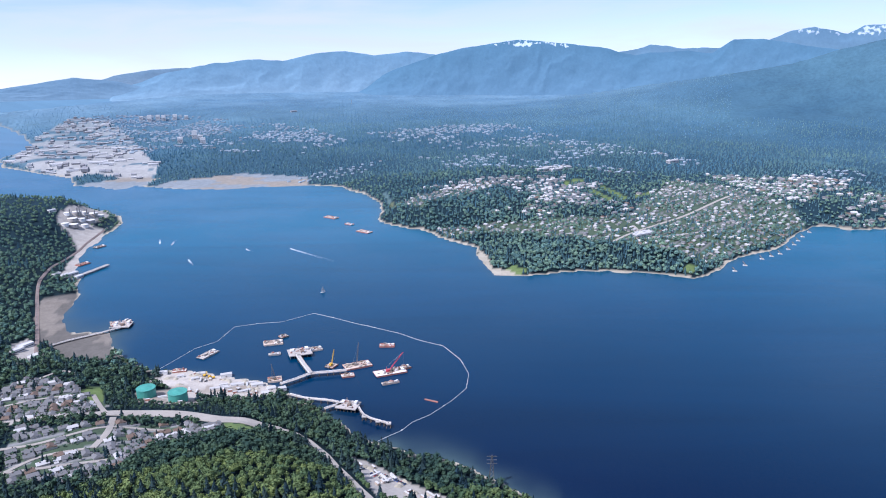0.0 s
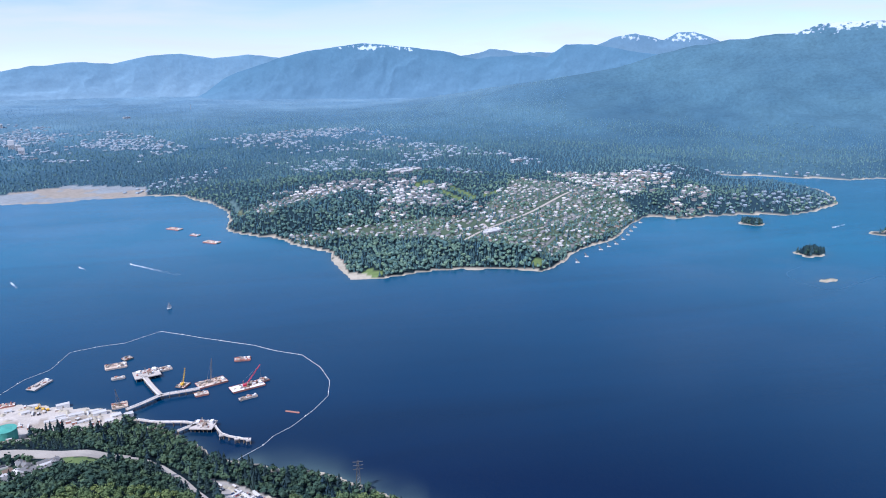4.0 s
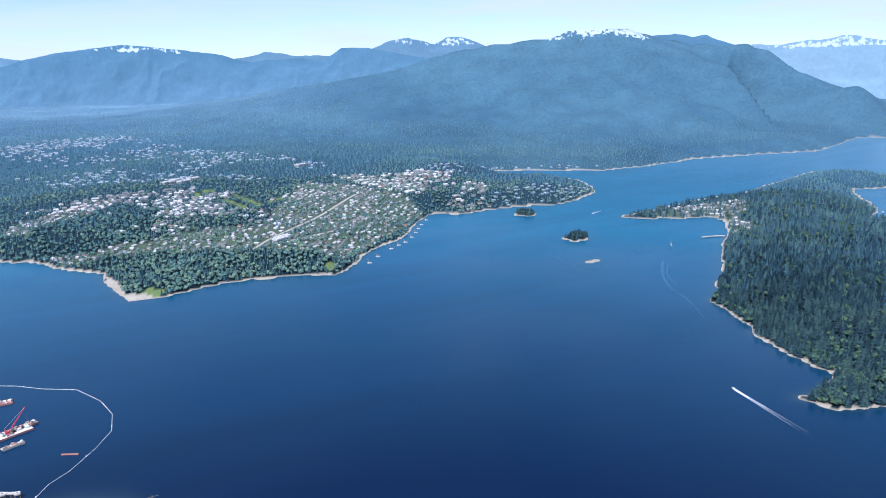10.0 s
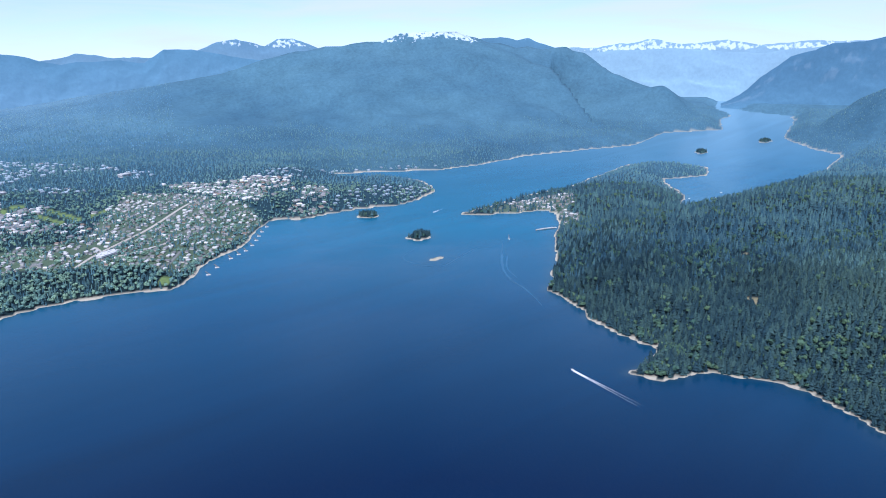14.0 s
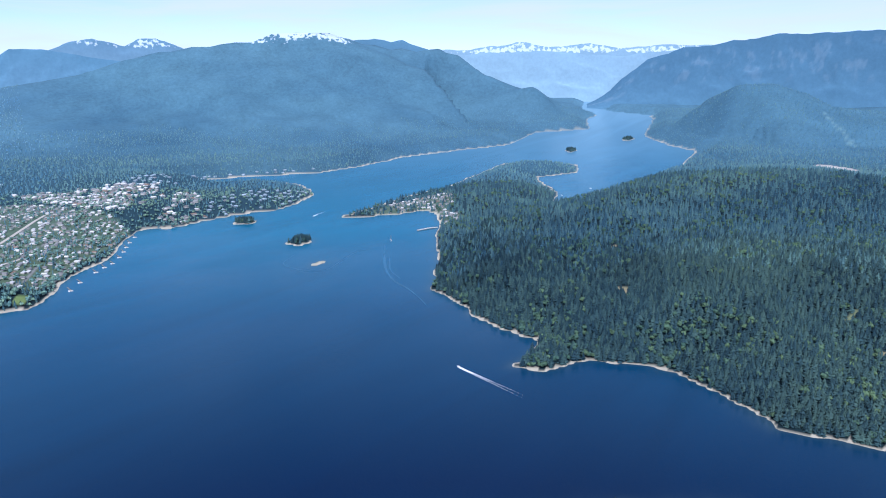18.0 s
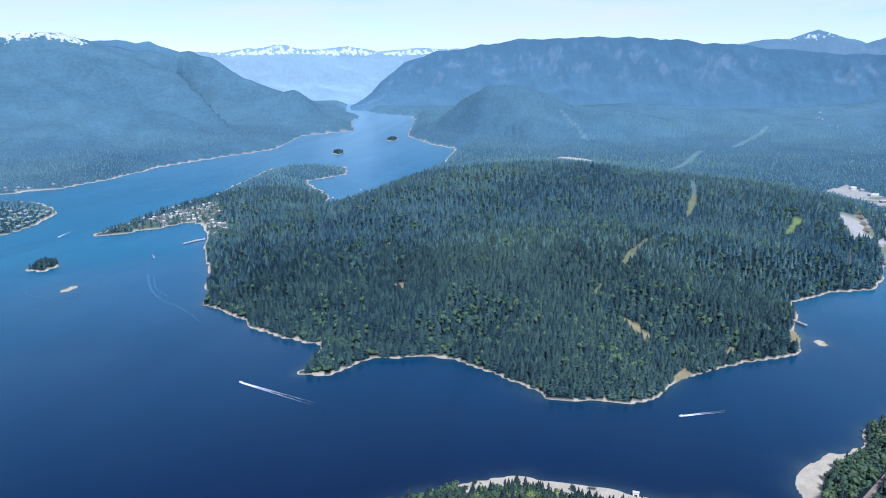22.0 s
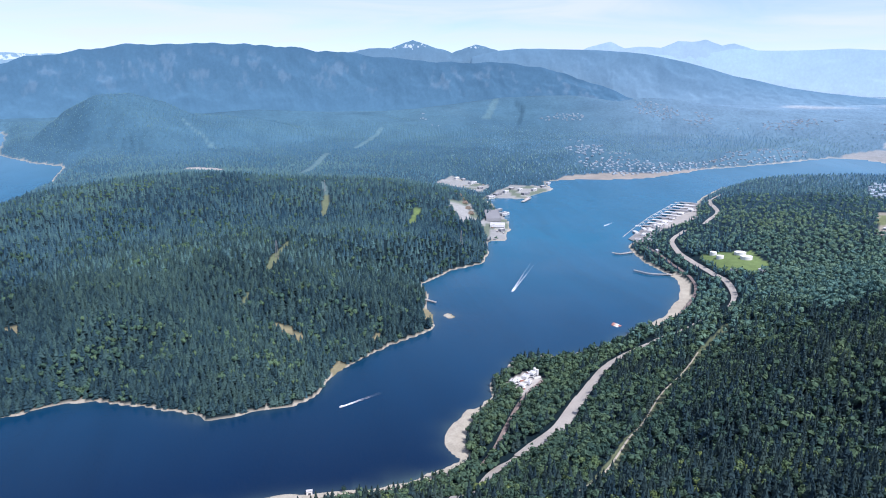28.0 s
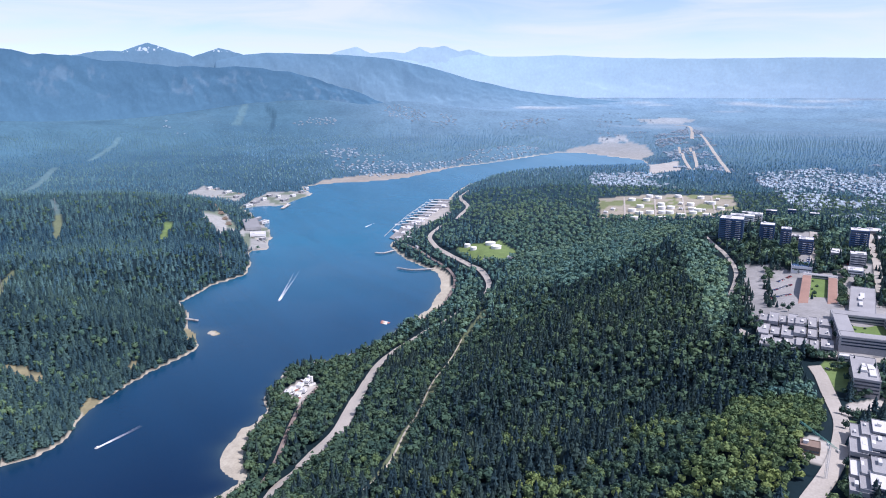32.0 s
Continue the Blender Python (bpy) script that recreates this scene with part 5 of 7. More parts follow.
ROOF_V = np.array([(-.57, -.58, .57), (.57, -.58, .57), (.57, .58, .57), (-.57, .58, .57), (-.45, 0, 1.0), (.45, 0, 1.0)])
ROOF_F = np.array([(0, 1, 5, 4), (2, 3, 4, 5), (1, 2, 5, 5), (3, 0, 4, 4)])


def plots(poly, street, gap):
    """Places of houses along both sides of the streets of a town."""
    dx, dy = street[1][0] - street[0][0], street[1][1] - street[0][1]
    n = math.hypot(dx, dy)
    ux, uy = dx / n, dy / n
    p = np.array(poly, float)
    sparse = gap > 100
    if sparse:
        gap = max(38.0, gap * 0.4)
    s = (p[:, 0] - street[0][0]) * ux + (p[:, 1] - street[0][1]) * uy
    c = (p[:, 0] - street[0][0]) * uy - (p[:, 1] - street[0][1]) * ux
    step = np.clip(gap * (0.3 if gap < 60 else 0.4), 12.5, 40)
    out = []
    for k in range(int(c.min() // gap) - 1, int(c.max() // gap) + 2):
        for off in (-0.27, 0.27):
            m = np.arange(s.min(), s.max(), step)
            m = m + rng.uniform(-0.3, 0.3, len(m)) * step * (1 if gap < 40 else 1.6)
            q = k * gap + gap * (off + rng.uniform(-0.09, 0.09, len(m)) * (1 if gap < 40 else 2.3))
            out.append(np.stack([street[0][0] + ux * m + uy * q, street[0][1] + uy * m - ux * q], 1))
    q = np.vstack(out)
    bend = 28 * fbm(q[:, 0], q[:, 1], 260, 2, 72)
    q = q - np.stack([bend * uy, -bend * ux], 1)
    q = q[in_towns(q[:, 0], q[:, 1], [poly])]
    q = q[(lie(q[:, 0], q[:, 1], gd) > 14) & ~beside(q[:, 0], q[:, 1], ROADS, 5)]
    keep = rng.uniform(0, 1, len(q)) < (0.8 if sparse else 0.86)
    if gap == 47:
        keep &= fbm(q[:, 0], q[:, 1], 90, 2, 47) > 0.0
    if 90 < gap < 100:
        keep &= fbm(q[:, 0], q[:, 1], 260, 3, 45) > -0.02
    if sparse:
        keep &= fbm(q[:, 0], q[:, 1], 190, 3, 44) + rng.uniform(-0.35, 0.35, len(q)) > 0.1
    return q[keep], math.atan2(uy, ux)


def house_crowd(q, turn, size, label, brown=True):
    """Houses too many to part one by one: walls in one mesh, roofs in another."""
    n = len(q)
    a = turn + np.where(rng.uniform(0, 1, n) < 0.35, math.pi / 2, 0) + rng.uniform(-0.08, 0.08, n)
    w, d, t = (rng.uniform(lo, hi, n) * size for lo, hi in ((9, 14), (7.5, 10), (5, 7.5)))
    base = lie(q[:, 0], q[:, 1]) - 0.4
    c, s_ = np.cos(a)[:, None], np.sin(a)[:, None]
    root = tagged(new("houses"), label, "houses", kind="stuff")
    for name, v, f, mats in (("walls", HOUSE_V, HOUSE_F, [wall_pale if brown else house_hazed]), ("roofs", ROOF_V, ROOF_F, [roof_grey, roof_brown, roof_white] if brown else [house_hazed, roof_grey, house_hazed])):
        x = q[:, :1] + (v[None, :, 0] * w[:, None] * c - v[None, :, 1] * d[:, None] * s_)
        y = q[:, 1:] + (v[None, :, 0] * w[:, None] * s_ + v[None, :, 1] * d[:, None] * c)
        z = base[:, None] + v[None, :, 2] * t[:, None]
        if name == "walls":
            faces = (f[None] + (np.arange(n) * len(v))[:, None, None]).reshape(-1, 4)
            index = None
        else:
            tri = np.array([(0, 1, 5), (0, 5, 4), (2, 3, 4), (2, 4, 5), (1, 2, 5), (3, 0, 4)])
            faces = (tri[None] + (np.arange(n) * len(v))[:, None, None]).reshape(-1, 3)
            index = np.repeat(rng.choice(3, n, p=(0.56, 0.05, 0.39)), 6)
        tagged(mesh_object(name, np.stack(squash(x, y, z), -1).reshape(-1, 3), faces, mats, parent=root, mat_index=index), kind="stuff")


def house(w, d, t, roof_mat, wing):
    """A detached house: walls, gabled roof with eaves, chimney, garage wing with its own roof, windows and a door."""
    root = tagged(new("house"), "pale detached house with a shingled roof beside a street", "house", "houses above the terminal")
    part("wall", box(blank(), 0, 0, -1.5, w, d, t * 0.62 + 1.5), wall_pale, root)
    bm = blank()
    v = [bm.verts.new((x * w, y * d, z * t)) for x, y, z in ROOF_V]
    for f in ((0, 1, 5, 4), (2, 3, 4, 5), (1, 2, 5), (3, 0, 4), (3, 2, 1, 0)):
        bm.faces.new([v[i] for i in f])
    part("roof", bm, roof_mat, root)
    part("chimney", box(blank(), w * 0.22, d * 0.12, t * 0.7, 0.9, 0.7, t * 0.42), roof_brown, root)
    part("garage", box(blank(), -w * 0.3, -d * 0.5 - wing / 2, -1.5, w * 0.36, wing, t * 0.38 + 1.5), wall_pale, root)
    bm = blank()
    v = [bm.verts.new((-w * 0.3 + x * w * 0.36, -d * 0.5 - wing / 2 + y * wing, t * 0.37 + (z - 0.57) * t * 0.5)) for x, y, z in ROOF_V]
    for f in ((0, 1, 5, 4), (2, 3, 4, 5), (1, 2, 5), (3, 0, 4), (3, 2, 1, 0)):
        bm.faces.new([v[i] for i in f])
    part("garage_roof", bm, roof_mat, root)
    for x in (w * 0.08, w * 0.33):
        part("window", box(blank(), x, -d * 0.5 - 0.03, t * 0.2, 1.6, 0.12, 1.3), glass_dark, root)
    return root


models = [house(9.5, 7, 5.0, roof_grey, 3), house(10, 7, 5.4, roof_grey, 3.5), house(8.5, 7.5, 5.8, roof_brown, 3), house(11, 7, 4.6, roof_white, 3.5)]
for ob in models:
    ob.scale = (1, 1, 1)
first = [False] * 4
for z in (0, 1):
    q, turn = plots(*TOWNS[z])
    for x, y in q:
        k = int(rng.choice(4, p=(0.4, 0.3, 0.15, 0.15)))
        m = at(x, y, turn=turn + float(rng.choice([0, math.pi, math.pi / 2])) + float(rng.uniform(-0.06, 0.06)))
        if not first[k]:
            models[k].matrix_world = m
            first[k] = True
        else:
            copy_thing(models[k], m)
for z, (poly, street, gap) in enumerate(TOWNS[2:]):
    q, turn = plots(poly, street, gap)
    if len(q):
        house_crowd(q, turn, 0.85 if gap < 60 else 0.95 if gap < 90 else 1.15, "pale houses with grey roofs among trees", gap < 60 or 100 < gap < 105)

# ---- the marine terminal ----
for x, y in [(-400, 866), (-350, 846)]:
    t = thing("storage_tank", "large turquoise steel storage tank with a shallow domed roof", "storage tank", at(x, y), "turquoise tanks")
    bm = blank()
    bmesh.ops.create_cone(bm, cap_ends=True, segments=40, radius1=12.2, radius2=12.2, depth=15, matrix=Matrix.Translation((0, 0, 6.0)))
    part("shell", bm, green_steel, t)
    bm = blank()
    bmesh.ops.create_cone(bm, cap_ends=True, segments=40, radius1=12.4, radius2=1.2, depth=2.6, matrix=Matrix.Translation((0, 0, 13.7)))
    part("roof", bm, green_steel, t)
    bm = blank()
    for k in range(40):
        a, b = math.radians(k * 9), math.radians(k * 9 + 9)
        rod(bm, (12.3 * math.cos(a), 12.3 * math.sin(a), 13.6), (12.3 * math.cos(b), 12.3 * math.sin(b), 13.6), 0.12, 4)
        rod(bm, (12.3 * math.cos(a), 12.3 * math.sin(a), 12.5), (12.3 * math.cos(a), 12.3 * math.sin(a), 13.6), 0.08, 4)
    part("railing", bm, green_steel, t)
    bm = blank()
    for k in range(24):
        a = math.radians(k * 5)
        box(bm, 12.9 * math.cos(a), 12.9 * math.sin(a), k * 0.52, 0.9, 0.5, 0.12, a)
    part("stair", bm, steel, t)


def jetty(name, label, pts, width, deck_z, rail=True, group="jetties"):
    """A piled jetty: deck beams, piles with caps, pipes and railings along a line."""
    c = spline(pts, 9.0)
    t = thing(name, label, "jetty", Matrix.Identity(4), group)
    piles, pipes, rails = blank(), blank(), blank()
    for i in range(len(c) - 1):
        p, q = c[i], c[i + 1]
        a = heading(p, q)
        n = math.hypot(q[0] - p[0], q[1] - p[1])
        mx, my = (p + q) / 2
        part("deck_section", box(blank(), mx, my, deck_z - 0.9, n + 0.15, width, 0.9, a), concrete, t)
        sx, sy = -math.sin(a), math.cos(a)
        for off in (-0.4, 0.4):
            rod(piles, (p[0] + sx * width * off, p[1] + sy * width * off, -4), (p[0] + sx * width * off, p[1] + sy * width * off, deck_z - 0.9), 0.45, 6)
        box(piles, p[0], p[1], deck_z - 1.6, 1.0, width * 1.02, 0.7, a)
        for off in (0.28, 0.36):
            rod(pipes, (p[0] + sx * width * off, p[1] + sy * width * off, deck_z + 0.5), (q[0] + sx * width * off, q[1] + sy * width * off, deck_z + 0.5), 0.25, 5)
        if rail:
            for off in (-0.48, 0.48):
                e0, e1 = p + np.array((sx, sy)) * width * off, q + np.array((sx, sy)) * width * off
                rod(rails, (*e0, deck_z + 1.1), (*e1, deck_z + 1.1), 0.07, 4)
                rod(rails, (*e0, deck_z), (*e0, deck_z + 1.1), 0.07, 4)
    part("piles", piles, timber, t, "dark piles with cross beams")
    part("pipe", pipes, white_paint, t)
    if rail:
        part("railing", rails, steel, t)
    else:
        rails.free()
    return t


def platform(label, corners, deck_z):
    """A berth platform: a slab on piles with bollards, sheds and a gangway tower."""
    p = np.array(corners, float)
    c = p.mean(0)
    a = heading(p[0], p[1])
    w = np.hypot(*(p[1] - p[0]))
    d = np.hypot(*(p[2] - p[1]))
    t = thing("berth_platform", label, "platform", Matrix.Translation((c[0], c[1], 0)) @ Matrix.Rotation(a, 4, "Z"), "berth platforms")
    part("slab", box(blank(), 0, 0, deck_z - 1.4, w, d, 1.4, bevel=0.1), concrete, t)
    bm = blank()
    for x in np.linspace(-0.45, 0.45, 6):
        for y in (-0.4, 0, 0.4):
            rod(bm, (x * w, y * d, -4), (x * w, y * d, deck_z - 1.4), 0.5, 6)
    part("piles", bm, timber, t)
    for k, (x, y) in enumerate(((-0.3, 0.2), (0.1, -0.15), (0.32, 0.2))):
        part("shed", box(blank(), x * w, y * d, deck_z, w * 0.14, d * 0.28, 2.6 + k * 0.5), (white_paint, roof_brown, white_paint)[k], t)
    g = np.random.default_rng(int(w * 100))
    for k in range(14):
        part("crate", box(blank(), g.uniform(-0.44, 0.44) * w, g.uniform(-0.42, 0.42) * d, deck_z, g.uniform(1.5, 5), g.uniform(1.2, 3), g.uniform(0.6, 2.4), g.uniform(-0.3, 0.3)), (deck_tan, white_paint, rust_red, steel, concrete)[int(g.integers(0, 5))], t)
    bm = blank()
    for x in (-0.46, -0.2, 0.2, 0.46):
        rod(bm, (x * w, d * 0.45, deck_z), (x * w, d * 0.45, deck_z + 0.9), 0.35, 6)
    part("bollards", bm, hull_dark, t)
    bm = blank()
    for sx_, sy_ in ((-1, -1), (1, -1), (1, 1), (-1, 1)):
        rod(bm, (-0.05 * w + sx_, sy_, deck_z), (-0.05 * w + sx_ * 0.7, sy_ * 0.7, deck_z + 10), 0.15, 4)
        for h in (2.5, 5, 7.5):
            rod(bm, (-0.05 * w + sx_, sy_, deck_z + h), (-0.05 * w - sx_ * 0.8 * (1 if sx_ * sy_ > 0 else -1) * (1 if sx_ * sy_ > 0 else -1), sy_, deck_z + h), 0.1, 4)
    part("gangway_tower", bm, steel, t)
    return t


jetty("jetty", "long pale concrete trestle jetty on dark piles", [(-232, 917), (-215, 931), (-195, 950), (-172, 955), (-145, 961)], 6.5, 6)
jetty("jetty", "concrete jetty arm leading to a loading platform", [(-195, 950), (-212, 983), (-228, 1017)], 7, 6)
jetty("jetty", "older narrow jetty with a catwalk to mooring dolphins", [(-213, 885), (-189, 873), (-157, 866), (-142, 860)], 3.5, 6)
jetty("jetty", "catwalk linking square mooring dolphins", [(-114, 847), (-104, 824), (-85, 810), (-69, 802)], 2.6, 6)
jetty("jetty", "short approach arm of the older jetty", [(-158, 843), (-145, 852), (-132, 860)], 5, 6)
platform("new berth platform with stacked equipment", [(-246, 1005), (-212, 1017), (-202, 1043), (-248, 1053)], 6)
platform("loading platform with a gangway tower", [(-140, 846), (-112, 839), (-120, 860), (-142, 866)], 6)
for x, y in [(-104, 822), (-85, 809), (-71, 803), (-183, 870)]:
    t = thing("mooring_dolphin", "square concrete mooring dolphin on raked piles", "mooring dolphin", Matrix.Translation((x, y, 0)), "mooring dolphins")
    part("cap", box(blank(), 0, 0, 4.6, 6, 6, 1.8, bevel=0.2), concrete, t)
    for sx_ in (-1, 1):
        for sy_ in (-1, 1):
            part("pile", rod(blank(), (sx_ * 3, sy_ * 3, -4), (sx_ * 2, sy_ * 2, 4.6), 0.4), timber, t)
    part("bollard", rod(blank(), (0, 0, 6.4), (0, 0, 7.3), 0.5), hull_dark, t)


def barge(name, label, x, y, turn, length, beam, hull_mat, deck_mat, load=0, crane=None, boom=24.0, lean=0.9, group="barges"):
    """A flat work barge: raked hull, deck, bulwark, deck cargo, a deckhouse and at need a lattice crane."""
    t = thing(name, label, "barge", at(x, y, 0, turn), group)
    bm = blank()
    beam *= 1.25
    l, b = length / 2, beam / 2
    v = [bm.verts.new(p) for p in ((-l + 2, -b, -1.5), (l - 2, -b, -1.5), (l - 2, b, -1.5), (-l + 2, b, -1.5), (-l, -b, 1.8), (l, -b, 1.8), (l, b, 1.8), (-l, b, 1.8))]
    for f in ((0, 3, 2, 1), (0, 1, 5, 4), (1, 2, 6, 5), (2, 3, 7, 6), (3, 0, 4, 7), (4, 5, 6, 7)):
        bm.faces.new([v[i] for i in f])
    part("hull", bm, hull_mat, t)
    part("deck", box(blank(), 0, 0, 1.8, length * 0.97, beam * 0.94, 0.15), deck_mat, t)
    bm = blank()
    for sy_ in (-1, 1):
        box(bm, 0, sy_ * b * 0.98, 1.8, length * 0.98, 0.3, 0.7)
    part("bulwark", bm, hull_mat, t)
    g = np.random.default_rng(int(abs(x) * 7 + abs(y)))
    for k in range(load * 2 + 8):
        part("cargo", box(blank(), g.uniform(-0.45, 0.36) * length, g.uniform(-0.42, 0.42) * beam, 1.95, g.uniform(1, 5), g.uniform(0.8, 2.6), g.uniform(0.4, 2.6), g.uniform(-0.5, 0.5)), (deck_tan, white_paint, rust_red, concrete, steel, timber, deck_tan)[int(g.integers(0, 7))], t)
    for k in range(3):
        a, e = g.uniform(-0.3, 0.2) * length, g.uniform(-0.3, 0.3) * beam
        part("pipe", rod(blank(), (a, e, 2.2), (a + g.uniform(5, 9), e + g.uniform(-1, 1), 2.2), 0.25, 6), (rust_red, steel, concrete)[k], t)
    if length > 20:
        house_ = part("deckhouse", box(blank(), l * 0.78, 0, 1.95, length * 0.09, beam * 0.4, 2.6, bevel=0.1), white_paint, t)
        part("window", box(blank(), l * 0.78 - length * 0.046, 0, 3.2, 0.12, beam * 0.32, 0.8), glass_dark, house_)
    if crane:
        cab = part("crane_cab", box(blank(), -l * 0.15, 0, 2.6, 5, 3.6, 3.0, bevel=0.2), crane, t)
        part("turntable", rod(blank(), (-l * 0.15, 0, 1.9), (-l * 0.15, 0, 2.7), 2.0, 12), steel, cab)
        bm = blank()
        base = Vector((-l * 0.15 + 2, 0, 4.0))
        tip = base + Vector((math.cos(lean), 0, math.sin(lean))) * boom
        n = (tip - base).normalized().cross(Vector((0, 1, 0)))
        corners = [Vector((0, s1 * 0.7, 0)) + n * s2 * 0.7 for s1, s2 in ((1, 1), (1, -1), (-1, -1), (-1, 1))]
        for c in corners:
            rod(bm, base + c, tip + c * 0.5, 0.16, 4)
        steps = max(4, int(boom / 3))
        for k in range(steps):
            u, w = k / steps, (k + 1) / steps
            for i in range(4):
                rod(bm, base.lerp(tip, u) + corners[i] * (1 - u * 0.5), base.lerp(tip, w) + corners[(i + 1) % 4] * (1 - w * 0.5), 0.1, 4)
        part("boom", bm, crane, t, "lattice crane boom")
        mast = Vector((-l * 0.15 - 2.2, 0, 10.5))
        part("mast", rod(blank(), (-l * 0.15 - 1, 0, 5.5), mast, 0.25, 4), crane, t)
        part("stay_cable", rod(rod(blank(), mast, tip, 0.08, 4), mast, (-l * 0.15 - 2.4, 0, 5.5), 0.08, 4), steel, t)
        part("hoist_cable", rod(blank(), tip, (tip.x, 0, 5.0), 0.07, 4), steel, t)
    return t


B = [(-280, 1077), (-267, 1031), (-171, 986), (-132, 987), (-142, 952), (-81, 963), (-78, 927), (-93, 1063), (-246, 940),
    (-372, 1031), (-395, 971), (-559, 1171), (-580, 1168), (-820, 1543), (-854, 1697)]
ACROSS = heading(*[(-123, 964), (-57, 982)])
ALONG = heading(*[(-382, 1014), (-363, 1055)])
barge("work_barge", "tan work barge piled with equipment and cabins", *B[0], ACROSS, 31, 15, deck_tan, deck_tan, 9)
barge("work_barge", "small flat pale work float", *B[1], ACROSS, 19, 6, concrete, concrete, 2)
barge("crane_barge", "orange piling barge with a raised leader", *B[2], ALONG, 17, 11, rust_red, deck_tan, 4, crane_yellow, 22, 1.2)
barge("crane_barge", "brown barge with a tall crawler crane", *B[3], ALONG - 0.7, 42, 17, rust_red, deck_tan, 10, steel, 34, 1.45)
barge("work_barge", "small red flat work barge", *B[4], ACROSS, 19, 9, rust_red, deck_tan, 3)
barge("crane_barge", "large red and white derrick barge with a magenta boom", *B[5], ACROSS + 0.12, 48, 16, rust_red, white_paint, 9, crane_red, 34, 0.85)
barge("work_barge", "tan barge lashed beside the derrick barge", B[5][0] + 14, B[5][1] + 11, ACROSS + 0.3, 34, 9, rust_red, deck_tan, 9)
barge("work_barge", "crowded tan float beside the new berth", *[(-212, 1048)][0], ACROSS + 0.15, 34, 11, deck_tan, concrete, 12)
barge("work_barge", "brown work float with machinery off the berth", *[(-269, 1104)][0], ACROSS + 0.5, 15, 9, timber, deck_tan, 8)
barge("cargo_barge", "long dark barge moored at the mill", *[(2488, -741)][0], heading(*[(2428, -708), (2575, -784)]), 42, 9, hull_dark, concrete, 2)
barge("work_barge", "narrow pale float beside the derrick barge", *B[6], ACROSS + 0.1, 26, 5, deck_tan, concrete, 3)
barge("work_barge", "red barge loaded with frames", *B[7], ACROSS - 0.25, 25, 10, rust_red, rust_red, 5)
barge("crane_barge", "tan barge with a slim crane at the trestle foot", *B[8], ACROSS, 20, 13, deck_tan, deck_tan, 6, steel, 22, 1.75)
barge("work_barge", "pale flat barge with two raised spuds", *B[9], ALONG, 36, 12, concrete, concrete, 2)
barge("work_barge", "small white work boat float by the yard", *B[10], ACROSS, 20, 7, rust_red, white_paint, 3)
barge("cargo_barge", "red barge moored at the pier head", *B[11], ALONG + 0.9, 30, 12, rust_red, deck_tan, 6)
barge("work_barge", "tan float at the pier head", *B[12], ALONG + 0.9, 18, 12, deck_tan, deck_tan, 5)
barge("cargo_barge", "red barge moored below the wooded bank", *B[13], ALONG, 30, 13, rust_red, rust_red, 3)
barge("cargo_barge", "red barge moored by the refinery shore", *B[14], ALONG, 28, 12, rust_red, concrete, 2)
F = [(-328, 2015), (-264, 1927), (-213, 1839)]
for (x, y), mat, label in zip(F, (rust_red, white_paint, rust_red), ("long red cargo barge at anchor", "white and red tug boat at anchor", "red cargo barge at anchor")):
    barge("cargo_barge", label, x, y, heading(F[0], F[2]) + 0.35, 44 if mat is rust_red else 26, 16 if mat is rust_red else 11, rust_red, mat if mat is white_paint else deck_tan, 3, group="anchored barges")

# the floating boom round the berths
c = straight([(-431, 972), (-401, 1056), (-374, 1086), (-364, 1151), (-324, 1167), (-286, 1174), (-238, 1216), (-199, 1193),
    (-160, 1167), (-78, 1118), (-44, 1088), (-2, 1061), (24, 1008), (35, 958), (30, 910), (9, 873), (-20, 834),
    (-42, 815), (-54, 795), (-75, 776), (-82, 769)], 6.0)
boom = thing("floating_boom", "thin white floating boom curving round the berths", "boom", Matrix.Identity(4))
bm, buoys = blank(), blank()
for i in range(len(c) - 1):
    rod(bm, (*c[i], 0.35), (*c[i + 1], 0.35), 0.3, 6)
    if i % 12 == 0:
        bmesh.ops.create_icosphere(buoys, subdivisions=1, radius=1.1, matrix=Matrix.Translation((*c[i], 0.6)))
part("float_line", bm, white_paint, boom)
part("buoys", buoys, white_paint, boom)

# yard of the terminal: sheds and stacks
for k, (x, y) in enumerate([(-415, 958), (-320, 953), (-361, 938), (-294, 919), (-266, 919), (-244, 910), (-321, 904), (-354, 954), (-280, 897),
    (-248, 892), (-385, 948), (-228, 906)]):
    w, d, h = ((14, 8, 5), (16, 7, 5), (10, 6, 3), (18, 6, 3), (16, 8, 4), (12, 8, 3), (14, 5, 2.5), (6, 5, 5), (20, 5, 2), (10, 8, 3), (9, 5, 3), (11, 8, 5))[k]
    t = thing("site_shed", "white site shed on the pale gravel yard", "shed", at(x, y, turn=ACROSS + 0.1 * (k % 3)), "sheds of the terminal yard")
    part("wall", box(blank(), 0, 0, -1, w, d, h + 1), white_paint, t)
    bm = blank()
    v = [bm.verts.new((a * w * 1.02, b * d * 1.04, h + e)) for a, b, e in ((-.5, -.5, 0), (.5, -.5, 0), (.5, .5, 0), (-.5, .5, 0), (-.5, 0, d * 0.14), (.5, 0, d * 0.14))]
    for f in ((0, 1, 5, 4), (2, 3, 4, 5), (1, 2, 5), (3, 0, 4), (3, 2, 1, 0)):
        bm.faces.new([v[i] for i in f])
    part("roof", bm, roof_white, t)
    part("door", box(blank(), 0, -d / 2 - 0.03, 0, 2.4, 0.1, min(h * 0.7, 3)), steel, t)
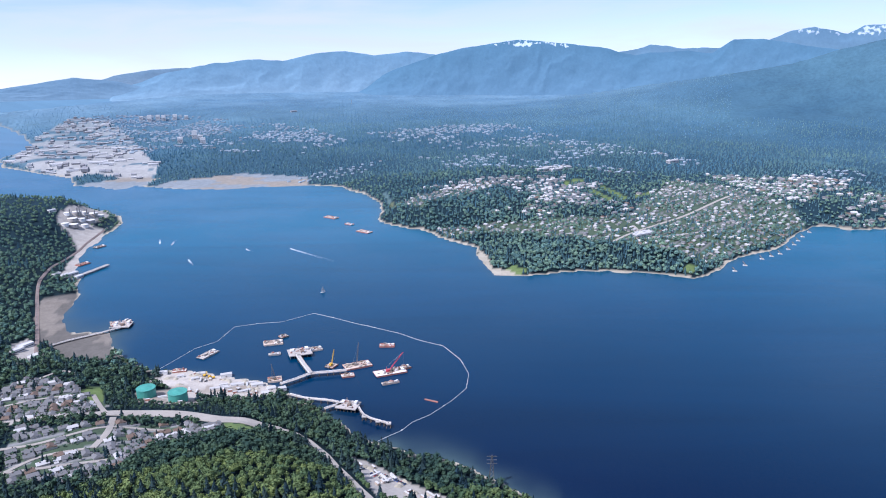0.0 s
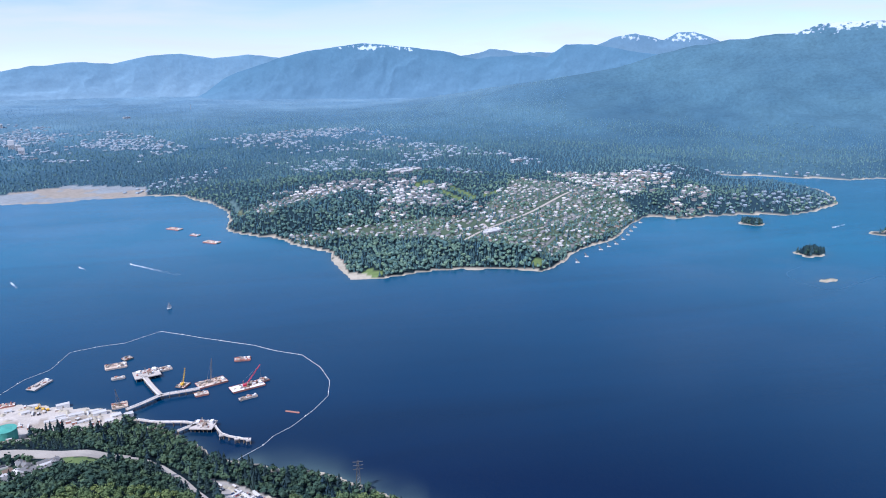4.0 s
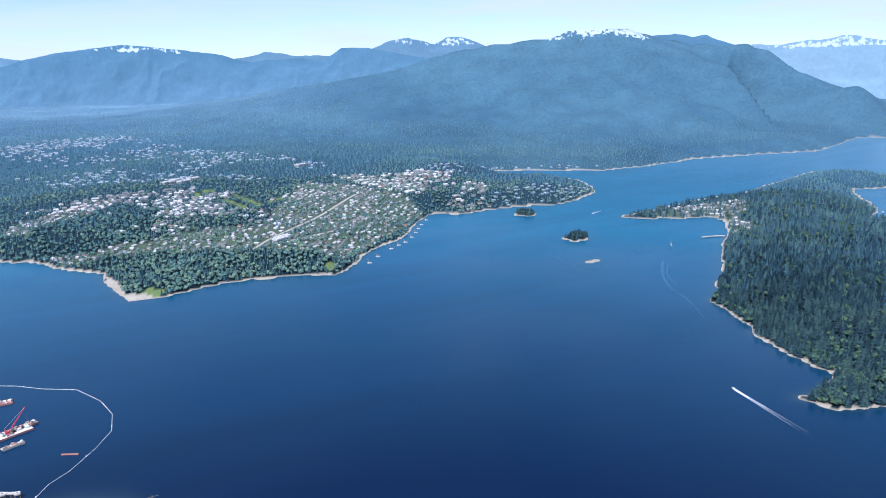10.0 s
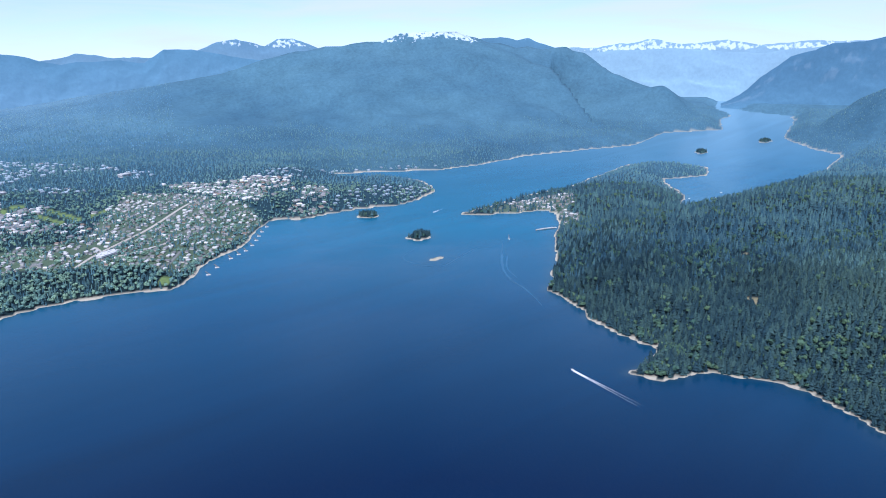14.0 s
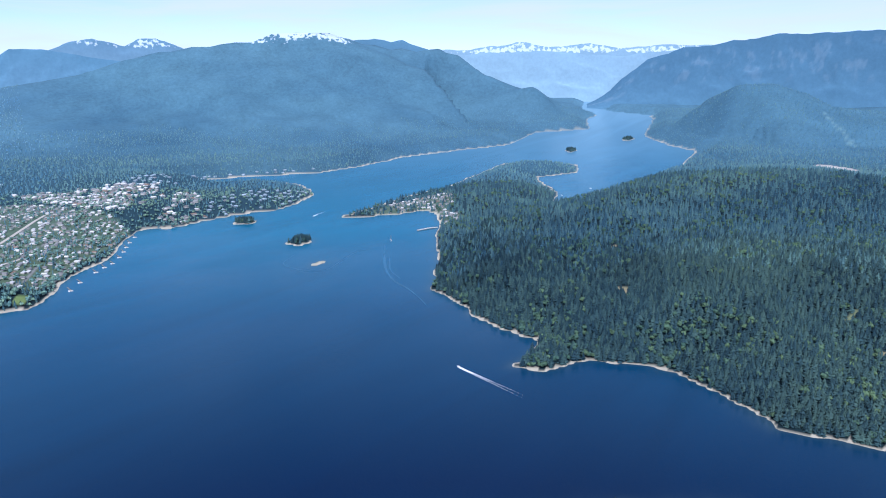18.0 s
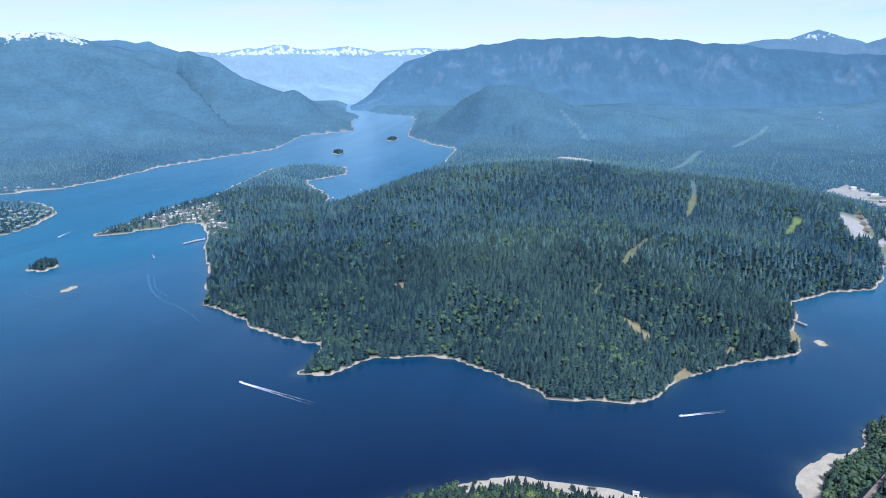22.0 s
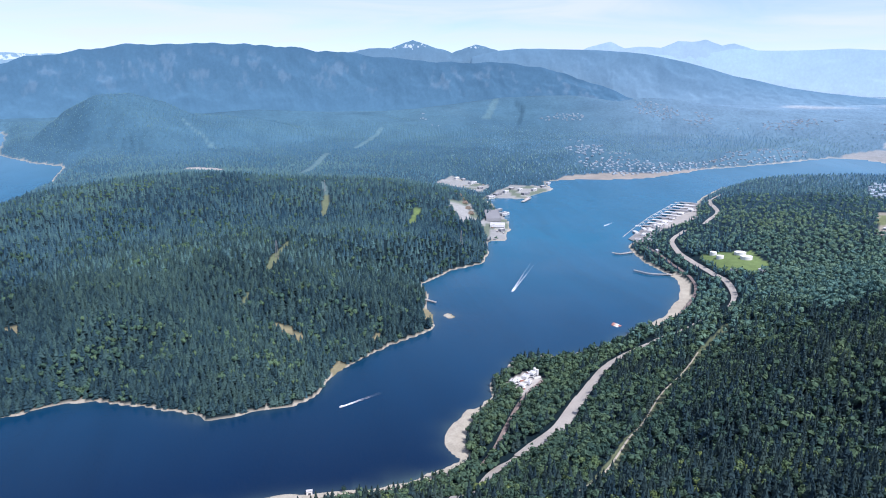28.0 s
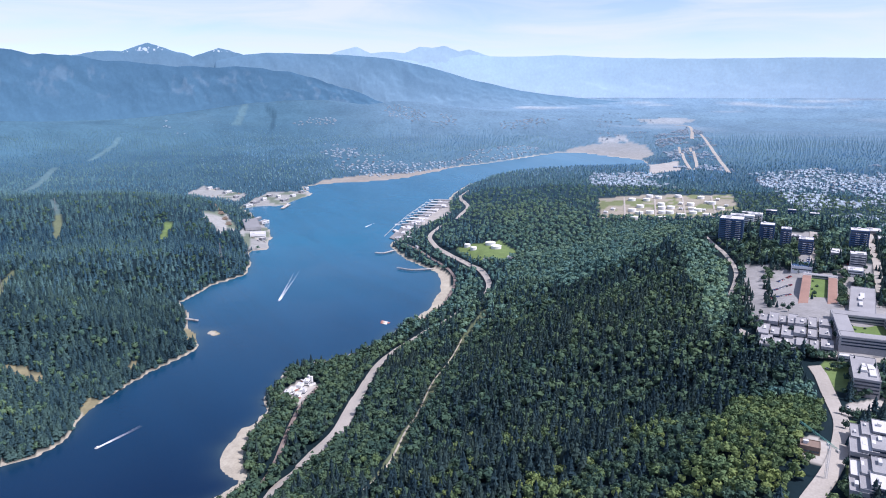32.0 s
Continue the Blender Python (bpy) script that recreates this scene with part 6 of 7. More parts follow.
for x, y in [(-351, 952), (-343, 948), (-336, 944)]:
    t = thing("excavator", "yellow excavator on the gravel yard", "excavator", at(x, y, turn=ACROSS + x), "yard machines")
    part("tracks", box(box(blank(), 0, -1.2, 0, 4.2, 0.8, 1), 0, 1.2, 0, 4.2, 0.8, 1), hull_dark, t)
    part("cab", box(blank(), -0.5, 0, 1, 3.4, 2.8, 2.2, bevel=0.2), crane_yellow, t)
    part("arm", rod(rod(blank(), (1, 0, 2), (4.5, 0, 6), 0.4, 5), (4.5, 0, 6), (7, 0, 2), 0.3, 5), crane_yellow, t)

def container(paint, length):
    """A steel box container with ribbed sides, a door end and corner posts."""
    t = tagged(new("container"), "steel box container standing on a gravel yard", "container", "containers")
    part("body", box(blank(), 0, 0, 0.15, length, 2.4, 2.45), paint, t)
    part("roof", box(blank(), 0, 0, 2.6, length * 0.98, 2.3, 0.1), roof_white, t)
    for e in (-0.6, 0.6):
        part("door", box(blank(), length / 2 + 0.03, e, 0.25, 0.08, 1.1, 2.2), steel, t)
    for sx_ in (-1, 1):
        for sy_ in (-1, 1):
            part("post", box(blank(), sx_ * (length / 2 - 0.05), sy_ * 1.18, 0, 0.2, 0.2, 2.72), steel, t)
    return t


def gravel_mound(seed):
    """A mound of gravel with uneven sides."""
    g = np.random.default_rng(seed)
    v = [(0, 0, 1.0)] + [(q * math.cos(a), q * math.sin(a), z) for q, z in ((0.35, 0.72), (0.7, 0.32), (1.0, -0.1)) for a in np.linspace(0, 6.283, 11)[:-1]]
    v = np.array(v) * (1 + g.uniform(-0.12, 0.12, (31, 1)))
    f = [(0, 1 + i, 1 + (i + 1) % 10, 1 + (i + 1) % 10) for i in range(10)]
    t = tagged(new("gravel_mound"), "pale mound of gravel on the terminal yard", "mound", "gravel mounds")
    bm = blank()
    p = [bm.verts.new(q) for q in v]
    for i in range(10):
        j = (i + 1) % 10
        bm.faces.new((p[0], p[1 + i], p[1 + j]))
        for k in (0, 10):
            bm.faces.new((p[1 + k + i], p[11 + k + i], p[11 + k + j], p[1 + k + j]))
    part("mound", bm, gravel, t)
    return t


boxes = [container(p, l) for p, l in ((rust_red, 6.1), (white_paint, 12.2), (deck_tan, 6.1), (concrete, 12.2), (hull_dark, 6.1))]
heaps = [gravel_mound(k) for k in range(3)]
g = np.random.default_rng(21)
placed_yard = set()
for zone, count, squared in ((BARES[1], 46, ACROSS), (BARES[0], 8, ACROSS), (BARES[5], 26, ACROSS + 0.4), (BARES[7], 8, 0.3), (BARES[9], 12, 0.2), (BARES[11], 8, 0.5)):
    p = np.array(zone, float)
    q = g.uniform(p.min(0), p.max(0), (count * 4, 2))
    mid = p.mean(0)
    q = q[inside(mid[0] + (q[:, 0] - mid[0]) * 1.15, mid[1] + (q[:, 1] - mid[1]) * 1.15, zone)][:count]
    for i, (x, y) in enumerate(q):
        k = int(g.integers(0, 8))
        ob = boxes[k] if k < 5 else heaps[k - 5]
        m = at(float(x), float(y), turn=squared + float(g.choice([0, math.pi / 2])) + float(g.uniform(-0.12, 0.12)), lift=0.1)
        if k >= 5:
            m = m @ Matrix.Diagonal((float(g.uniform(3, 7)), float(g.uniform(3, 6)), float(g.uniform(1.5, 3)), 1))
        if k in placed_yard:
            copy_thing(ob, m).scale = m.to_scale()
        else:
            ob.matrix_world = m
            placed_yard.add(k)

# ---- piers and docks elsewhere ----
jetty("pier", "long narrow pier over the tidal flat", [(-644, 1055), (-619, 1085), (-586, 1114), (-557, 1144)], 4, 4, group="piers")
platform("pier head platform with stored goods", [(-576, 1137), (-543, 1141), (-547, 1168), (-584, 1180)], 4)
jetty("pier", "timber wharf along the wooded bank", [(-785, 1438), (-771, 1479), (-756, 1531)], 9, 4, group="piers")
jetty("pier", "short loading pier with moored tugs", [(1440, -776), (1458, -730), (1492, -707)], 5, 4, group="piers")
jetty("pier", "dark steel wharf off the shore works", [(1654, -775), (1643, -739), (1658, -724)], 6, 4, group="piers")
jetty("pier", "timber wharf at the old mill", [(2418, -705), (2492, -755)], 12, 4, group="piers")
jetty("pier", "small timber pier of the village", [(1484, 1249), (1524, 1241), (1549, 1229)], 5, 3, group="piers")
jetty("pier", "small swimming pier off the park", [(1366, -197), (1343, -216)], 4, 3, group="piers")

# ---- boats with wakes ----
def motor_boat(x, y, turn, length, wake):
    """A planing motor boat; its wake lies on the water behind it."""
    t = thing("motor_boat", "small white motor boat under way", "boat", at(x, y, 0, turn), "motor boats")
    bm = blank()
    l, b = length / 2, length * 0.17
    v = [bm.verts.new(p) for p in ((-l, -b, -0.3), (l * 0.4, -b, -0.3), (l, 0, 0.2), (l * 0.4, b, -0.3), (-l, b, -0.3), (-l, -b, 1.2), (l * 0.4, -b, 1.3), (l * 1.1, 0, 1.7), (l * 0.4, b, 1.3), (-l, b, 1.2))]
    for i in range(5):
        j = (i + 1) % 5
        bm.faces.new([v[i], v[j], v[j + 5], v[i + 5]])
    bm.faces.new(v[5:])
    bm.faces.new(v[4::-1])
    part("hull", bm, white_paint, t)
    part("cabin", box(blank(), 0, 0, 1.2, length * 0.35, b * 1.4, 1.1, bevel=0.15), white_paint, t)
    part("windscreen", box(blank(), length * 0.19, 0, 1.5, 0.12, b * 1.2, 0.6), glass_dark, t)
    if wake:
        n = 26
        u = np.linspace(0, 1, n)
        g = fbm(u * 1000, u * 0 + x, 60, 3, 2)
        vs, fs = [], []
        for side, spread in ((-1, 0.02), (1, 0.02)):
            base = len(vs)
            for i in range(n):
                s = -length * 0.4 - u[i] * wake
                off = side * (length * 0.12 + spread * u[i] * wake)
                half = (length * 0.13 * (1 - u[i]) ** 2 + 0.3) * (1 - u[i] * 0.9) * (1 + 0.5 * g[i])
                vs += [(s, off - half, 0.42), (s, off + half, 0.42)]
            fs += [(base + 2 * i, base + 2 * i + 1, base + 2 * i + 3, base + 2 * i + 2) for i in range(n - 1)]
        w = mesh_object("wake", vs, fs, [foam])
        w.matrix_world = t.matrix_world.copy()
        tagged(w, "white foam wake trailing behind a boat", "wake", kind="stuff")


for (p, q), length in zip((
        [(-373, 1668), (-253, 1557)], [(-715, 1725), (-733, 1771)], [(-681, 1713), (-689, 1764)], [(-590, 1573), (-565, 1532)],
        [(812, 603), (787, 472)], [(916, -13), (949, -67)], [(1393, -388), (1591, -490)], [(1986, -838), (2028, -885)],
        [(1443, 1633), (1508, 1659)], [(-481, 1665), (-462, 1644)]), (7, 6, 7, 6, 8, 7, 9, 9, 9, 6)):
    motor_boat(*p, heading(q, p), length, math.hypot(q[0] - p[0], q[1] - p[1]))
# pale lines of smooth water where the currents meet
slick_water = material("smooth_water_line", (0.014, 0.09, 0.168), 0.3, grain=0.02, blotch=0.006, vary=0.25, spec=0.35)
for pts, wide in (
        ([(1317, 1220), (1160, 1075), (1092, 988), (1065, 924), (1033, 866), (1005, 824)], 7),
        ([(1103, 1324), (1031, 1279), (1021, 1204), (1054, 1163), (1135, 1192), (1223, 1223), (1264, 1204)], 5),
        ([(1231, 1125), (1150, 1050), (1110, 985)], 4)):
    c = spline(pts, 6.0)
    d = np.gradient(c, axis=0)
    d /= np.hypot(d[:, 0], d[:, 1])[:, None]
    side = np.stack([-d[:, 1], d[:, 0]], 1)
    along = np.linspace(0, 1, len(c))
    half = wide * 0.5 * np.sin(np.pi * along) ** 0.5 * (0.65 + 0.6 * fbm(c[:, 0], c[:, 1], 45, 3, 41))
    q = np.concatenate([c - side * half[:, None], c + side * half[:, None]])
    v = np.stack(squash(q[:, 0], q[:, 1], np.full(len(q), 0.3)), -1)
    tagged(mesh_object("current_line", v, grid_faces(2, len(c))[:, ::-1], [slick_water]), "pale smooth line on the water where currents meet", "water", kind="stuff")
for x, y in [(-241, 1335), (1362, 1241), (1353, 1230)]:
    t = thing("sailing_boat", "small sailing boat with white sails", "boat", at(x, y, 0, 0.6), "sailing boats")
    bm = blank()
    v = [bm.verts.new(p) for p in ((-5, -1.4, 0.9), (1, -1.6, 0.9), (5.5, 0, 1.1), (1, 1.6, 0.9), (-5, 1.4, 0.9), (-4, 0, -0.5), (4, 0, -0.4))]
    for f in ((0, 1, 2, 3, 4), (0, 5, 6, 1), (1, 6, 2), (2, 6, 3), (3, 6, 5, 4), (4, 5, 0)):
        bm.faces.new([v[i] for i in f])
    part("hull", bm, white_paint, t)
    part("mast", rod(blank(), (0.5, 0, 0.8), (0.5, 0, 14), 0.12), steel, t)
    for name, tri in (("mainsail", ((0.3, 0, 2), (-4.5, 0.8, 2), (0.3, 0, 13.5))), ("jib", ((0.7, 0, 12), (5, 0, 1.5), (0.9, 0.9, 2)))):
        bm = blank()
        f = bm.faces.new([bm.verts.new(p) for p in tri])
        bmesh.ops.solidify(bm, geom=[f], thickness=0.08)
        part(name, bm, white_paint, t)

# ---- the hilltop campus ----
GRID = heading(*[(596, -941), (737, -1151)])
facade = material("campus_concrete", (0.3, 0.3, 0.31), 0.8, grain=0.6, blotch=0.04, vary=0.18)
roof_flat = material("flat_gravel_roof", (0.27, 0.27, 0.28), 0.9, grain=0.7, blotch=0.05, vary=0.2)


def block(name, label, x, y, w, d, h, wall, roof, turn=None, group="campus buildings", storeys=None, units=2, sunk=6.0):
    """A flat-roofed building: body, parapet roof, ribbon windows on each storey and plant on the roof."""
    t = thing(name, label, "building", at(x, y, turn=GRID if turn is None else turn), group)
    part("wall", box(blank(), 0, 0, -sunk, w, d, h + sunk), wall, t)
    part("roof", box(blank(), 0, 0, h, w * 0.97, d * 0.97, 0.25), roof, t)
    bm = blank()
    for sx_, sy_, lx, ly in ((0, 1, w, 0.35), (0, -1, w, 0.35), (1, 0, 0.35, d), (-1, 0, 0.35, d)):
        box(bm, sx_ * (w / 2 - 0.1), sy_ * (d / 2 - 0.1), h - 0.1, lx, ly, 0.8)
    part("parapet", bm, wall, t)
    for k in range(storeys or max(1, int(h / 3.3))):
        z = 1.1 + k * 3.3
        if z + 1.5 < h:
            bm = blank()
            for sx_, sy_, lx, ly in ((0, 1, w * 0.92, 0.12), (0, -1, w * 0.92, 0.12), (1, 0, 0.12, d * 0.9), (-1, 0, 0.12, d * 0.9)):
                box(bm, sx_ * w / 2, sy_ * d / 2, z, lx, ly, 1.5)
            part("window_band", bm, glass_dark, t)
    g = np.random.default_rng(int(abs(x * 3 + y)))
    for k in range(units):
        part("roof_unit", box(blank(), g.uniform(-0.3, 0.3) * w, g.uniform(-0.3, 0.3) * d, h + 0.25, g.uniform(0.1, 0.25) * w, g.uniform(0.12, 0.3) * d, g.uniform(1, 2.4)), roof_white, t)
    return t


def ring_block(label, x, y, w, d, h, wing, wall, roof, name="quadrangle", turn=0.0):
    """Four wings round a green court."""
    t = thing(name, label, "building", at(x, y, turn=turn), "campus buildings")
    court = part("court", box(blank(), 0, 0, -1.0, w - 2 * wing, d - 2 * wing, 3.0), lawn, t)
    for k, (cx, cy, lx, ly) in enumerate(((0, d / 2 - wing / 2, w, wing), (0, -d / 2 + wing / 2, w, wing), (w / 2 - wing / 2, 0, wing, d - 2 * wing - 0.02), (-w / 2 + wing / 2, 0, wing, d - 2 * wing - 0.02))):
        wg = part("wing", box(blank(), cx, cy, -6, lx, ly, h + 6), wall, t)
        part("roof", box(blank(), cx, cy, h, lx * 0.96, ly * 0.94, 0.4), roof if k > 1 else roof_flat, wg)
        for z in np.arange(1.2, h - 1.5, 3.2):
            part("window_band", box(box(blank(), cx, cy - ly / 2, float(z), lx * 0.94, 0.12, 1.5), cx, cy + ly / 2, float(z), lx * 0.94, 0.12, 1.5), glass_dark, wg)
            part("window_band", box(box(blank(), cx - lx / 2, cy, float(z), 0.12, ly * 0.9, 1.5), cx + lx / 2, cy, float(z), 0.12, ly * 0.9, 1.5), glass_dark, wg)
    for k in range(7):
        g = np.random.default_rng(k + int(abs(x)))
        bx, by = g.uniform(-0.4, 0.4) * (w - 2 * wing), g.uniform(-0.4, 0.4) * (d - 2 * wing)
        v, f = leaf_tree(40, 0.12, 300 + k)
        bush = mesh_object("shrub", v * 4.5 + np.array((bx, by, 0)), f, [leaf_near], parent=t)
    return t


TOWERS = [(797, -1013), (842, -1097), (741, -1031), (679, -991), (636, -978), (599, -1049), (557, -979), (593, -985),
    (898, -1257), (1146, -1687), (1012, -1577), (837, -1126), (1243, -1639), (542, -951), (687, -1131), (701, -1268),
    (641, -1197), (709, -1063)]
SPECS = [(38, 30, 42, blue_glass), (40, 18, 22, white_paint), (22, 22, 34, blue_glass), (15, 20, 34, blue_glass), (20, 20, 22, blue_glass), (25, 22, 34, blue_glass), (20, 20, 16, facade), (14, 30, 9, facade), (20, 18, 20, blue_glass), (20, 18, 22, blue_glass), (20, 18, 20, blue_glass), (24, 18, 18, white_paint), (28, 18, 16, facade), (18, 20, 7, white_paint), (16, 40, 5, roof_white), (24, 30, 8, facade), (20, 24, 8, facade), (14, 12, 14, facade)]
DEEP_OUT = heading(*[(536, -925), (627, -1063)])
for (x, y), (w, d, h, wall) in zip(TOWERS, SPECS):
    t = block("tower_block" if h > 12 else "campus_hall", "blue glass residential tower with a pale flat roof" if wall is blue_glass else "pale concrete campus block with ribbon windows", x, y, d, w, h, wall, roof_white, turn=DEEP_OUT)
    if h > 12:
        for z in range(1, int(h / 3.2)):
            bm = blank()
            for e in (-0.3, 0.1):
                box(bm, -d / 2 - 0.5, e * w, z * 3.2, 1.0, w * 0.22, 0.25)
            part("balcony", bm, white_paint, t)


def plot(corners):
    """Centre, turn and size of a footprint from three of its corners."""
    p = np.array(corners, float)
    c = (p[0] + p[2]) / 2
    return c[0], c[1], heading(p[1], p[2]) - math.pi / 2, float(np.hypot(*(p[1] - p[0]))), float(np.hypot(*(p[2] - p[1])))


x, y, a, w, d = plot([(490, -751), (453, -771), (548, -921)])
ring_block("quadrangle with rust orange roofs round a planted court", x, y, w, d, 6.5, 11, facade, orange_roof, turn=a)
x, y, a, w, d = plot([(390, -672), (337, -710), (392, -780)])
ring_block("wide concrete quadrangle raised round a garden court", x, y, w, d, 11, 15, facade, roof_flat, turn=a)
x, y, a, w, d = plot([(434, -761), (418, -782), (474, -877)])
block("sports_hall", "broad hall with a pale flat roof", x, y, w, d, 9, facade, roof_flat, turn=a, units=3)
x, y, a, w, d = plot([(337, -611), (319, -623), (353, -672)])
block("laboratory_block", "pale laboratory block with white roof plant", x, y, w, d, 14, facade, roof_flat, turn=a, units=6)
x, y, a, w, d = plot([(608, -909), (582, -915), (599, -939)])
block("campus_hall", "low hall with a blue glazed roof", x, y, w, d, 6, white_paint, blue_glass, turn=a, units=0)
x, y, a, w, d = plot([(380, -657), (369, -664), (373, -669)])
block("campus_hall", "small curved pavilion with a pale roof", x, y, w, d, 5, white_paint, roof_white, turn=a, units=0)
k = 0
WINGS = [[(492, -688), (455, -701)], [(453, -694), (426, -714)], [(471, -656), (410, -692)], [(450, -633), (395, -672)]]
DEEP = heading(*[(491, -751), (585, -894)])
for p, q in WINGS:
    step = math.hypot(q[0] - p[0], q[1] - p[1])
    n = max(3, round(step / 11))
    step /= n
    for u in range(n):
        k += 1
        cx, cy = p[0] + (q[0] - p[0]) * (u + 0.5) / n, p[1] + (q[1] - p[1]) * (u + 0.5) / n
        block("academic_wing", "low grey concrete wing with a flat gravel roof", cx, cy, step * (0.98 if k % 3 else 0.75), 34 - 10 * (k % 2), 4.0 + 0.9 * (k % 3), facade, roof_flat, turn=DEEP - math.pi / 2, units=1, group="low campus wings")
k = 0
ROWS = [[(266, -495), (255, -514)], [(253, -473), (240, -487)], [(237, -448), (224, -460)], [(228, -433), (215, -443)]]
for p, q in ROWS:
    a = heading(p, q)
    for u in (0.1, 0.45, 0.8, 1.15):
        k += 1
        block("residence", "stepped grey residence block with a white flat roof", p[0] + (q[0] - p[0]) * u, p[1] + (q[1] - p[1]) * u, 11, 22, 6 + 2.4 * (k % 4), facade, roof_flat if k % 3 else roof_white, turn=DEEP - math.pi / 2, units=1, group="stepped residences")
x, y = [(273, -452)][0]
t = block("site_building", "half finished brown building inside a fenced site", x, y, 11, 13, 5, roof_brown, roof_brown, units=2, group="building site")
# tower crane by the site
x, y = [(247, -431)][0]
t = thing("tower_crane", "slim green tower crane beside the building site", "crane", at(x, y, turn=GRID + 0.6))
crane_green = material("crane_green", (0.15, 0.38, 0.3), 0.5, grain=1.0, vary=0.15)
bm = blank()
for sx_, sy_ in ((-1, -1), (1, -1), (1, 1), (-1, 1)):
    rod(bm, (sx_ * 0.7, sy_ * 0.7, 0), (sx_ * 0.7, sy_ * 0.7, 26), 0.12, 4)
for k in range(13):
    for a, b in (((-1, -1), (1, -1)), ((1, -1), (1, 1)), ((1, 1), (-1, 1)), ((-1, 1), (-1, -1))):
        rod(bm, (a[0] * 0.7, a[1] * 0.7, k * 2), (b[0] * 0.7, b[1] * 0.7, k * 2 + 2), 0.07, 4)
part("mast", bm, white_paint, t)
bm = blank()
for off, up in ((-0.6, 26), (0.6, 26), (0, 27.2)):
    rod(bm, (-9, off, up), (32, off, up), 0.13, 4)
for k in range(20):
    rod(bm, (-9 + k * 2, -0.6, 26), (-8 + k * 2, 0, 27.2), 0.07, 4)
    rod(bm, (-8 + k * 2, 0, 27.2), (-7 + k * 2, 0.6, 26), 0.07, 4)
part("jib", bm, crane_green, t)
part("counterweight", box(blank(), -8, 0, 24.5, 2.5, 1.6, 1.8), concrete, t)
part("cab", box(blank(), 1.6, 0, 24.2, 1.6, 1.4, 1.8, bevel=0.1), white_paint, t)

# parked cars on the lots
car_paints = [material("car_" + n, c, 0.35, grain=0.5, vary=0.05, spec=0.5) for n, c in (("white", (0.7, 0.7, 0.7)), ("black", (0.03, 0.03, 0.035)), ("silver", (0.4, 0.41, 0.42)), ("blue", (0.05, 0.09, 0.25)), ("red", (0.35, 0.03, 0.03)))]


def parked_car(paint):
    t = tagged(new("car"), "small car parked on the pale asphalt lot", "car", "parked cars")
    part("body", box(blank(), 0, 0, 0.35, 4.3, 1.75, 0.65, bevel=0.15), paint, t)
    cabin = part("cabin", box(blank(), -0.2, 0, 1.0, 2.2, 1.5, 0.5, bevel=0.18), glass_dark, t)
    for sx_ in (-1.35, 1.35):
        for sy_ in (-0.8, 0.8):
            part("wheel", rod(blank(), (sx_, sy_ - 0.1, 0.33), (sx_, sy_ + 0.1, 0.33), 0.33, 8), hull_dark, t)
    return t


cars = [parked_car(p) for p in car_paints]
used = set()
LOTS = [[(592, -856), (599, -896)], [(572, -823), (573, -862)], [(540, -773), (544, -818)], [(572, -888), (715, -1118)], [(378, -638), (372, -652)], [(326, -580), (319, -584)], [(564, -968), (547, -981)], [(-79, 685), (-41, 660)], [(-92, 685), (-59, 659)]]
for p, q in LOTS:
    n = int(math.hypot(q[0] - p[0], q[1] - p[1]) / 2.9)
    for i in range(n):
        if rng.uniform() < 0.7:
            k = int(rng.integers(0, 5))
            m = at(p[0] + (q[0] - p[0]) * i / n, p[1] + (q[1] - p[1]) * i / n, turn=heading(p, q) + math.pi / 2, lift=0.25)
            if k in used:
                copy_thing(cars[k], m)
            else:
                cars[k].matrix_world = m
                used.add(k)

# ---- tank farms, refinery and works ----
def oil_tank(x, y, r, h, label="white cylindrical oil tank with a shallow cone roof", group="white oil tanks", mat=None):
    t = thing("oil_tank", label, "storage tank", at(x, y), group)
    bm = blank()
    bmesh.ops.create_cone(bm, cap_ends=True, segments=24, radius1=r, radius2=r, depth=h + 2, matrix=Matrix.Translation((0, 0, h / 2 - 1)))
    part("shell", bm, mat or white_paint, t)
    bm = blank()
    bmesh.ops.create_cone(bm, cap_ends=True, segments=24, radius1=r * 1.02, radius2=0.3, depth=h * 0.12, matrix=Matrix.Translation((0, 0, h * 1.06)))
    part("roof", bm, white_paint, t)
    bm = blank()
    for k in range(14):
        a = math.radians(k * 7)
        box(bm, (r + 0.4) * math.cos(a), (r + 0.4) * math.sin(a), k * h / 14, 0.7, 0.5, 0.12, a)
    part("stair", bm, steel, t)
    return t


for x, y in [(1640, -1602), (1613, -1638), (1533, -1533), (1500, -1469), (1456, -1453), (1531, -1617), (1481, -1567),
    (1432, -1519), (1475, -1598), (1417, -1533), (1490, -1698), (1431, -1637), (1375, -1579), (1402, -1630),
    (1406, -1387), (1362, -1446), (1664, -1703), (1630, -1707), (1619, -1784), (1571, -1835), (1469, -1768),
    (1452, -1491), (1362, -1518), (1324, -1575), (1379, -1698)]:
    oil_tank(x, y, 11, 8)
for x, y in [(1498, -908), (1460, -903)]:
    oil_tank(x, y, 8, 7)
for x, y in [(1475, -963), (1434, -953)]:
    oil_tank(x, y, 13, 7)
for k, (x, y) in enumerate([(1520, -1386), (1547, -1438), (1520, -1689), (1450, -1613), (1491, -1768), (1519, -1852), (1413, -1763),
    (1398, -1649), (1333, -927), (1365, -879)]):
    block("works_building", "low pale works building among oil tanks", x, y, 14 + 5 * (k % 3), 10, 5, white_paint, roof_white, units=1, group="works buildings")
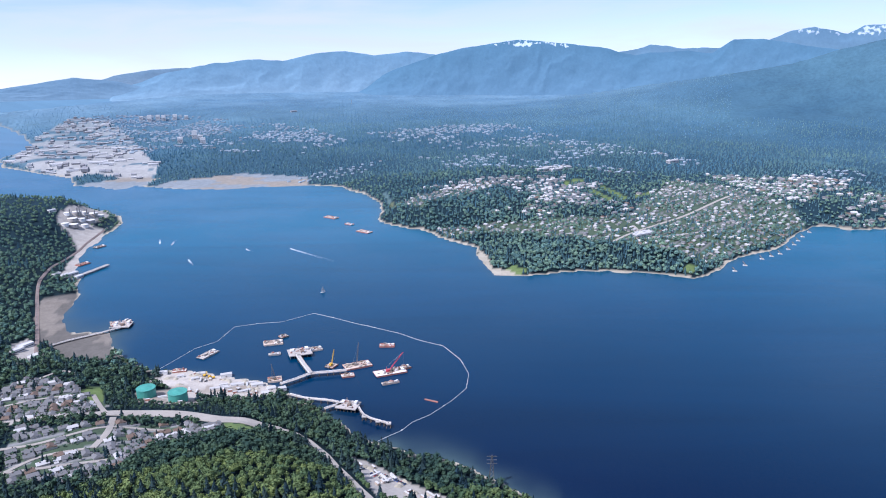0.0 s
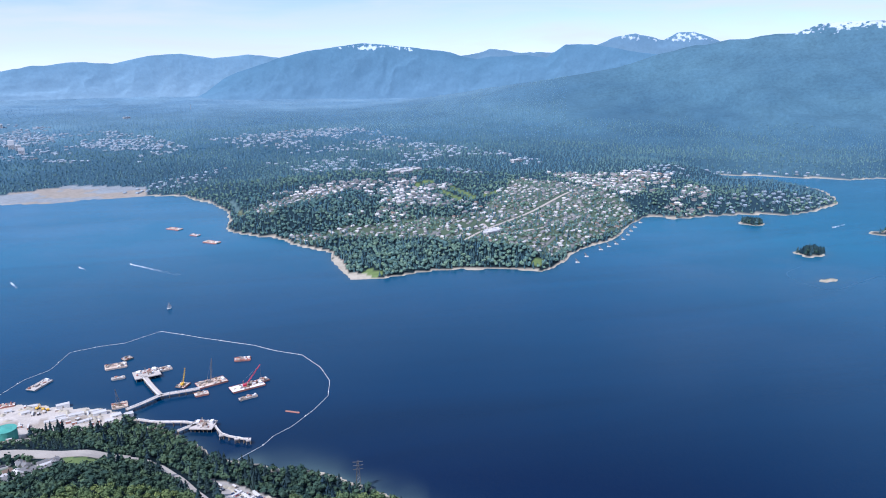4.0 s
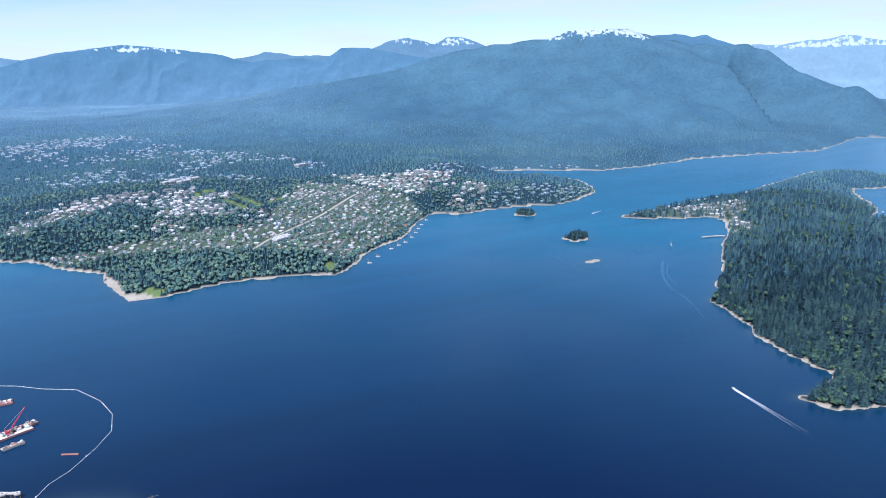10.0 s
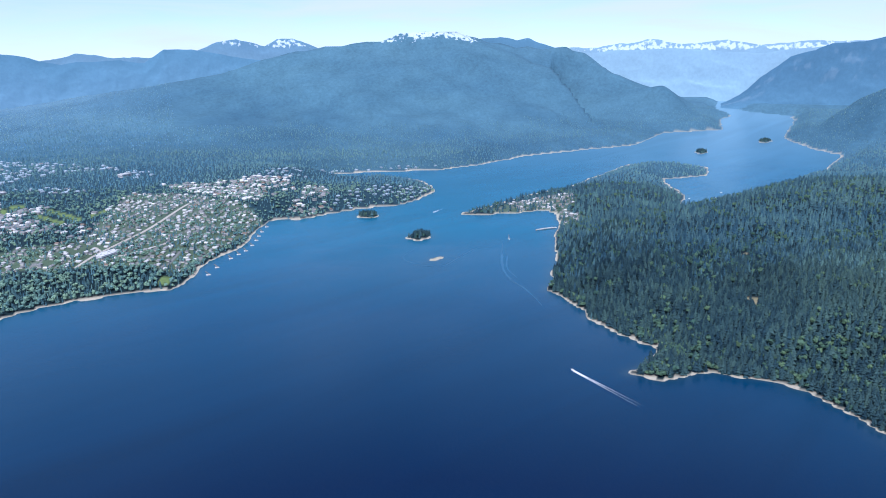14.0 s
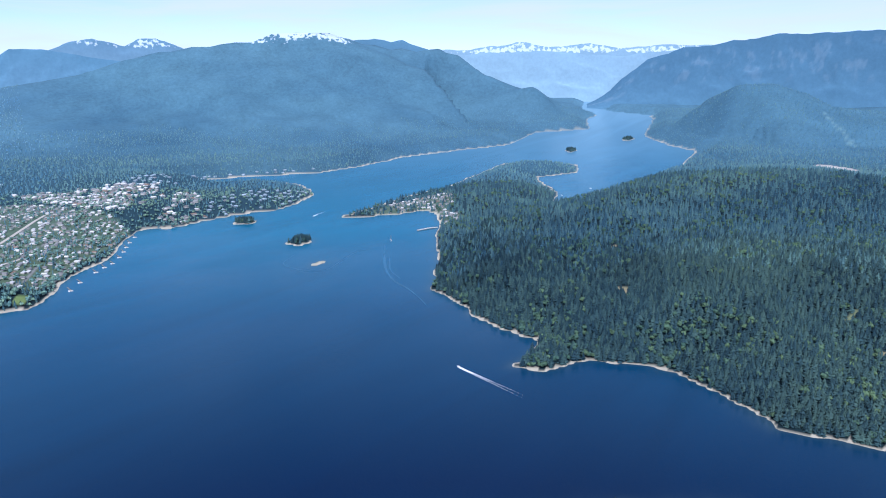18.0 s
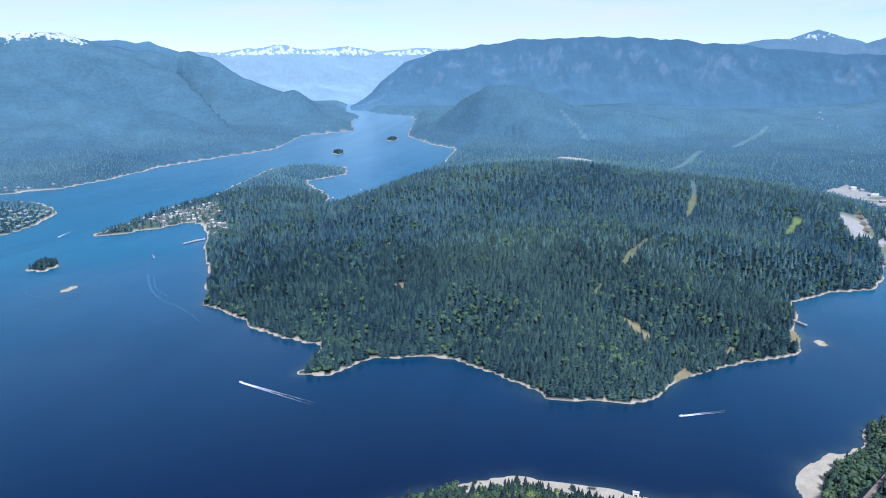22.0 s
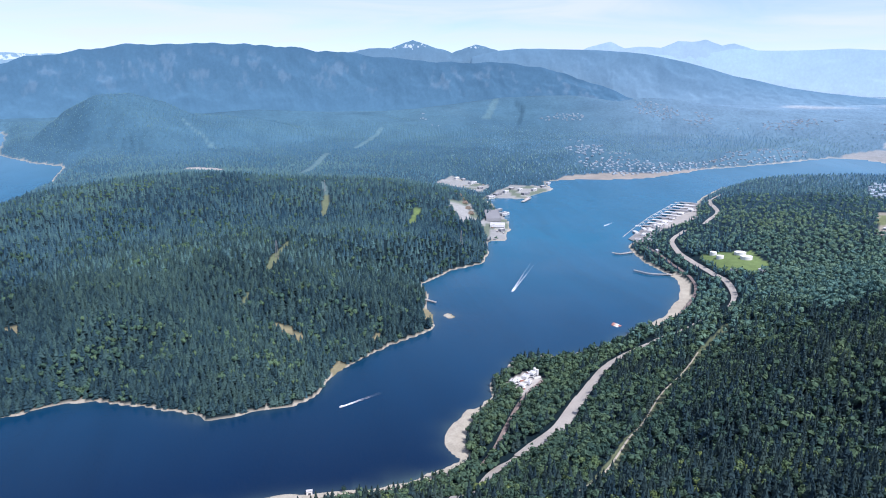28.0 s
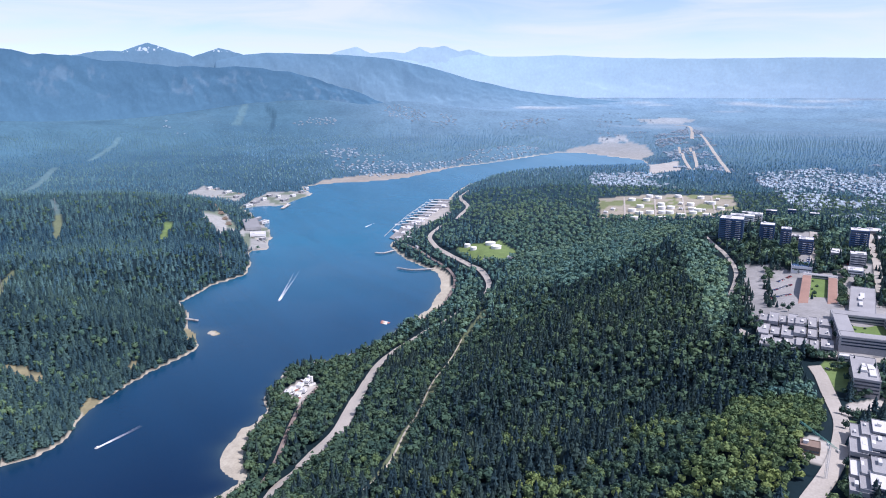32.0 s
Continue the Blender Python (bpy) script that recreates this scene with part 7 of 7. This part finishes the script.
for k, (x, y) in enumerate([(-1005, 1851), (-998, 1882), (-992, 1914), (-985, 1946), (-975, 1966), (-988, 1839), (-977, 1866), (-965, 1886),
    (-984, 1793), (-973, 1812), (-958, 1841)]):
    oil_tank(x, y, 9 + 3 * (k % 2), 7, "pale refinery tank behind the wooded point", "refinery tanks", concrete if k % 2 else None)
for k, (x, y) in enumerate([(-997, 1848), (-990, 1873), (-988, 1881), (-973, 1931), (-978, 1900)]):
    t = thing("refinery_column", "slim steel refinery column with platforms", "column", at(x, y), "refinery columns")
    h = 22 + 5 * (k % 3)
    part("vessel", rod(blank(), (0, 0, -2), (0, 0, h), 1.6, 10), steel, t)
    for z in (0.4, 0.7, 0.95):
        part("platform", rod(blank(), (0, 0, h * z), (0, 0, h * z + 0.5), 2.6, 10), concrete, t)
    part("stack", rod(blank(), (4, 2, -2), (4, 2, h * 0.7), 0.8, 8), concrete, t)
for k, (x, y) in enumerate([(-828, 1447), (-808, 1441), (-802, 1461), (-778, 1441), (-671, 1031), (-672, 1056), (-632, 1010), (-1036, 1834)]):
    block("shore_shed", "pale shed by the railway on the shore", x, y, 16 + 4 * (k % 3), 10, 5, white_paint, roof_white, turn=ALONG, units=0, group="shore sheds", sunk=2)
for k, (x, y) in enumerate([(2258, -560), (2912, -559), (2889, -584),
    (2798, -603), (2658, -729), (2633, -756), (2565, -649), (2641, -815), (1962, -511),
    (2204, -581), (2717, -874), (2799, -924), (2567, -759), (2594, -689), (2280, -585), (2526, -613),
    (2679, -609)]):
    block("mill_building", "white and grey mill building at the water", x, y, (34, 22, 18)[k % 3], (16, 12, 10)[k % 3], 7 + 2 * (k % 2), white_paint if k % 2 else facade, roof_white if k % 3 else roof_flat, units=1, group="mill buildings", sunk=2)
x, y, a, w, d = plot([(2245, -525), (2221, -564), (2078, -538)])
block("mill_hall", "long mill hall with a dark grey roof by the shore", x, y, w, d, 10, facade, roof_grey, turn=a, units=0, group="mill buildings", sunk=2, storeys=1)
x, y, a, w, d = plot([(2047, -498), (2039, -541), (2000, -530)])
block("mill_hall", "white mill warehouse with a pale flat roof", x, y, w, d, 8, white_paint, roof_white, turn=a, units=1, group="mill buildings", sunk=2, storeys=1)
for k in range(6):
    x, y = 2440 - 58 * k, -468 + 2 * k
    t = thing("log_pile", "long brown stack of cut logs on the yard", "log pile", at(x, y, turn=-0.1), "log piles")
    for i in range(9):
        part("log", rod(blank(), (-22, -9 + 2.3 * i, 1.0 + 0.6 * (i % 2)), (22, -9 + 2.3 * i, 1.0 + 0.6 * (i % 2)), 1.3, 6), timber, t)
for k, (x, y) in enumerate([(946, -274), (951, -288), (956, -300), (925, -276), (930, -286), (934, -264)]):
    block("plant_shed", "white shed of a small concrete plant by the railway", x, y, 13 - k, 8, 4 + 2 * (k % 3), white_paint, roof_white, turn=heading(*RAIL_EAST[2:4]), units=1, group="plant sheds", sunk=2)
for x, y in [(964, -306), (957, -308)]:
    t = thing("silo", "pale steel silo of the concrete plant", "silo", at(x, y), "silos")
    part("shell", rod(blank(), (0, 0, 2), (0, 0, 11), 2.0, 12), white_paint, t)
    for sx_ in (-1.3, 1.3):
        for sy_ in (-1.3, 1.3):
            part("leg", rod(blank(), (sx_, sy_, -1), (sx_, sy_, 2.4), 0.2), steel, t)
for k, (x, y) in enumerate([(1871, -885), (1905, -927), (1947, -983), (1903, -944), (2247, -1245), (2129, -1201), (1758, -874), (1624, -832)]):
    block("shore_works", "white shed by the marina", x, y, 26 - 2 * k, 11, 5, white_paint, roof_white, turn=heading(*RAIL_SHORE[4:6]), units=0, group="marina sheds", sunk=2)

worn_quay = material("worn_quay_paving", (0.2, 0.2, 0.2), 0.9, grain=0.3, blotch=0.03, vary=0.45)
quay = [(1803, -832), (1933, -940), (2079, -1087), (2290, -1283), (2242, -1295), (2060, -1185), (1892, -991), (1721, -840)]
bm = blank()
low = [bm.verts.new((x, y, -3)) for x, y in quay]
high = [bm.verts.new((x, y, 2.4)) for x, y in quay]
bm.faces.new(high)
for i in range(len(quay)):
    bm.faces.new([low[i - 1], low[i], high[i], high[i - 1]])
bmesh.ops.recalc_face_normals(bm, faces=bm.faces)
me = bpy.data.meshes.new("quay")
bm.to_mesh(me)
bm.free()
me.materials.append(worn_quay)
tagged(new("quay", me), "pale concrete quay beside the marina", "quay", kind="structure")
for k, u in enumerate(np.linspace(0.04, 0.95, 9)):
    i = min(int(u * 3), 2)
    v = u * 3 - i
    a, b, c, d = (np.array(quay[q], float) for q in (i, i + 1, (7, 6, 6)[i], (6, 6, 5)[i]))
    x, y = (a * (1 - v) + b * v) * 0.55 + (c * (1 - v) + d * v) * 0.45
    block("quay_shed", "white shed on the marina quay", x, y, 20 + 6 * (k % 3), 12, 5 + k % 2, white_paint, roof_white if k % 3 else roof_flat, turn=heading(quay[0], quay[3]), units=0, group="quay sheds", sunk=3, storeys=1)

# marina: floating docks with boats
M0, M1, M2 = [(1908, -907), (2297, -1250), (2016, -1036)]
run = np.array(M1, float) - np.array(M0)
across = np.array((-run[1], run[0])) / np.hypot(*run)
if np.dot(across, np.array(M2) - np.array(M0)) > 0:
    across = -across
boat = tagged(new("moored_boat"), "white boat moored at a floating dock", "boat", "moored boats")
bm = blank()
v = [bm.verts.new(p) for p in ((-5, -1.7, 0), (2, -1.8, 0), (5.5, 0, 0.3), (2, 1.8, 0), (-5, 1.7, 0), (-5, -1.8, 1.5), (2, -2, 1.6), (6.2, 0, 2), (2, 2, 1.6), (-5, 1.8, 1.5))]
for i in range(5):
    bm.faces.new([v[i], v[(i + 1) % 5], v[(i + 1) % 5 + 5], v[i + 5]])
bm.faces.new(v[5:])
part("hull", bm, white_paint, boat)
part("cabin", box(blank(), -0.5, 0, 1.5, 4.5, 2.6, 1.4, bevel=0.2), white_paint, boat)
part("window", box(box(blank(), -0.5, -1.3, 2.0, 3.5, 0.1, 0.6), -0.5, 1.3, 2.0, 3.5, 0.1, 0.6), glass_dark, boat)
placed = False
for k, u in enumerate(np.linspace(0.12, 1.0, 10)):
    a = np.array(M0) + run * u
    b = a - across * 45
    ang = heading(a, b)
    t = thing("floating_dock", "long grey floating dock of a marina", "dock", Matrix.Identity(4), "marina docks")
    c = (a + b) / 2
    m = at(c[0], c[1], 0, ang)
    t.matrix_world = m
    part("walkway", box(blank(), 0, 0, 0.2, 90, 3, 0.6), concrete, t)
    part("cover", box(blank(), 6, 0, 3.6, 62, 17, 0.5), roof_white if k % 3 else roof_flat, t, "pale shed roof over the berths")
    for e in (-16, 8, 32):
        for s1 in (-6, 6):
            part("post", rod(blank(), (e, s1, -1), (e, s1, 3.2), 0.2), steel, t)
    for e in np.arange(-44, -18, 5.5):
        for s1 in (-6.5, 6.5):
            if rng.uniform() < 0.8:
                w = m @ Matrix.Translation((float(e), s1, 0)) @ Matrix.Rotation(math.pi / 2 * (1 if s1 > 0 else -1), 4, "Z") @ Matrix.Scale(0.75, 4)
                if placed:
                    copy_thing(boat, w)
                else:
                    boat.matrix_world = w
                    placed = True
# private docks with boats along the north shore town
for x, y in [(629, 1472), (669, 1514), (728, 1564), (760, 1587), (789, 1606), (827, 1646), (861, 1688), (889, 1726), (920, 1766),
    (961, 1814)]:
    d = heading((x, y), (0, 0)) + 0.25
    t = thing("private_dock", "narrow private dock with a small float", "dock", at(x, y, 0, d), "private docks")
    part("walkway", box(blank(), -6, 0, 1.0, 26, 1.6, 0.3), timber, t)
    part("float", box(blank(), 10, 0, 0.1, 8, 6, 0.6), concrete, t)
    for e in (-14, -4, 6):
        part("post", rod(blank(), (e, 0, -4), (e, 0, 1.2), 0.25), timber, t)
    copy_thing(boat, at(x + 11 * math.cos(d) + 5 * math.sin(d), y + 11 * math.sin(d) - 5 * math.cos(d), 0, d))
# boats at anchor in the bay behind the village
for x, y in [(2260, 1125), (2312, 1152), (2350, 1118), (2402, 1142), (2430, 1190), (2235, 1206), (2188, 1135), (2224, 1121), (2324, 1137), (2405, 1147), (2403, 1106), (2213, 1097), (2252, 1079)]:
    copy_thing(boat, at(x, y, 0, x))

breakwater = thing("log_boom", "pale floating breakwater outside the marina", "boom", Matrix.Identity(4))
c = straight([(1833, -829), (1939, -911), (2090, -1033), (2282, -1210)], 8.0)
bm = blank()
for i in range(len(c) - 1):
    rod(bm, (*c[i], 0.4), (*c[i + 1], 0.4), 0.7, 6)
part("float_line", bm, concrete, breakwater)
# raft of orange floats and the rock beacon
x, y = [(1158, -518)][0]
t = thing("work_raft", "raft of orange and white floats off the shore", "raft", at(x, y, 0, 0.4))
for k in range(7):
    part("float", box(blank(), -8 + 5 * (k % 4), -4 + 7 * (k // 4), 0, 4.6, 6.2, 1.2, 0.1 * k, bevel=0.2), (rust_red, white_paint, deck_tan)[k % 3], t)
x, y = [(709, 29)][0]
t = thing("beach_shelter", "small white block shelter with a dark doorway on the beach", "shelter", at(x, y, turn=heading((x, y), (0, 0))))
part("wall", box(blank(), 0, 0, -1, 3.5, 6.5, 5.5), white_paint, t)
part("roof", box(blank(), 0, 0, 4.5, 4.2, 7.2, 0.4, bevel=0.05), roof_white, t)
part("doorway", box(blank(), 1.76, 0, 0, 0.1, 3, 2.6), hull_dark, t)
# pylons
def pylon(x, y, h):
    t = thing("pylon", "tall grey lattice power pylon above the trees", "pylon", at(x, y), "power pylons")
    bm = blank()
    for sx_, sy_ in ((-1, -1), (1, -1), (1, 1), (-1, 1)):
        rod(bm, (sx_ * 3, sy_ * 3, 0), (sx_ * 0.6, sy_ * 0.6, h), 0.28, 4)
    for k in range(8):
        z, w = h * k / 8, 3 - 2.4 * k / 8
        z2, w2 = h * (k + 1) / 8, 3 - 2.4 * (k + 1) / 8
        for a, b in (((-1, -1), (1, -1)), ((1, -1), (1, 1)), ((1, 1), (-1, 1)), ((-1, 1), (-1, -1))):
            rod(bm, (a[0] * w, a[1] * w, z), (b[0] * w2, b[1] * w2, z2), 0.16, 4)
    part("lattice_tower", bm, steel, t)
    for z in (0.72, 0.84, 0.96):
        part("cross_arm", box(blank(), 0, 0, h * z, 11, 0.5, 0.5), steel, t)


for x, y in [(1733, -345), (1424, 96), (50, 676), (-790, 6216), (2246, -9)]:
    pylon(x, y, 36)
# port buildings across the harbour
PORT = [(-1984, 3203), (-2405, 4189), (-2728, 5302), (-2311, 5020), (-1178, 2914), (-1119, 2708), (-1486, 2780),
    (-1705, 2932)]
g = np.random.default_rng(12)
quays = np.array(PORT, float)
spots = g.uniform(quays.min(0), quays.max(0), (900, 2))
spots = spots[inside(spots[:, 0], spots[:, 1], PORT)][:260]
for k, (x, y) in enumerate(spots):
    block("port_shed", "pale port shed across the harbour", x, y, g.triangular(10, 22, 80), g.triangular(8, 14, 30), g.uniform(3, 9), (white_paint, facade, white_paint, white_paint, facade)[k % 5], (roof_white, roof_flat)[k % 2], turn=0.4 + 1.57 * (k % 2), units=0, group="port sheds", sunk=2, storeys=1)
for k, (x, y) in enumerate([(-2118, 5034), (-2004, 5047), (-1867, 4998), (-1343, 3850), (-1293, 3792), (-1360, 3682), (-1936, 4972),
    (-2027, 4953), (-1792, 5009), (-1220, 3612)]):
    block("high_rise", "pale distant high rise block", x, y, 26, 24, 24 + 6 * (k % 4), white_paint, roof_white, turn=0.3, units=0, group="distant high rises", sunk=2, storeys=6)
for k, (x, y) in enumerate([(349, 2493), (385, 2533), (436, 2532), (399, 2493), (853, 2637), (479, 1669), (489, 1682), (-1107, 5332)]):
    block("school", "long pale school building among trees", x, y, 46, 20, 9, roof_white, roof_white, turn=0.5, units=2, group="large pale buildings", sunk=2)
# red pontoon line inside the boom
p, q = [(-29, 878), (-8, 868)]
t = thing("pontoon", "long red pontoon adrift inside the boom", "pontoon", at((p[0] + q[0]) / 2, (p[1] + q[1]) / 2, 0, heading(p, q)))
part("hull", rod(blank(), (-10, 0, 0.3), (10, 0, 0.3), 1.2, 8), rust_red, t)
part("rail", box(blank(), 0, 0, 1.4, 18, 0.3, 0.5), steel, t)


# ---- single trees ----
def tree_model(leafy, seed):
    """A tree of unit height: tapered trunk, limbs and a crown."""
    t = tagged(new("tree"), "green broadleaf tree with an uneven crown" if leafy else "dark green fir with ragged boughs", "tree", "single trees")
    bm = blank()
    bmesh.ops.create_cone(bm, cap_ends=True, segments=7, radius1=0.035, radius2=0.012, depth=0.75, matrix=Matrix.Translation((0, 0, 0.35)))
    part("trunk", bm, bark, t)
    g = np.random.default_rng(seed)
    if leafy:
        for k in range(4):
            a = k * 1.6 + g.uniform(-0.3, 0.3)
            part("limb", rod(blank(), (0, 0, 0.28 + 0.06 * k), (0.2 * math.cos(a), 0.2 * math.sin(a), 0.5 + 0.05 * k), 0.012, 5), bark, t)
    v, f = leaf_tree(240, 0.065, seed) if leafy else cone_tree(110, 8, seed)
    mesh_object("crown", v, f, [leaf_near if leafy else fir_near], parent=t)
    return t


MODELS = {(kind, k): tree_model(kind, 500 + k + 10 * kind) for kind in (True, False) for k in range(3)}
PARKED = [(596, -835), (582, -823), (565, -803), (543, -777), (525, -756), (612, -853), (508, -739), (498, -736), (487, -731),
    (493, -746), (504, -704), (494, -684), (446, -678), (439, -692), (425, -714), (406, -692), (375, -655),
    (375, -640), (313, -557), (308, -558), (303, -556), (284, -513), (264, -483), (247, -455), (236, -436),
    (647, -1016), (618, -986), (598, -962), (623, -1007), (674, -1094), (628, -1057), (586, -997), (562, -1019),
    (532, -982), (515, -947), (514, -881), (494, -852), (456, -788), (475, -889), (450, -850), (519, -827)]
PARKED2 = [(540, -865), (507, -804), (540, -970), (533, -952), (569, -938), (555, -925), (634, -943), (633, -956), (655, -966),
    (658, -951), (676, -963), (685, -949), (709, -961), (738, -984), (659, 222), (669, 199), (668, 179), (685, 132),
    (680, 112), (693, 95), (689, 76), (706, -8), (641, 242), (707, -26)]
stand = SINGLES + [(x, y, 9.0, (x + y) % 3 > 0) for x, y in PARKED + PARKED2]
home = set()
for i, (x, y, t, leafy) in enumerate(stand):
    key = (bool(leafy), i % 3)
    m = at(float(x), float(y), turn=float(i) * 1.7, lift=-0.3) @ Matrix.Scale(float(t), 4)
    if key in home:
        copy_thing(MODELS[key], m).scale = m.to_scale()
    else:
        MODELS[key].matrix_world = m
        home.add(key)

# groves between the campus buildings
for name, label, mat, shapes, zones in (
        ("conifer_grove", "dark firs standing between campus buildings", fir_near, FIR_FINE, [[(735, -977), (648, -966), (612, -914), (629, -903), (694, -925)], [(607, -846), (599, -852), (509, -738), (514, -729)], [(645, -1169), (642, -1184), (483, -922), (487, -917)], [(641, -832), (676, -897), (582, -791), (510, -703), (510, -678)]]),
        ("broadleaf_grove", "leafy street trees between campus buildings", leaf_near, LEAF_FINE, [[(707, -1109), (699, -1114), (570, -923), (576, -915)], [(656, -912), (645, -912), (596, -853), (605, -847)], [(565, -952), (559, -959), (454, -789), (458, -784)], [(451, -630), (387, -666), (380, -657), (414, -634)], [(371, -645), (365, -650), (331, -594), (333, -590)]])):
    xs, ys = [], []
    for zone in zones:
        p = np.array(zone, float)
        n = int(np.prod(p.max(0) - p.min(0)) / 45)
        q = rng.uniform(p.min(0), p.max(0), (n, 2))
        q = q[inside(q[:, 0], q[:, 1], zone)]
        xs.append(q[:, 0])
        ys.append(q[:, 1])
    xs, ys = np.concatenate(xs), np.concatenate(ys)
    plant(name, label, [mat], xs, ys, rng.uniform(7, 12, len(xs)), shapes, rng.uniform(0.9, 1.3, len(xs)))

# trees of the islets
xs, ys = [], []
for poly in ISLETS[:4]:
    p = np.array(poly, float)
    q = rng.uniform(p.min(0), p.max(0), (400, 2))
    c = p.mean(0)
    q = q[inside(c[0] + (q[:, 0] - c[0]) * 1.25, c[1] + (q[:, 1] - c[1]) * 1.25, poly)][:110]
    xs.append(q[:, 0])
    ys.append(q[:, 1])
xs, ys = np.concatenate(xs), np.concatenate(ys)
plant("conifer_wood", "dense dark conifers covering the small rocky islets", [fir_park], xs, ys, rng.uniform(11, 19, len(xs)), FIR_MID, rng.uniform(1.0, 1.5, len(xs)))
